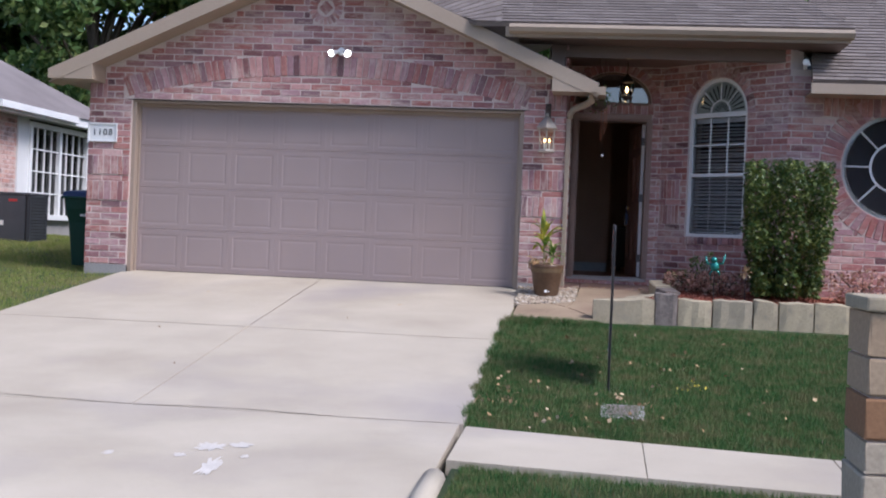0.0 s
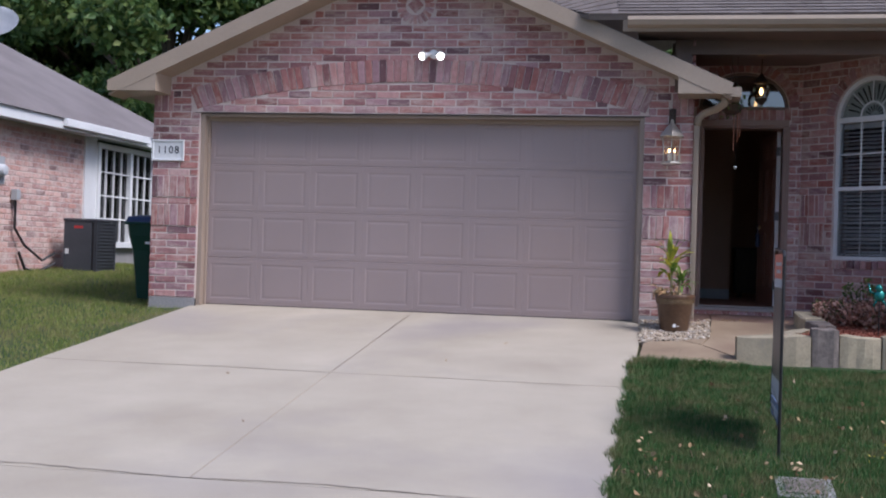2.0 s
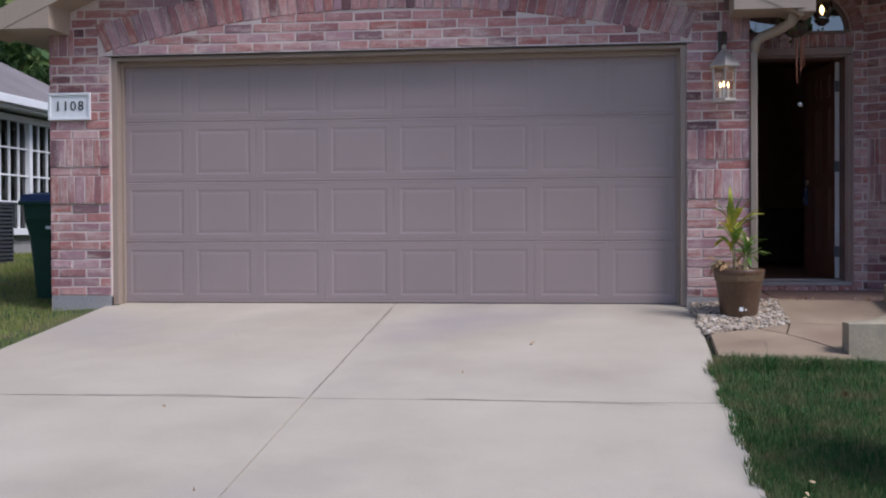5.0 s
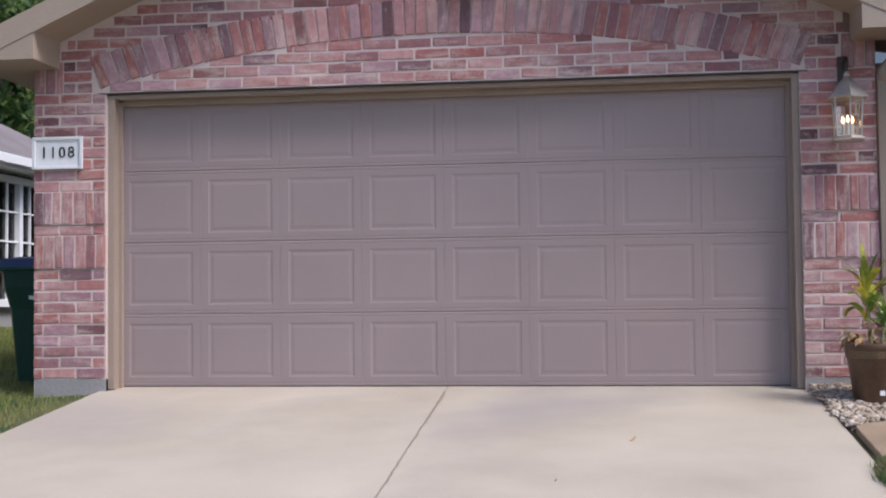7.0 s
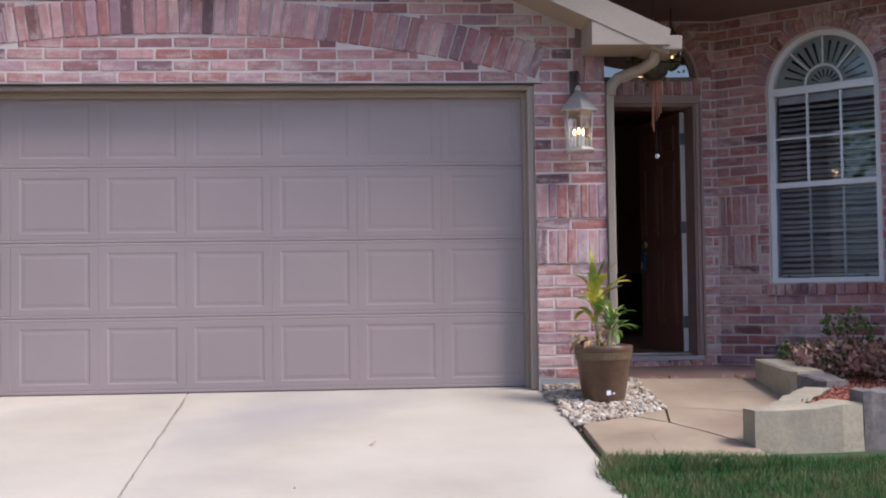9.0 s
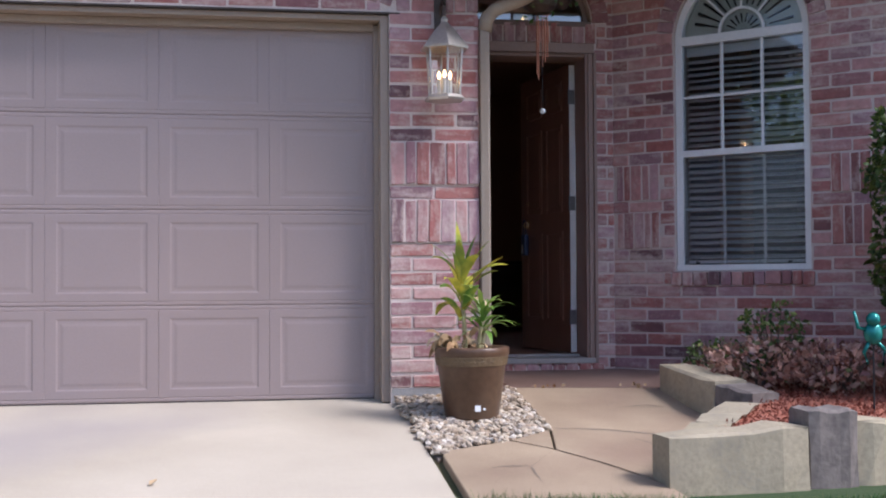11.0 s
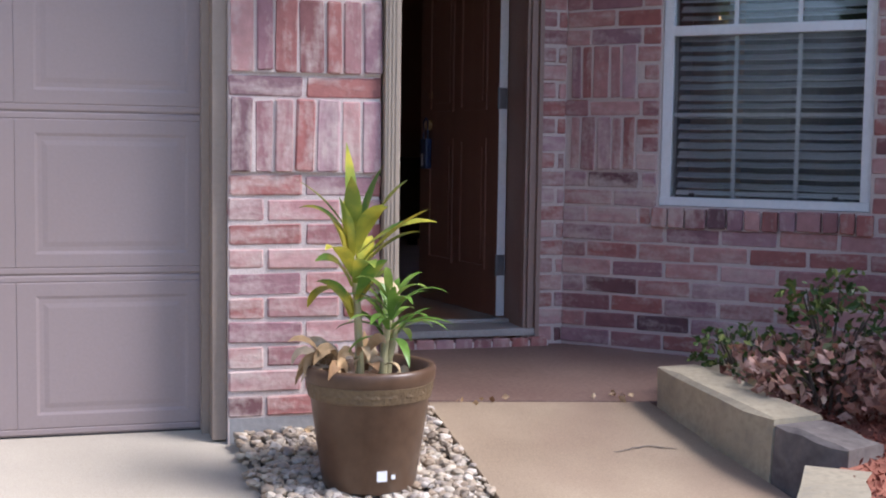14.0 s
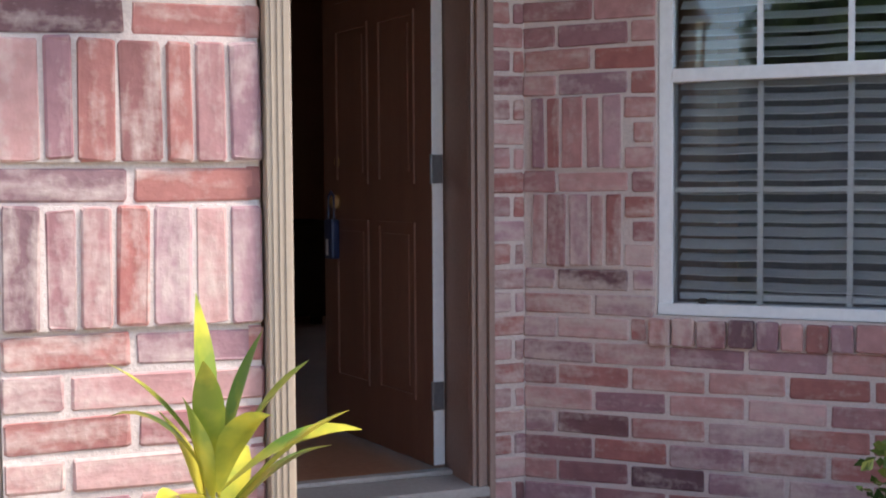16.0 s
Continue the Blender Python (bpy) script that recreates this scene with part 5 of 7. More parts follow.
for s in (-1, 1):
    bm = bmesh.new()
    m = pose(s * 0.035, -0.03, 0.0, 112, 0, 0) @ pose(0, 0, 0, 0, s * 32, 0)
    lathe(bm, [(0.022, 0.0), (0.026, 0.05), (0.05, 0.11), (0.052, 0.13)], 16, m)
    head = part("lamp_head", bm, WHITE, flood)
    bm = bmesh.new()
    lathe(bm, [(0.036, 0.131), (0.03, 0.142), (0.01, 0.15)], 16, m)
    part("bulb", bm, FLOODBULB, head, "bright floodlight bulb")

num = thing("house_number_plaque", "white framed house number plaque on the brick corner", "house number", pose(-0.366, -0.012, 1.746))
part("plate", boxes((-0.185, -0.008, -0.11, 0.185, 0.014, 0.11), bevel=0.003), WHITE, num)
bm = bmesh.new()
for b in ((-0.195, -0.12, 0.195, -0.098), (-0.195, 0.098, 0.195, 0.12), (-0.195, -0.097, -0.173, 0.097), (0.173, -0.097, 0.195, 0.097)):
    box(bm, b[0], -0.022, b[1], b[2], 0.0, b[3], bevel=0.004)
part("rim", bm, WHITE, num)


def writing(body, size, material, parent, m, label="", squeeze=1.0):
    cu = bpy.data.curves.new("digit", "FONT")
    cu.body, cu.size, cu.align_x, cu.align_y, cu.extrude = body, size, "CENTER", "CENTER", 0.003
    tmp = bpy.data.objects.new("digit", cu)
    scene.collection.objects.link(tmp)
    me = bpy.data.meshes.new_from_object(tmp.evaluated_get(bpy.context.evaluated_depsgraph_get()))
    bpy.data.objects.remove(tmp)
    me.materials.append(material)
    ob = new("digit", me)
    ob.parent = parent
    ob.matrix_basis = m @ Matrix.Diagonal((squeeze, 1, 1, 1))
    if label:
        ob["label"] = label
    return ob


for i, ch in enumerate("1108"):
    writing(ch, 0.118, LETTER, num, pose(-0.105 + i * 0.07, -0.011, 0.0, 90, 0, 0), squeeze=0.95)

spout = thing("downspout", "tan metal downspout on the pier beside the porch", "downspout", pose(0, 0, 0), kind="structure")
bm = bmesh.new()
box(bm, 5.494, -0.03, 0.06, 5.548, 0.025, 2.10, bevel=0.005)
for xx in (5.508, 5.521, 5.534):
    box(bm, xx - 0.003, -0.033, 0.06, xx + 0.003, -0.0295, 2.10)
part("pipe", bm, TAN, spout)
bm = bmesh.new()
tube(bm, [(5.80, -0.30, 2.36), (5.79, -0.24, 2.29), (5.72, -0.12, 2.255), (5.58, -0.03, 2.21), (5.535, -0.01, 2.16), (5.528, -0.006, 2.09)], 0.04, 10)
part("elbow", bm, TAN, spout, smooth=True)
part("gutter_end", boxes((5.81, GE, 2.34, 5.95, 0.6, 2.44), bevel=0.01), TAN, spout)

seccam = thing("security_camera", "white bullet security camera under the bedroom eave", "camera", pose(8.27, -0.22, 2.77))
bm = bmesh.new()
lathe(bm, [(0.035, 0.0), (0.04, 0.02), (0.04, 0.11), (0.02, 0.12)], 14, pose(0, 0, 0, 75, 0, -20))
part("housing", bm, WHITE, seccam)
part("bracket", boxes((-0.02, 0.0, -0.02, 0.02, 0.2, 0.015), bevel=0.004), WHITE, seccam)
part("lens", boxes((-0.02, -0.13, -0.06, 0.02, -0.115, -0.02), bevel=0.004), BLACK, seccam)

# ---- porch path, pebbles and bed ----
rz = lambda x, y: right_z(y)
path = tagged(slab("flagstone_path", [(5.48, 1.34), (5.48, 0.0), (5.02, 0.0), (5.02, -1.95), (5.9, -2.1), (6.75, -0.8), (6.75, 0.0), (7.7, 0.4), (6.8, 1.3)], lambda x, y: right_z(y) - 0.055, JOINT, ""), "stained brown flagstone path to the front door", "path", kind="structure")
FLAGS = ([(5.07, -1.21), (5.12, -1.12), (5.44, -0.97), (5.606, -1.165), (5.755, -1.435), (5.93, -1.83), (5.96, -2.08), (5.06, -1.95)],
         [(5.735, 0.27), (6.56, 0.11), (6.62, -0.80), (6.5, -1.02), (6.27, -1.40), (5.945, -1.825), (5.768, -1.43), (5.62, -1.165), (5.705, -0.74)],
         [(5.452, -0.963), (5.69, -0.755), (5.612, -1.152)])
for f in ([(5.49, 1.26), (5.72, 1.26), (5.725, 0.30), (5.60, 0.0), (5.49, 0.0)], [(5.732, 1.26), (6.70, 1.30), (7.6, 0.46), (6.75, 0.085), (5.735, 0.285)]):
    slab("flagstone", f, lambda x, y: right_z(y) + 0.002, PORCH, "dark red-brown stained slab", 0.06, path)
for f in FLAGS:
    slab("flagstone", f, lambda x, y: right_z(y) + 0.002, FLAG, "", 0.06, path)

rcr = random.Random(12)
for pts in ([(5.71, -0.74), (5.96, -0.8), (6.3, -0.97), (6.5, -1.03)], [(6.06, -1.0), (6.13, -1.15), (6.1, -1.29)], [(5.59, -1.2), (5.43, -1.46), (5.41, -1.6), (5.41, -1.75)], [(5.25, -1.47), (5.34, -1.45), (5.43, -1.46)], [(6.2, -0.35), (6.33, -0.31), (6.45, -0.36)]):
    bm = bmesh.new()
    line = []
    for (x0, y0), (x1, y1) in zip(pts, pts[1:]):
        for i in range(7):
            t = i / 7
            line.append((x0 + (x1 - x0) * t + rcr.uniform(-0.008, 0.008), y0 + (y1 - y0) * t + rcr.uniform(-0.012, 0.012)))
    prev = None
    for i, (x, y) in enumerate(line):
        w = 0.0025 + 0.003 * math.sin(math.pi * i / (len(line) - 1)) * rcr.uniform(0.5, 1.2)
        row = [bm.verts.new((x - w * 0.5, y - w, right_z(y - w) + 0.0055)), bm.verts.new((x + w * 0.5, y + w, right_z(y + w) + 0.0055))]
        if prev:
            bm.faces.new((prev[0], row[0], row[1], prev[1]))
        prev = row
    part("crack", bm, JOINT, path)

bedp = [(5.01, 0.0), (5.58, 0.0), (5.70, 0.28), (5.68, -0.75), (5.44, -0.965), (5.12, -1.11), (5.05, -1.2)]
tagged(slab("pebble_bed_base", bedp, lambda x, y: right_z(y) - 0.022, JOINT, ""), "earth under the pebbles beside the drive", "ground", kind="structure")
peb = thing("pebbles", "pale mixed river pebbles round the flower pot", "pebbles", kind="stuff")


def inside(x, y, poly):
    k = False
    for (x0, y0), (x1, y1) in zip(poly, poly[1:] + poly[:1]):
        if (y0 > y) != (y1 > y) and x < (x1 - x0) * (y - y0) / (y1 - y0) + x0:
            k = not k
    return k


def pebble_mesh(seed):
    r = random.Random(seed)
    bm = bmesh.new()
    bmesh.ops.create_icosphere(bm, subdivisions=1, radius=1)
    for v in bm.verts:
        v.co *= r.uniform(0.8, 1.12)
    me = bpy.data.meshes.new("pebble")
    bm.to_mesh(me)
    bm.free()
    me.materials.append(PEBBLE)
    me.shade_smooth()
    return me


pm = [pebble_mesh(k) for k in range(6)]
rp = random.Random(4)
loose_v, loose_f = [], []
count = 0
for k in range(5200):
    x, y = rp.uniform(4.93, 5.75), rp.uniform(-1.4, 0.3)
    if not inside(x + rp.uniform(-0.03, 0.03), y, bedp):
        continue
    s = rp.uniform(0.009, 0.021)
    m = Matrix.Translation((x, y, right_z(y) - 0.012 + rp.uniform(0, 0.022))) @ Euler((rp.uniform(-0.5, 0.5), rp.uniform(-0.5, 0.5), rp.uniform(0, 6))).to_matrix().to_4x4() @ Matrix.Diagonal((s * 1.35, s, s * 0.75, 1))
    if count < 300 and s > 0.014:
        ob = new("pebble", pm[k % 6])
        ob.parent = peb
        ob.matrix_basis = m
        count += 1
    else:
        me = pm[k % 6]
        o = len(loose_v)
        loose_v += [tuple(m @ v.co) for v in me.vertices]
        loose_f += [tuple(o + i for i in p.vertices) for p in me.polygons]
from_arrays("loose_pebbles", loose_v, loose_f, PEBBLE, peb)["kind"] = "stuff"

pot = thing("flower_pot", "glazed brown pot with an ochre patterned band standing on the pebbles", "flower pot", pose(5.352, -0.45, -0.045))
bm = bmesh.new()
prof = [(0.135, 0.0), (0.142, 0.01), (0.185, 0.31), (0.197, 0.33), (0.2, 0.36), (0.192, 0.372), (0.178, 0.368), (0.172, 0.33), (0.165, 0.30)]
lathe(bm, prof, 40)
part("vessel", bm, TERRACOTTA, pot, smooth=True)
bm = bmesh.new()
lathe(bm, [(0.1815, 0.275), (0.1865, 0.277), (0.194, 0.322), (0.190, 0.324)], 40)
bm.faces.ensure_lookup_table()
bmesh.ops.delete(bm, geom=[f for f in bm.faces if len(f.verts) > 8], context="FACES")
for k in range(22):
    a = 2 * math.pi * k / 22
    bmesh.ops.create_icosphere(bm, subdivisions=1, radius=0.012, matrix=pose(0.1865 * math.cos(a), 0.1865 * math.sin(a), 0.30, 0, 0, math.degrees(a)) @ Matrix.Diagonal((0.5, 1.6, 0.9, 1)))
part("band", bm, POTBAND, pot, "raised ochre leaf band")
bm = bmesh.new()
lathe(bm, [(0.0, 0.29), (0.165, 0.3), (0.16, 0.31), (0.05, 0.318)], 24)
part("soil", bm, SOIL, pot)
part("label", boxes((-0.012, -0.1545, 0.045, 0.018, -0.1495, 0.075)), WHITE, pot, "small white paper label")
part("label", boxes((0.032, -0.151, 0.05, 0.044, -0.146, 0.062)), WHITE, pot, "tiny white paper label")

plant = thing("dracaena", "yellowing green dracaena with broad arching leaves in the pot", "plant", pose(5.352, -0.45, 0.26))
rl = random.Random(17)


def blade(bm, base, direction, length, width, droop, seg=7, twist=0.0):
    """A strap leaf, folded along its middle: narrow foot, broad middle, drawn-out tip, arching over."""
    p, d = Vector(base), Vector(direction).normalized()
    side = d.cross(Vector((0, 0, 1)))
    side = side.normalized() if side.length > 0.01 else Vector((1, 0, 0))
    prev = None
    for i in range(seg + 1):
        t = i / seg
        w = width * 0.5 * (0.3 + 0.7 * min(1.0, t / 0.45)) * max(0.03, 1 - max(0.0, (t - 0.5) / 0.5) ** 2)
        turn = Matrix.Rotation(twist * t, 3, d)
        s2 = turn @ side
        nrm = s2.cross(d)
        row = [bm.verts.new(p - s2 * w + nrm * w * 0.28), bm.verts.new(p), bm.verts.new(p + s2 * w + nrm * w * 0.28)]
        if prev:
            for k in range(2):
                bm.faces.new((prev[k], prev[k + 1], row[k + 1], row[k]))
        prev = row
        d = (d + Vector((0, 0, -droop / seg * (0.3 + 1.4 * t)))).normalized()
        p = p + d * (length / seg)


for (sx, sy, h, lean) in ((-0.03, 0.0, 0.44, -0.03), (0.03, -0.03, 0.2, 0.02), (0.045, -0.02, 0.17, 0.03)):
    bm = bmesh.new()
    tube(bm, [(sx, sy, 0.0), (sx + lean * 0.3, sy, h * 0.5), (sx + lean, sy, h)], 0.014, 10, 0.009)
    part("stalk", bm, STALK, plant, "pale ringed stalk")
# foot height, bearing, rise, length, width, droop of the leaves on the tall stalk
TALL = ((0.36, -25, 48, 0.27, 0.05, 0.5), (0.40, -12, 40, 0.25, 0.046, 0.9), (0.43, -35, 58, 0.24, 0.042, 0.5), (0.34, -5, 50, 0.22, 0.052, 0.9), (0.42, 170, 62, 0.2, 0.044, 1.6),
        (0.46, 120, 84, 0.26, 0.042, 0.1), (0.45, 155, 55, 0.23, 0.026, 0.7), (0.40, -60, 70, 0.2, 0.05, 1.7), (0.30, 190, 66, 0.15, 0.055, 2.0), (0.33, 230, 55, 0.2, 0.05, 1.5),
        (0.29, 60, 58, 0.22, 0.048, 1.0), (0.38, 85, 60, 0.25, 0.046, 0.7), (0.31, 275, 50, 0.2, 0.048, 1.6), (0.45, 20, 72, 0.22, 0.04, 0.5), (0.44, 250, 74, 0.2, 0.042, 0.8), (0.27, 150, 30, 0.16, 0.045, 2.4),
        (0.24, 20, 58, 0.17, 0.04, 1.2), (0.22, 200, 62, 0.16, 0.042, 1.4), (0.26, 300, 60, 0.18, 0.044, 1.0), (0.2, 110, 60, 0.15, 0.04, 1.5), (0.35, 140, 70, 0.2, 0.05, 0.8), (0.39, 215, 76, 0.18, 0.05, 0.6))
for z, bearing, rise, ln, wd, droop in TALL:
    a, el = radians(bearing), radians(rise)
    bm = bmesh.new()
    blade(bm, (-0.05 + 0.012 * math.cos(a), 0.012 * math.sin(a), z), (math.cos(a) * math.cos(el), math.sin(a) * math.cos(el), math.sin(el)), ln * 1.04, wd * 1.25, droop, 10, twist=rl.uniform(-0.6, 0.6))
    part("leaf", bm, DRACENA, plant, smooth=True)
bm = bmesh.new()
blade(bm, (-0.03, -0.01, 0.31), (0.9, -0.3, 0.35), 0.15, 0.055, 2.6, 10, twist=0.5)
part("withered_leaf", bm, DRYLEAF, plant, "withered orange-brown leaf", smooth=True)
for k in range(34):
    a = k * 2.4
    bm = bmesh.new()
    up = rl.uniform(0.2, 2.2)
    blade(bm, (0.055 + 0.01 * math.cos(a), -0.02 + 0.01 * math.sin(a), 0.13 + 0.004 * k), (math.cos(a), math.sin(a), up), rl.uniform(0.12, 0.2), rl.uniform(0.024, 0.034), rl.uniform(0.9, 1.9))
    part("leaf", bm, GREENLEAF, plant, "narrow dark green leaf", smooth=True)
for k in range(46):
    a = rl.uniform(0, 6.28) if k < 18 else rl.uniform(2.3, 4.4)
    far = rl.uniform(0.03, 0.13)
    bm = bmesh.new()
    blade(bm, (far * math.cos(a) - 0.03, far * math.sin(a), rl.uniform(0.03, 0.1)), (math.cos(a) + rl.uniform(-0.6, 0.6), math.sin(a) + rl.uniform(-0.6, 0.6), rl.uniform(0.1, 2.6)), rl.uniform(0.05, 0.15), rl.uniform(0.02, 0.045), rl.uniform(1.5, 4.5), twist=rl.uniform(-3.0, 3.0))
    part("dry_leaf", bm, DRYLEAF, plant, "curled dry tan leaf", smooth=True)


def cut_block(name, p0, p1, thick, z0, z1a, z1b, material, parent, seed):
    """A rough-cut stone between two points of the plan, its front to the right of the way."""
    r = random.Random(seed)
    p0, p1 = Vector((*p0, 0)), Vector((*p1, 0))
    d = (p1 - p0).normalized()
    nrm = Vector((-d.y, d.x, 0))
    bm = bmesh.new()
    rows = []
    n = 5
    for i in range(n + 1):
        t = i / n
        c = p0.lerp(p1, t)
        j = lambda s: r.uniform(-s, s)
        zt = z1a + (z1b - z1a) * t + j(0.008)
        end = 0.012 if i in (0, n) else 0
        rows.append([bm.verts.new(q) for q in (c + nrm * (j(0.004)) + Vector((0, 0, z0)), c + nrm * (j(0.008) + end) + Vector((0, 0, (z0 + zt) / 2)), c + nrm * (0.004 + j(0.006) + end) + Vector((0, 0, zt - 0.014)), c + nrm * (0.02 + j(0.006)) + Vector((0, 0, zt - end)),
                                               c + nrm * (thick - 0.015 + j(0.01)) + Vector((0, 0, zt + j(0.005) - end)), c + nrm * (thick + j(0.006)) + Vector((0, 0, zt - 0.02)), c + nrm * thick + Vector((0, 0, z0)))])
    for a, b in zip(rows, rows[1:]):
        for k in range(6):
            bm.faces.new((a[k], b[k], b[k + 1], a[k + 1]))
    bm.faces.new(rows[0])
    bm.faces.new(rows[-1][::-1])
    bmesh.ops.recalc_face_normals(bm, faces=bm.faces)
    return part(name, bm, material, parent)


edging = thing("garden_edging", "rough-cut limestone blocks edging the mulch bed", "stone edging", kind="structure")
cut_block("stone", (6.55, 0.06), (6.60, -0.66), 0.2, -0.1, 0.2, 0.14, BLOCK, edging, 1)
cut_block("stone", (6.60, -0.67), (6.70, -0.92), 0.2, -0.15, 0.135, 0.095, DARKBLOCK, edging, 3)
cut_block("stone", (6.05, -1.67), (6.25, -1.38), -0.15, -0.3, -0.02, 0.015, BLOCK, edging, 4)
cut_block("stone", (6.257, -1.37), (6.58, -0.92), -0.15, -0.25, 0.02, 0.06, BLOCK, edging, 5)
cut_block("stone", (5.92, -1.9), (6.56, -1.87), 0.2, -0.3, 0.01, 0.04, BLOCK, edging, 6)
cut_block("stone", (6.57, -1.85), (6.80, -1.84), 0.2, -0.3, 0.11, 0.1, DARKBLOCK, edging, 8)
x = 6.81
for k, w in enumerate((0.36, 0.42, 0.26, 0.36, 0.40, 0.48, 0.42, 0.4, 0.45, 0.4)):
    cut_block("stone", (x, -1.82 - 0.006 * k), (x + w - 0.015, -1.82 - 0.006 * k - 0.006), 0.18, -0.32, 0.05 + 0.01 * (k % 3) + 0.004 * k, 0.045 + 0.008 * (k % 2) + 0.004 * k, DARKBLOCK if k == 5 else BLOCK, edging, 20 + k)
    x += w
cut_block("stone", (7.25, 0.26), (6.72, 0.06), 0.15, -0.05, 0.17, 0.19, BLOCK, edging, 9)
# mulch
bz = lambda x, y: np.interp(y, (-1.7, -0.6, 1.2), (-0.02, 0.06, 0.1))
soil = tagged(slab("mulch_bed", [(6.15, -1.68), (10.9, -1.75), (10.9, -0.04), (8.09, -0.04), (7.66, 0.37), (6.72, 0.0), (6.75, -0.85), (6.66, -0.93)], bz, MULCH, "", 0.2), "planting bed covered with red bark mulch", "garden bed", kind="structure")
rm = np.random.default_rng(9)
k = 20000
cx, cy = rm.uniform(6.2, 9.5, k), rm.uniform(-1.68, 0.6, k)
ok = ((cx + cy < 7.9) & (cx > 6.75) & (cy < 0.4 * (cx - 6.72) - 0.05)) | ((cx > 6.2) & (cy < -0.95) & (cx - cy * 0.7 > 7.35))
cx, cy = cx[ok], cy[ok]
leaves("mulch_chips", np.stack([cx, cy, bz(cx, cy) + rm.uniform(0.002, 0.018, len(cx))], 1), 0.009, MULCH, soil, rng=rm, long=3.0)["kind"] = "stuff"


def shrub(name, label, cx, cy, z0, rx, ry, h, count, size, material, seed, square=False, group=""):
    e = thing(name, label, "shrub", pose(cx, cy, z0), group)
    rng = np.random.default_rng(seed)
    r = random.Random(seed)
    for i in range(14):
        a, q = r.uniform(0, 6.28), r.uniform(0.3, 0.95)
        tip = Vector((rx * q * math.cos(a), ry * q * math.sin(a), h * r.uniform(0.5, 0.95)))
        bm = bmesh.new()
        tube(bm, [(0.03 * math.cos(a), 0.03 * math.sin(a), 0), tip * 0.5 + Vector((0, 0, 0.03)), tip], 0.008, 5, 0.003)
        part("stem", bm, BARK, e)
    p = rng.uniform(-1, 1, (count * 3, 3))
    if square:
        d = np.maximum(np.maximum(np.abs(p[:, 0]), np.abs(p[:, 1])), np.abs(p[:, 2])) * 0.55 + 0.45 * np.linalg.norm(p * (1, 1, 0.6), axis=1)
    else:
        d = np.linalg.norm(p, axis=1)
    lump = 0.1 * np.sin(p[:, 0] * 7 + seed) + 0.1 * np.sin(p[:, 1] * 8 + 1) + 0.08 * np.sin(p[:, 2] * 9)
    d = d + lump * (1.7 if square else 1.0)
    p = p[(d < 1) & (rng.uniform(0, 1, len(d)) < 0.12 + 0.9 * np.clip(d, 0, 1) ** 3)][:count]
    if square:
        p[:, :2] *= (0.74 + 0.26 * np.clip(p[:, 2:] + 1, 0, 1))
    p = p * (rx, ry, h / 2) + (0, 0, h * 0.53)
    leaves("foliage", p, size, material, e, 0.1, rng)
    return e


shrub("shrub", "low russet-leaved shrub in the mulch bed", 7.05, -0.30, 0.04, 0.33, 0.34, 0.30, 900, 0.03, REDLEAF, 31, group="russet shrubs")
shrub("shrub", "low russet-leaved shrub in the mulch bed", 7.38, -0.55, 0.04, 0.36, 0.3, 0.30, 900, 0.03, REDLEAF, 32, group="russet shrubs")
shrub("shrub", "green leafy low shrub beside the stone edging", 6.90, 0.05, 0.05, 0.2, 0.2, 0.28, 420, 0.024, BUSHLEAF, 33)
shrub("shrub", "green and russet low shrub against the brick", 7.22, -0.05, 0.05, 0.22, 0.2, 0.48, 520, 0.026, BUSHLEAF, 34)
shrub("shrub", "low russet-leaved shrub under the round window", 8.9, -0.75, 0.03, 0.4, 0.35, 0.4, 700, 0.03, REDLEAF, 35, group="russet shrubs")
shrub("holly_bush", "tall clipped green holly bush beside the arched window", 8.03, -0.82, 0.04, 0.47, 0.42, 1.52, 12000, 0.033, BUSHLEAF, 36, square=True)

orn = thing("garden_stake", "shiny teal glass frog ornament on a thin stake", "garden ornament", pose(7.22, -1.2, -0.02))
bm = bmesh.new()
tube(bm, [(0, 0, 0), (0, 0, 0.40)], 0.005, 6)
part("stake", bm, BLACK, orn)
bm = bmesh.new()
bmesh.ops.create_icosphere(bm, subdivisions=2, radius=0.05, matrix=pose(0.0, 0, 0.42) @ Matrix.Diagonal((1, 0.8, 1.2, 1)))
bmesh.ops.create_icosphere(bm, subdivisions=2, radius=0.036, matrix=pose(-0.01, -0.02, 0.49))
for pts in ([(-0.03, 0, 0.44), (-0.08, 0, 0.45), (-0.10, 0, 0.53)], [(0.03, 0, 0.44), (0.09, 0, 0.46), (0.11, 0, 0.55)], [(0.02, 0, 0.38), (0.06, 0, 0.34), (0.05, 0, 0.26)], [(-0.02, 0, 0.38), (-0.05, 0, 0.33), (-0.03, 0, 0.27)]):
    tube(bm, pts, 0.012, 8, 0.008)
part("figure", bm, TEAL, orn, "glossy teal figure", smooth=True)
flw = thing("garden_pinwheel", "pale faded flower pinwheel stake in the mulch bed", "garden ornament", pose(7.55, -1.25, -0.03))
bm = bmesh.new()
tube(bm, [(0, 0, 0), (0, 0, 0.36)], 0.004, 6)
part("stake", bm, BLACK, flw)
for k in range(7):
    a = 2 * math.pi * k / 7
    bm = bmesh.new()
    blade(bm, (0, -0.01, 0.38), (math.cos(a), -0.25, math.sin(a)), 0.085, 0.045, 0.3)
    part("petal", bm, DRYLEAF, flw)

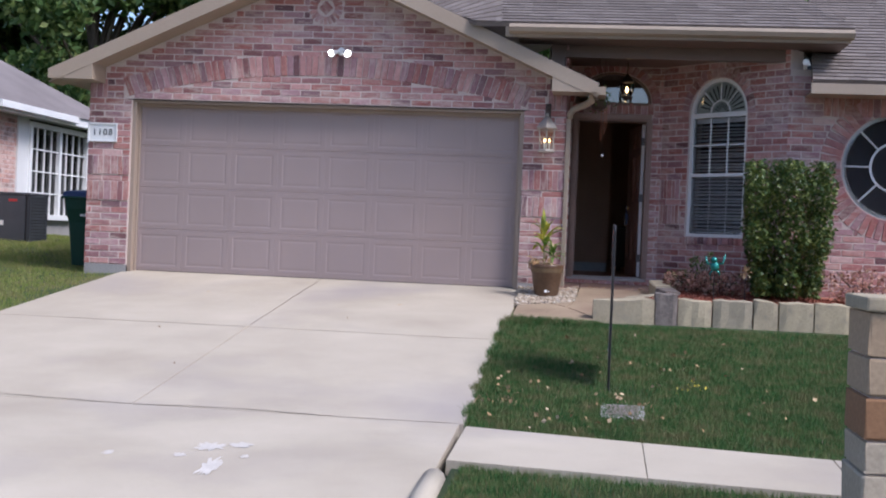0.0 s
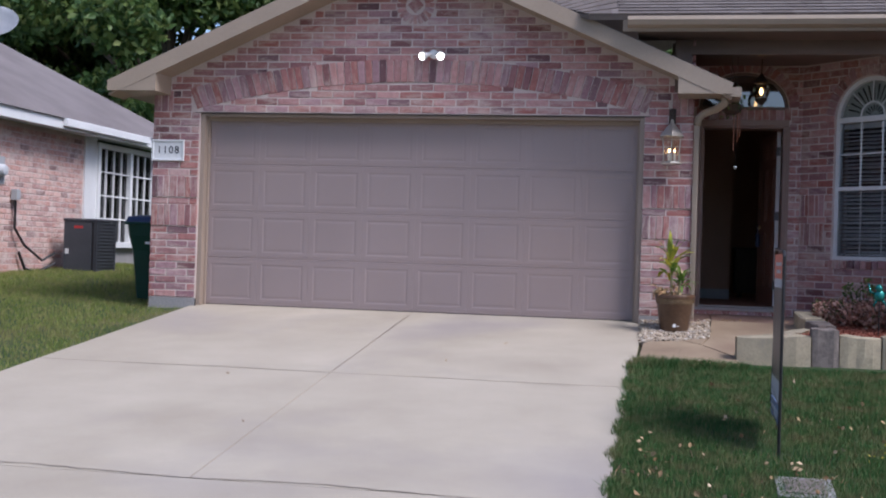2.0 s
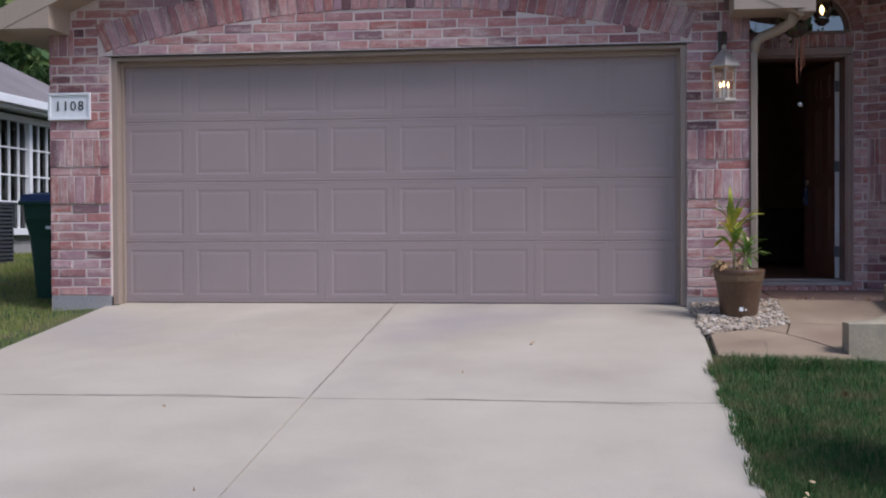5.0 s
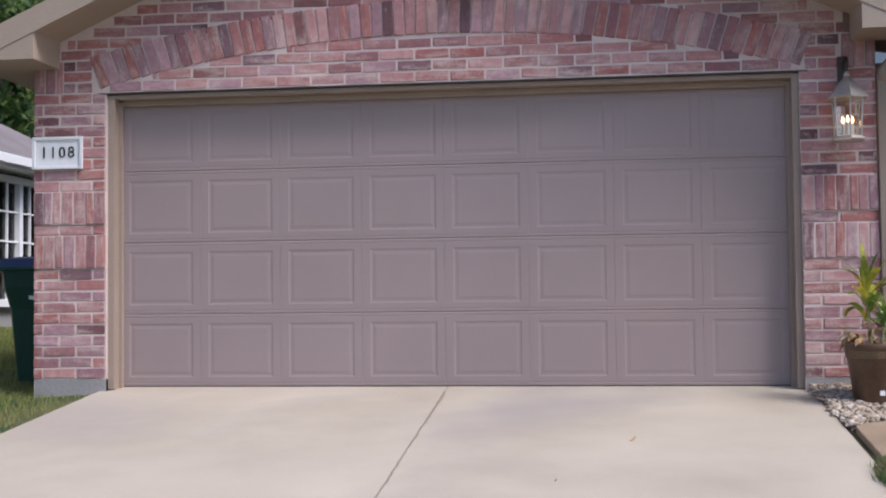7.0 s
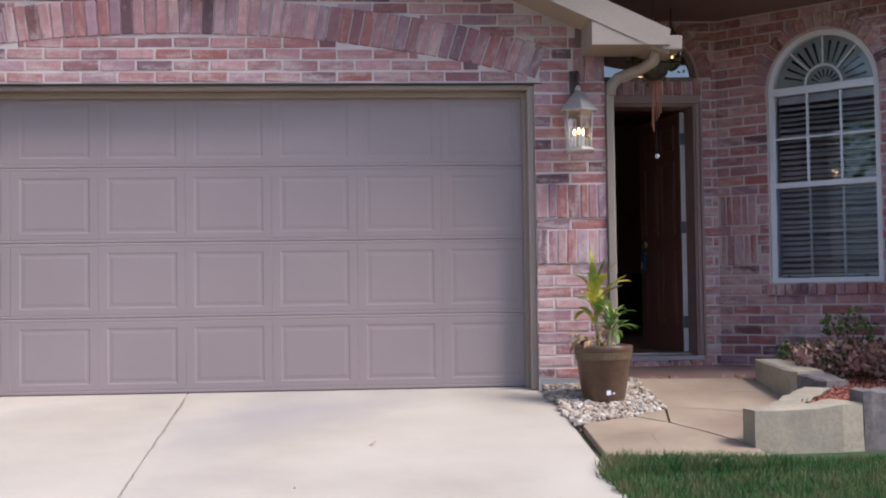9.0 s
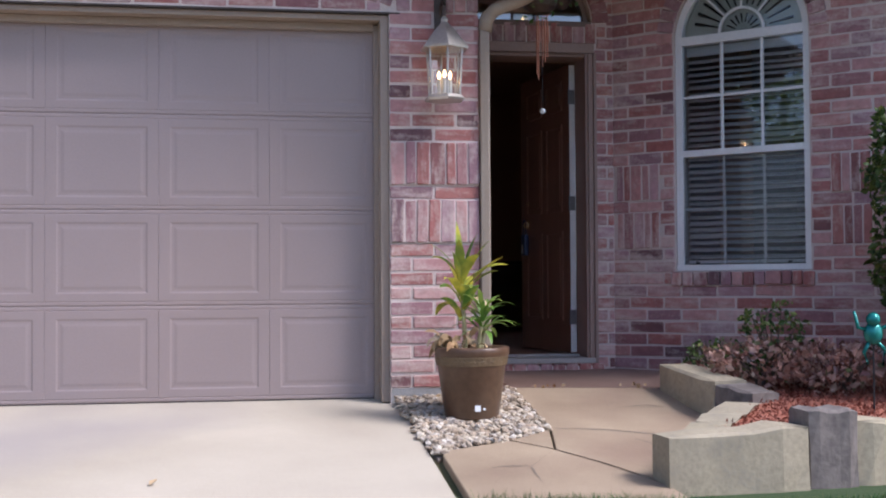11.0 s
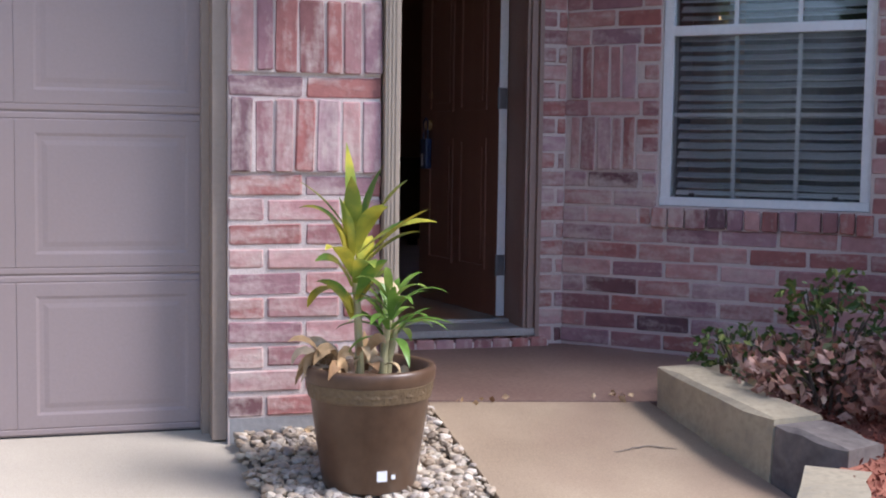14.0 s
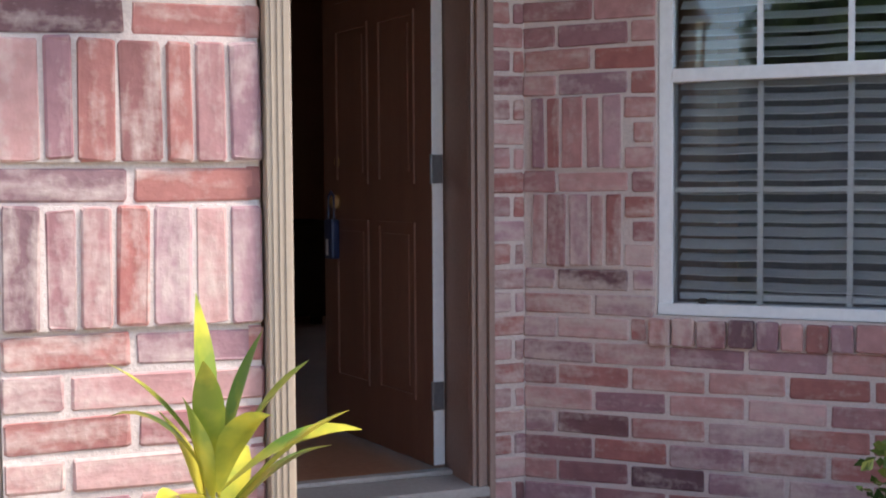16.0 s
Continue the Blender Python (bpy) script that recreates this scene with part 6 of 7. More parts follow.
# ---- yard sign ----
ys = thing("yard_sign", "narrow black-framed sale sign standing in the lawn", "yard sign", pose(6.08, 0, 0))
bm = bmesh.new()
tube(bm, [(0, -4.84, -0.68), (0, -4.84, 0.71), (0, -4.80, 0.745), (0, -4.10, 0.765), (0, -4.06, 0.73), (0, -4.06, -0.33), (0, -4.84, -0.42)], 0.011, 8)
tube(bm, [(0, -4.84, -0.28), (0, -4.06, -0.20)], 0.008, 6)
part("frame", bm, BLACK, ys)
for z0, z1, mt, lab in ((0.56, 0.73, SIGNRED, "faded red top strip"), (0.50, 0.558, SIGNWHITE, "white strip"), (-0.12, 0.498, SIGNGREY, "grey picture panel"), (-0.26, -0.122, SIGNWHITE, "white strip")):
    part("panel", boxes((-0.006, -4.825, z0, 0.006, -4.075, z1)), mt, ys, lab)
part("rider", boxes((-0.006, -4.825, -0.40, 0.006, -4.075, -0.275)), SIGNBLUE, ys, "blue rider strip")
for i, (y0, y1, z) in enumerate(((-4.7, -4.2, 0.66), (-4.65, -4.3, 0.61), (-4.75, -4.2, -0.33), (-4.7, -4.4, -0.365))):
    part("text_bar", boxes((-0.0085, y0, z - 0.012, -0.0065, y1, z + 0.012)), SIGNWHITE, ys)

meter = thing("water_meter_cover", "grey concrete water meter cover set in the lawn", "utility cover", pose(6.19, -5.5, -0.703, 7.4, 0, 0))
part("box", boxes((-0.17, -0.2, -0.05, 0.17, 0.2, 0.025), bevel=0.01), FOUNDATION, meter)
part("lid", boxes((-0.12, -0.14, 0.0255, 0.12, 0.14, 0.033), bevel=0.003), DARKBLOCK, meter)

# ---- stone mailbox pillar ----
pil = thing("mailbox_pillar", "square brown and buff stone mailbox pillar at the kerb", "stone pillar", pose(7.255, -9.0, -0.87))
part("core", boxes((0.02, 0.02, -0.1, 0.48, 0.48, 1.20)), MORTAR, pil)
rpi = random.Random(2)
z = 0.0
row = 0
while z < 1.17:
    h = min((0.19, 0.23, 0.16, 0.21)[row % 4], 1.2 - z)
    cut = (0.2, 0.31, 0.14, 0.26)[row % 4]
    for (a, b, c_, d_) in ((0, 0, cut, 0.5), (cut, 0, 0.5, 0.5)):
        bm = bmesh.new()
        box(bm, a + 0.005 + (0.0 if a else -0.006 * (row % 2)), b, z + 0.005, c_ - 0.005, d_, z + h - 0.005, bevel=0.012)
        for v in bm.verts:
            v.co += Vector((rpi.uniform(-0.004, 0.004), rpi.uniform(-0.004, 0.004), 0))
        part("stone", bm, ASHLAR, pil)
    z += h
    row += 1
part("cap", boxes((-0.02, -0.02, 1.2, 0.52, 0.52, 1.27), bevel=0.012), BLOCK, pil, "pale stone cap")

# ---- neighbour's house ----
NX, NG = -4.3, 0.15
nh = tagged(part("neighbour_wall", boxes((NX - 8, -2.6, -1.0, NX - 0.0055, 5.6, 2.42)), MORTAR), "neighbouring house side wall of pale pink tumbled brick", "brick wall", kind="structure")
lay_bricks(nh, pose(NX, -2.6, 0, 0, 0, 90), courses(0.32 - 6 * COURSE, 2.36, lambda u, v: u > -1, 0.0, 8.2), lambda b: 3.0 < b[0] < 8.2 and b[1] > 1.2, NBRICK)
tagged(part("neighbour_foundation", boxes((NX - 0.2, -2.6, -1.0, NX + 0.012, 5.6, -0.12))
            , FOUNDATION), "grey concrete base of the neighbouring house", "foundation", kind="structure")
nw = thing("window_3", "large white grid window with a grey curtain on the neighbouring house", "window", pose(NX, 0, 0), kind="structure")
part("corner_board", boxes((-0.3, 5.6, 0.1, 0.03, 5.72, 2.42), (-0.02, 5.72, 0.1, 0.02, 6.02, 2.42)), WHITE, nw)
part("window_frame", boxes((-0.04, 6.02, 0.70, 0.06, 6.12, 2.36), (-0.04, 8.5, 0.70, 0.06, 8.6, 2.36), (-0.04, 6.12, 2.27, 0.06, 8.5, 2.36), bevel=0.006), WHITE, nw)
part("window_sill", boxes((-0.04, 6.0, 0.60, 0.10, 8.62, 0.70), bevel=0.006), WHITE, nw)
part("mullion", boxes((-0.03, 7.26, 0.70, 0.05, 7.36, 2.27)), WHITE, nw)
for y in (6.40, 6.69, 6.98, 7.64, 7.93, 8.22):
    part("muntin", boxes((-0.012, y - 0.012, 0.70, 0.02, y + 0.012, 2.27)), WHITE, nw)
for z in (1.09, 1.48, 1.88):
    part("muntin", boxes((-0.012, 6.12, z - 0.012, 0.021, 7.26, z + 0.012)), WHITE, nw)
    part("muntin", boxes((-0.012, 7.36, z - 0.012, 0.021, 8.5, z + 0.012)), WHITE, nw)
single(part("pane", boxes((-0.02, 6.12, 0.70, -0.016, 8.5, 2.27)), GLASS, nw), 0, 1)
tagged(part("neighbour_wall", boxes((NX - 0.2, 5.72, -0.3, NX - 0.0, 9.5, 0.60), (NX - 0.2, 8.6, 0.6, NX, 9.5, 2.42)), FOUNDATION), "neighbouring house wall under the grid window", "wall", kind="structure")
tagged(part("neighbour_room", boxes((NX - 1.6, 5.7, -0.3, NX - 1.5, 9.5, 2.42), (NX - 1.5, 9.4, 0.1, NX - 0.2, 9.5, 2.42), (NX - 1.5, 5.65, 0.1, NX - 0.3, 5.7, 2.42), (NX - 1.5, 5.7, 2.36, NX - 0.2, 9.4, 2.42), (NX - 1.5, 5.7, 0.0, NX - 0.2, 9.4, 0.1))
            , SHADEDROOM), "room behind the neighbouring window, coloured dark for indoor shade", "wall", kind="structure")
cur = thing("curtain", "thin grey vertical blind strips behind the grid window", "curtain", pose(NX - 0.2, 0, 0))
for k in range(17):
    y = 6.16 + k * 0.14
    bm = bmesh.new()
    box(bm, -0.004, -0.022, 0.72, 0.004, 0.022, 2.26, m=pose(0, y, 0, rl.uniform(-1.2, 1.2), 0, 25))
    part("strip", bm, CURTAIN, cur)
EZ = 2.42
nr = thing("neighbour_eave", "white painted eave and gutter of the neighbouring house", "trim", kind="structure")
part("soffit", boxes((NX - 0.1, -3.0, EZ, NX + 0.33, 9.8, EZ + 0.02)), WHITE, nr)
part("fascia", boxes((NX + 0.33, -3.0, EZ - 0.02, NX + 0.36, 9.8, EZ + 0.14)), WHITE, nr)
part("gutter", boxes((NX + 0.36, 4.2, EZ + 0.02, NX + 0.44, 7.2, EZ + 0.14), bevel=0.01), WHITE, nr)
RT = NX - 3.6
bm = bmesh.new()
v = [bm.verts.new(p) for p in ((NX + 0.4, -3.1, EZ + 0.14), (NX + 0.4, 9.9, EZ + 0.14), (RT, 7.2, 4.75), (RT, 0.6, 4.75), (RT - 4.2, 9.9, EZ + 0.14), (RT - 4.2, -3.1, EZ + 0.14))]
for q in ((0, 1, 2, 3), (1, 4, 2), (3, 2, 4, 5), (0, 3, 5)):
    bm.faces.new([v[i] for i in q])
bmesh.ops.recalc_face_normals(bm, faces=bm.faces)
tagged(part("neighbour_roof", bm, NSHINGLE), "grey-brown shingle hip roof of the neighbouring house", "roof", kind="structure")

roof_z = lambda x: EZ + 0.14 + (NX + 0.4 - x) * (4.75 - EZ - 0.14) / (NX + 0.4 - RT)


def dish(name, label, x, y, tall, radius, material, tilt, yaw):
    e = thing(name, label, "satellite dish", pose(x, y, roof_z(x)), "satellite dishes")
    bm = bmesh.new()
    tube(bm, [(0, 0, -0.02), (0, 0, tall * 0.5), (0.06, -0.02, tall * 0.75), (0.06, -0.02, tall)], 0.025, 8)
    box(bm, -0.12, -0.08, -0.02, 0.12, 0.08, 0.015)
    part("mast", bm, BLACK if material is DISHDARK else BOXGREY, e)
    m = pose(0.06, -0.04, tall, 90 - tilt, 0, yaw)
    bm = bmesh.new()
    rings = []
    for i in range(6):
        t = i / 5
        rings.append([bm.verts.new(m @ Vector((radius * 1.1 * t * math.cos(a), radius * t * math.sin(a), 0.14 * t * t))) for a in np.linspace(0, 2 * math.pi, 29)[:-1]])
    for a, b in zip(rings[1:], rings[2:]):
        for i in range(28):
            bm.faces.new((a[i], a[(i + 1) % 28], b[(i + 1) % 28], b[i]))
    bm.faces.new(rings[1])
    r = bmesh.ops.solidify(bm, geom=bm.faces, thickness=0.012)
    reflector = part("reflector", bm, material, e, smooth=True)
    bm = bmesh.new()
    tube(bm, [m @ Vector((0, -radius, 0.12)), m @ Vector((0, -radius * 0.7, 0.42)), m @ Vector((0, -0.1, 0.52))], 0.015, 6)
    box(bm, -0.07, -0.03, 0.48, 0.07, 0.05, 0.56, m=m)
    part("feed_arm", bm, BLACK, e, "dark feed arm with receiver")
    return e


dish("satellite_dish", "large pale grey satellite dish on the neighbouring roof", -4.6, 3.15, 0.78, 0.38, DISHGREY, 44, 15)
dish("satellite_dish", "smaller dark grey satellite dish on the neighbouring roof", -4.9, 2.6, 0.4, 0.32, DISHDARK, 34, 40)

# utility boxes on that wall
em = thing("electric_meter", "grey electric meter box and conduit on the brick wall", "electric meter", pose(NX + 0.02, 2.75, 0))
part("box", boxes((0, -0.16, 1.46, 0.16, 0.16, 1.86), bevel=0.01), BOXGREY, em)
bm = bmesh.new()
lathe(bm, [(0.085, 0.0), (0.09, 0.05), (0.07, 0.1), (0.02, 0.11)], 18, pose(0.16, 0.02, 1.66, 0, 90, 0))
part("dial", bm, DISHGREY, em, "round glass meter dial")
bm = bmesh.new()
tube(bm, [(0.07, 0.0, 1.46), (0.07, 0.0, 0.0)], 0.04, 10)
part("conduit", bm, BOXGREY, em)
for yy, z0, z1, w, nm, lab in ((2.25, 1.50, 1.72, 0.12, "junction_box", "small beige junction box on the brick wall"), (2.58, 1.18, 1.44, 0.14, "telephone_box", "small pale grey telephone box on the brick wall"), (3.41, 1.26, 1.42, 0.1, "disconnect_box", "small grey disconnect box on the brick wall")):
    e = thing(nm, lab, "utility box", pose(NX + 0.02, yy, 0))
    part("box", boxes((0, -w / 2, z0, 0.1, w / 2, z1), bevel=0.008), BOXGREY if nm != "junction_box" else BLOCK, e)
    bm = bmesh.new()
    if nm == "disconnect_box":
        tube(bm, [(0.05, 0, z0), (0.05, 0.0, 0.85), (0.1, 0.2, 0.6), (0.2, 0.55, 0.38), (0.3, 0.75, 0.5)], 0.02, 8)
        tube(bm, [(0.04, 0.15, 0.5), (0.06, 0.3, 0.25), (0.15, 0.5, 0.2), (0.3, 0.75, 0.34)], 0.022, 8)
        part("cable", bm, BLACK, e, "black flexible cable")
    else:
        tube(bm, [(0.03, 0, z0), (0.03, 0, 0.15)], 0.012, 6)
        part("cable", bm, COPPER if nm == "telephone_box" else BLACK, e)

ac = thing("air_conditioner", "dark grey outdoor air conditioner beside the neighbouring house", "air conditioner", pose(-4.0, 4.45, 0.13))
part("pad", boxes((-0.05, -0.05, -0.08, 0.62, 0.72, 0.0)), FOUNDATION, ac)
part("cabinet", boxes((0.02, 0.02, 0.0, 0.52, 0.64, 0.86)), BLACK, ac)
part("front_panel", boxes((0.0, 0.0, 0.0, 0.46, 0.02, 0.89), bevel=0.008), ACGREY, ac)
for i in range(16):
    bm = bmesh.new()
    box(bm, 0.52, 0.0, 0.05 + i * 0.052, 0.555, 0.66, 0.082 + i * 0.052, bevel=0.004)
    part("louvre", bm, ACGREY, ac)
for y in (0.0, 0.63):
    part("corner_post", boxes((0.5, y, 0, 0.55, y + 0.03, 0.89)), ACGREY, ac)
part("top", boxes((-0.01, -0.01, 0.87, 0.57, 0.67, 0.91), bevel=0.01), ACGREY, ac)
part("badge", boxes((0.17, -0.004, 0.76, 0.32, -0.001, 0.80)), RED, ac, "small red badge")
part("label", boxes((0.03, -0.004, 0.36, 0.09, -0.001, 0.44)), WHITE, ac, "white paper label")


def wheelie(name, label, m, body_mat, lid_mat, group):
    e = thing(name, label, "wheeled bin", m, group)
    bm = bmesh.new()
    levels = [(0.21, 0.22, 0.04), (0.25, 0.28, 0.62), (0.285, 0.33, 0.80), (0.30, 0.35, 0.96)]
    rings = []
    for a, b, z in levels:
        rings.append([bm.verts.new((x * a, y * b, z)) for x, y in ((-0.9, -1), (0.9, -1), (1, -0.9), (1, 0.9), (0.9, 1), (-0.9, 1), (-1, 0.9), (-1, -0.9))])
    for p, q in zip(rings, rings[1:]):
        for i in range(8):
            bm.faces.new((p[i], p[(i + 1) % 8], q[(i + 1) % 8], q[i]))
    bm.faces.new(rings[0][::-1])
    bm.faces.new(rings[-1])
    part("body", bm, body_mat, e)
    part("rim", boxes((-0.315, -0.365, 0.93, 0.315, 0.365, 0.965), bevel=0.01), body_mat, e)
    bm = bmesh.new()
    prism(bm, [(-0.35, 0.966), (0.37, 0.966), (0.33, 1.01), (0.05, 1.06), (-0.28, 1.03)], -0.31, 0.31, Matrix.Rotation(radians(90), 4, "Z"))
    bmesh.ops.recalc_face_normals(bm, faces=bm.faces)
    part("lid", bm, lid_mat, e)
    for s in (-0.27, 0.22):
        bm = bmesh.new()
        lathe(bm, [(0.1, 0.0), (0.11, 0.01), (0.11, 0.04), (0.1, 0.05)], 16, pose(s, 0.24, 0.11, 0, 90, 0))
        part("wheel", bm, BLACK, e)
    bm = bmesh.new()
    tube(bm, [(-0.25, 0.36, 0.93), (-0.25, 0.42, 0.95), (0.25, 0.42, 0.95), (0.25, 0.36, 0.93)], 0.015, 8)
    part("handle", bm, body_mat, e)
    part("label", boxes((-0.06, -0.325, 0.70, 0.06, -0.318, 0.73)), WHITE, e, "small white sticker")
    return e


wheelie("wheeled_bin", "dark green wheeled bin with a navy lid beside the garage", pose(-0.89, 1.05, -0.03), DARKGREENBIN, NAVY, "wheeled bins")
wheelie("wheeled_bin", "green wheeled bin with a black lid by the neighbouring wall", pose(-3.78, -0.52, 0.02, 0, 0, 25), GREENBIN, BLACK, "wheeled bins")
wheelie("wheeled_bin", "blue wheeled recycling bin by the neighbouring wall", pose(-3.92, 0.2, 0.05, 0, 0, 25), BLUEBIN, BLUEBIN, "wheeled bins")
stool = thing("wooden_rack", "small pale wooden step rack leaning by the brick wall", "wooden rack", pose(-3.93, 0.98, 0.09, 0, 0, 60) @ Matrix.Scale(1.35, 4))
for s in (-0.16, 0.16):
    bm = bmesh.new()
    box(bm, s - 0.02, -0.02, 0, s + 0.02, 0.02, 0.52, m=pose(0, 0, 0, -14, 0, 0))
    part("rail", bm, PINE, stool)
for i in range(3):
    part("step", boxes((-0.16, -0.05 + 0.04 * i, 0.1 + 0.15 * i, 0.16, 0.10 + 0.03 * i, 0.125 + 0.15 * i)), PINE, stool)
bm = bmesh.new()
tube(bm, [(-4.0, 1.5, 0.12), (-4.25, 1.32, 0.72)], 0.02, 8)
tagged(part("plastic_pipe", bm, WHITE), "white plastic pipe leaning on the brick wall", "pipe")
lights = thing("string_lights", "tangled dark icicle string lights under the neighbouring eave", "string lights", kind="stuff")
rs = np.random.default_rng(12)
pts = np.stack([np.full(420, NX + 0.30) + rs.normal(0, 0.02, 420), rs.uniform(-2.6, 2.0, 420), EZ - np.abs(rs.normal(0, 0.09, 420)) - 0.02], 1)
leaves("bulbs", pts, 0.028, BLACK, lights, rng=rs)

# ---- trees ----
def tree(label, x, y, z, height, spread, count, size, material, seed, trunk=0.25, low=0.3, category="tree"):
    e = thing("tree", label, category, pose(x, y, z), "trees")
    r = random.Random(seed)
    rng = np.random.default_rng(seed)
    bm = bmesh.new()
    fork = height * low
    tube(bm, [(0, 0, -0.3), (r.uniform(-0.1, 0.1), r.uniform(-0.1, 0.1), fork * 0.5), (r.uniform(-0.2, 0.2), r.uniform(-0.2, 0.2), fork), (0, 0, height * 0.8)], trunk, 10, trunk * 0.25)
    clumps = []
    for i in range(26):
        a = r.uniform(0, 6.283)
        q = r.uniform(0.25, 1.0)
        zz = fork + (height - fork) * r.random() ** 0.8
        wide = spread * math.sin(math.pi * min(0.97, 0.22 + 0.75 * (zz - fork) / (height - fork))) ** 0.7
        tip = Vector((wide * q * math.cos(a), wide * q * math.sin(a), zz))
        start = Vector((0, 0, fork * 0.8 + (zz - fork) * 0.45))
        tube(bm, [start, start.lerp(tip, 0.5) + Vector((0, 0, 0.15 * spread * 0.3)), tip], trunk * 0.35, 6, trunk * 0.06)
        clumps.append((tip, spread * r.uniform(0.22, 0.42)))
    part("trunk", bm, BARK, e)
    pts = []
    for c, rad in clumps:
        k = count // len(clumps)
        p = rng.normal(size=(k, 3))
        p /= np.linalg.norm(p, axis=1)[:, None]
        p *= (rng.uniform(0.15, 1.0, (k, 1)) ** 0.5) * rad * (1, 1, 0.75)
        p += rng.normal(size=(k, 3)) * 0.06 * rad
        pts.append(p + np.array(c))
    leaves("crown", np.concatenate(pts), size, material, e, 0.4, rng)
    return e


for i, (x, y, h, s) in enumerate(((-10.5, 20, 11.5, 4.6), (-5.5, 23, 12.5, 5.0), (-0.5, 24, 12, 5.0), (-15.5, 27, 9.5, 4.2), (4.5, 28, 12, 5), (12, 30, 11, 5), (-8, 17.5, 9.5, 4.2), (-2.5, 18, 9.5, 4.2), (3, 19, 8.5, 4), (-13, 19, 8, 3.6))):
    tree("tall dense dark green oak behind the houses", x, y, 0.3, h, s, 30000, 0.15, LEAF, 50 + i, 0.3, 0.16)
tree("young pale green tree in the neighbouring front yard", -3.55, -3.0, -0.4, 4.9, 1.6, 6500, 0.075, YLEAF, 71, 0.09, 0.5)
for i, (x, y, h, s) in enumerate(((-14, -31, 9, 5), (-6, -36, 7, 4.5), (-34, -33, 10, 5.5), (20, -30, 8.5, 5), (31, -28, 10, 5.5), (-25, -30, 10, 5.5))):
    tree("leafy green street tree across the road", x, y, -0.9, h, s, 9000, 0.34, LEAF, 80 + i, 0.28, 0.14)

# ---- grass, fallen leaves ----
def grass(name, label, x0, x1, y0, y1, count, keep, zfn, seed, hi=0.05, material=GRASS):
    rng = np.random.default_rng(seed)
    x, y = rng.uniform(x0, x1, count), rng.uniform(y0, y1, count)
    ok = keep(x, y)
    patch = np.sin(x * 2.1 + 1) * np.sin(y * 1.7) + 0.5 * np.sin(x * 5 + y * 4)
    ok &= rng.uniform(-1.9, 1.0, count) < patch + 0.55
    x, y = x[ok], y[ok]
    k = len(x)
    z = zfn(x, y)
    a = rng.uniform(0, 6.283, k)
    h = rng.uniform(0.4, 1.0, k) * hi
    lean = rng.normal(0, 0.7, (k, 2)) * h[:, None]
    w = rng.uniform(0.0025, 0.005, k)
    base = np.stack([x, y, z - 0.03], 1)
    s = np.stack([np.cos(a) * w, np.sin(a) * w, 0 * w], 1)
    tip = base + np.stack([lean[:, 0], lean[:, 1], h + 0.03], 1)
    v = np.stack([base - s, base + s, tip], 1).reshape(-1, 3)
    f = (np.arange(k)[:, None] * 3 + [[0, 1, 2]])
    ob = from_arrays(name, v.tolist(), f.tolist(), material)
    return tagged(ob, label, "grass", kind="stuff")


edge = lambda y: 5.0 + 0.035 * np.sin(y * 9) + 0.02 * np.sin(y * 23 + 1) + 0.018 * np.sin(y * 997) + np.clip(-y - 2, 0, 4) * 0.02
grass("grass", "short green lawn grass beside the drive", 4.9, 9.6, -6.9, -1.9, 240000, lambda x, y: (x > edge(y)) & ((y < -2.08) | (x < 5.0)) & (y > -6.24 - 0.15 * np.clip(x - 5.06, 0, 4)), lambda x, y: right_z(y), 1, 0.024)
grass("grass", "short green grass strip beside the kerb", 5.15, 9.0, -8.9, -7.4, 38000, lambda x, y: (x > 5.16) & (y < -7.4 - 0.12 * np.clip(x - 5.06, 0, 4)), lambda x, y: right_z(y), 2, 0.026)
# left lawn: its sunlight is partly in the brighter blade colour
grass("grass", "short green lawn grass between the houses", -6.5, -0.05, -6.2, 7.0, 170000, lambda x, y: ((x < -0.07 + 0.05 * y + 0.03 * np.sin(y * 8)) & (y < 0)) | ((x < -0.58) & (x > NX)), lambda x, y: left_z(x, y), 3, 0.022, SUNLITDRYGRASS)

grass("grass_tufts", "longer green grass tufts along the flagstone edge", 5.02, 6.0, -2.3, -2.0, 5200, lambda x, y: y < -1.97 - 0.15 * (x - 5.02), lambda x, y: right_z(y), 6, 0.06)
grass("grass_tufts", "longer ragged grass along the drive edge", 4.97, 5.14, -6.1, -2.1, 5200, lambda x, y: x > edge(y) - 0.05, lambda x, y: right_z(y), 7, 0.045)

rf = np.random.default_rng(77)
groups = [(5.6, -2.25, 0.03, 5), (6.3, -3.0, 0.5, 7), (5.12, -5.55, 0.16, 26), (5.25, -5.0, 0.2, 10), (6.0, -5.95, 0.3, 26), (6.2, -5.3, 0.15, 14), (6.9, -4.4, 0.8, 10), (6.6, -4.2, 0.1, 5), (8.0, -5.6, 0.7, 14), (5.6, -5.2, 0.5, 14), (5.9, -4.0, 0.6, 12)]
lv = []
for x, y, s, k in groups:
    px, py = rf.normal(x, s, k), rf.normal(y, s * 0.6, k)
    lv.append(np.stack([px, py, right_z(py) + 0.035], 1))
lv = np.concatenate(lv)
lv = lv[(lv[:, 0] > 5.03) & (lv[:, 1] > -6.25)]
tagged(leaves("fallen_leaves", lv, 0.03, DRYLEAF, rng=rf, long=1.3), "dry tan fallen leaves scattered on the lawn", "fallen leaves", kind="stuff")
lv = np.stack([rf.uniform(0.2, 4.8, 5), rf.uniform(-5.6, -0.3, 5), np.zeros(5)], 1)
lv[:, 2] = drive_z(lv[:, 1]) + 0.008
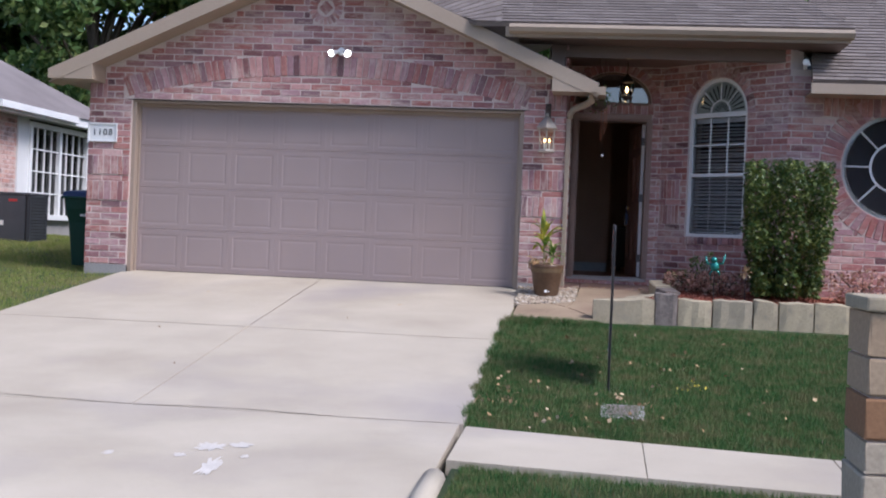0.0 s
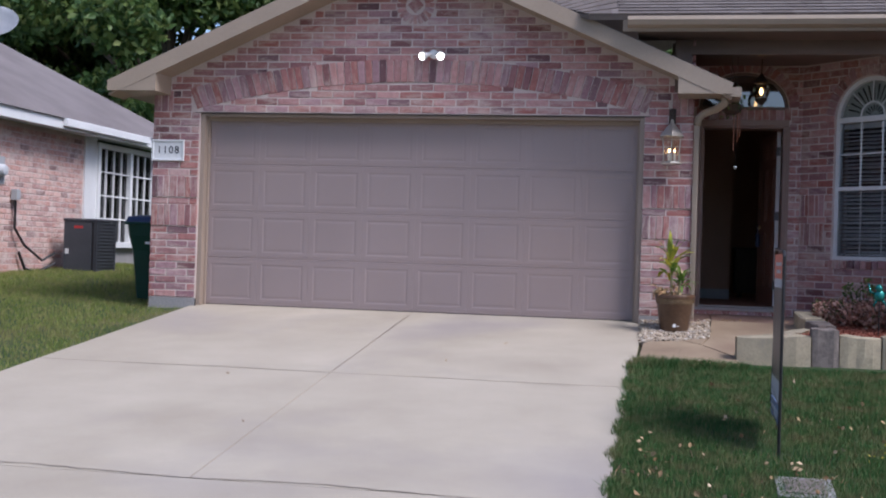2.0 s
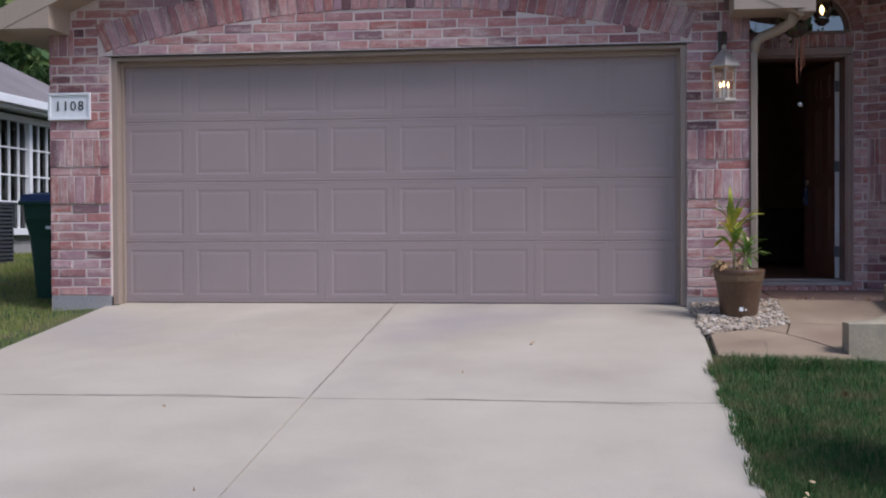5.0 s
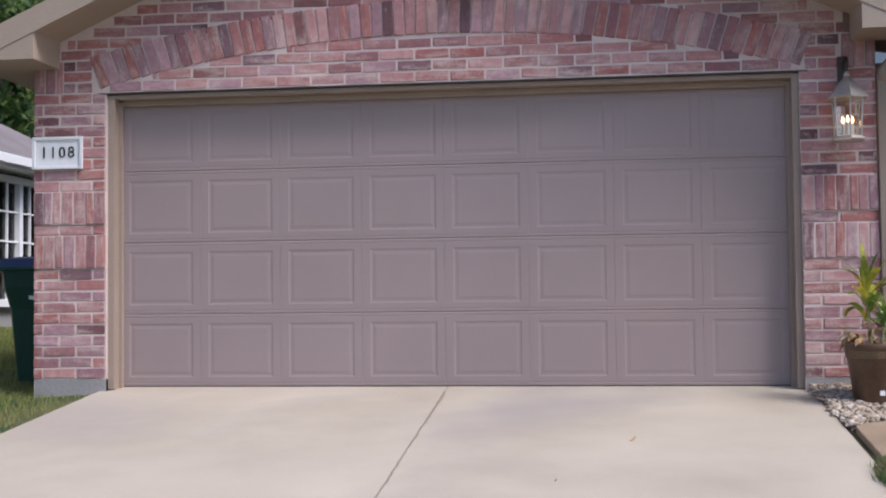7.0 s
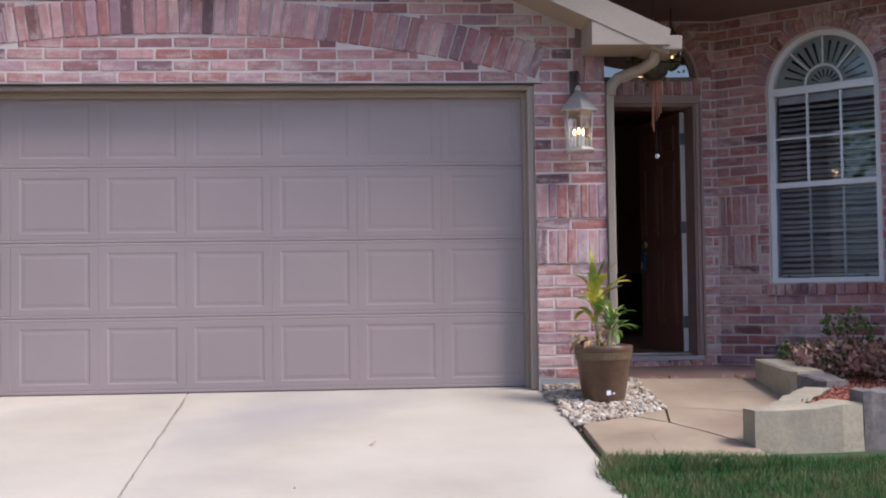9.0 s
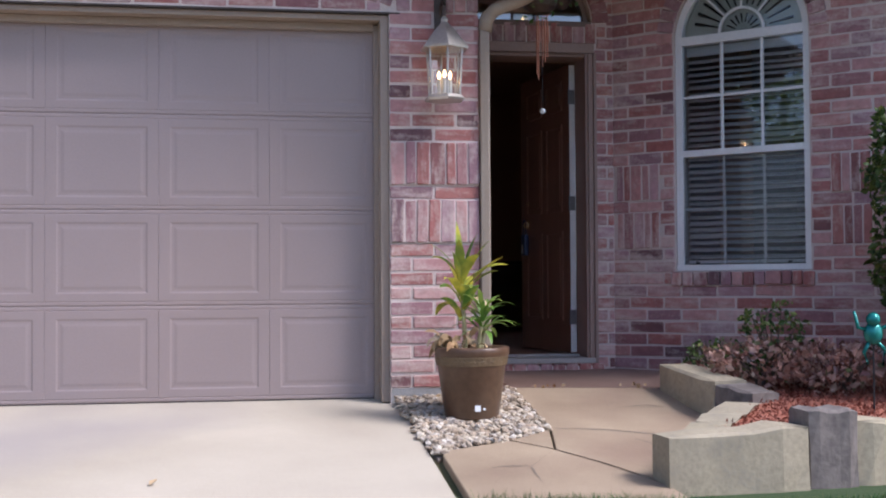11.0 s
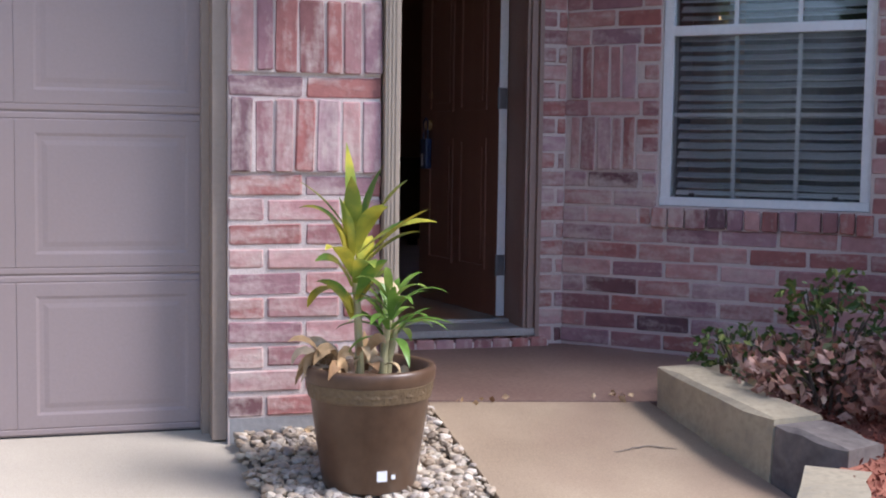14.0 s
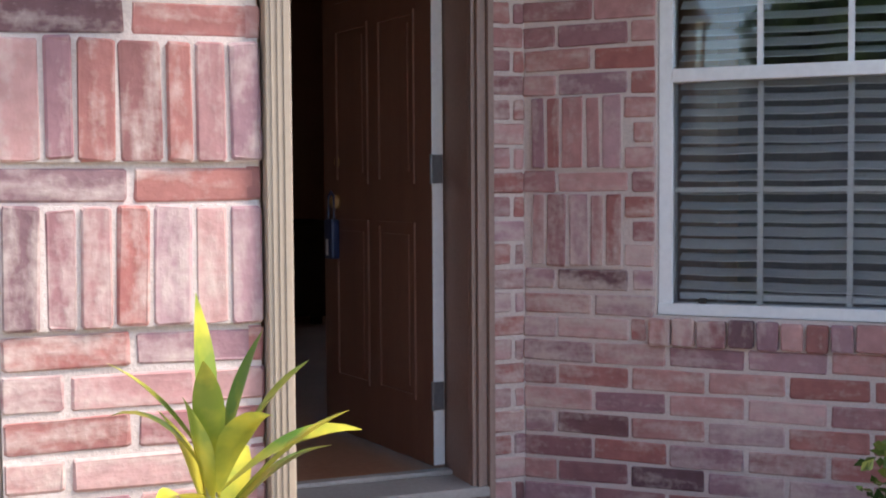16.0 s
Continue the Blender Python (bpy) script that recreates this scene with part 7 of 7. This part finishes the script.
tagged(leaves("fallen_leaves", lv, 0.028, DRYLEAF, rng=rf, long=1.6), "few dry leaves lying on the driveway", "fallen leaves", kind="stuff")

lv = np.concatenate([rf.normal((6.47, 0.2, 0), (0.04, 0.03, 0), (9, 3)), rf.normal((5.98, 0.2, 0), (0.07, 0.04, 0), (6, 3)), rf.normal((5.3, 0.0, 0), (0.1, 0.05, 0), (5, 3))])
lv[:, 2] = right_z(lv[:, 1]) + 0.014
tagged(leaves("fallen_leaves", lv, 0.022, DRYLEAF, rng=rf, long=1.4), "small dry leaves caught on the porch slab", "fallen leaves", kind="stuff")

# white paint spilt on the drive apron
rsp = random.Random(3)
splash = thing("paint_splash", "old white paint splashes on the concrete apron", "paint stain", kind="stuff")
az = lambda y: float(np.interp(y, (-9.0, -7.5, -6.1), (-0.985, -0.825, -0.7625))) + 0.004
for cx, cy, rx, ry in ((3.17, -7.3, 0.11, 0.14), (3.33, -7.2, 0.09, 0.08), (3.3, -7.75, 0.06, 0.22), (3.05, -7.55, 0.05, 0.05), (2.6, -7.6, 0.04, 0.06), (3.45, -7.5, 0.03, 0.05), (1.7, -7.4, 0.1, 0.02)):
    cx, cy = cx + 0.36, cy - 0.06
    bm = bmesh.new()
    ring = []
    for i in range(28):
        a = 2 * math.pi * i / 28
        k = rsp.uniform(0.45, 1.15)
        x, y = cx + rx * k * math.cos(a), cy + ry * k * math.sin(a)
        ring.append(bm.verts.new((x, y, az(y))))
    c = bm.verts.new((cx, cy, az(cy)))
    for i in range(28):
        bm.faces.new((c, ring[i], ring[(i + 1) % 28]))
    part("splash", bm, SPILT, splash)

YELLOW = varied("yellow_petal", [(0, (0.6, 0.5, 0.05)), (1, (0.75, 0.62, 0.1))], 0.6, bump=0)
ry = np.random.default_rng(5)
py = ry.normal(-4.9, 0.07, 14)
tagged(leaves("lawn_flowers", np.stack([ry.normal(6.78, 0.09, 14), py, right_z(py) + ry.uniform(0.03, 0.1, 14)], 1), 0.022, YELLOW, rng=ry, long=1.0), "tiny yellow wild flowers growing in the lawn", "flowers", kind="stuff")
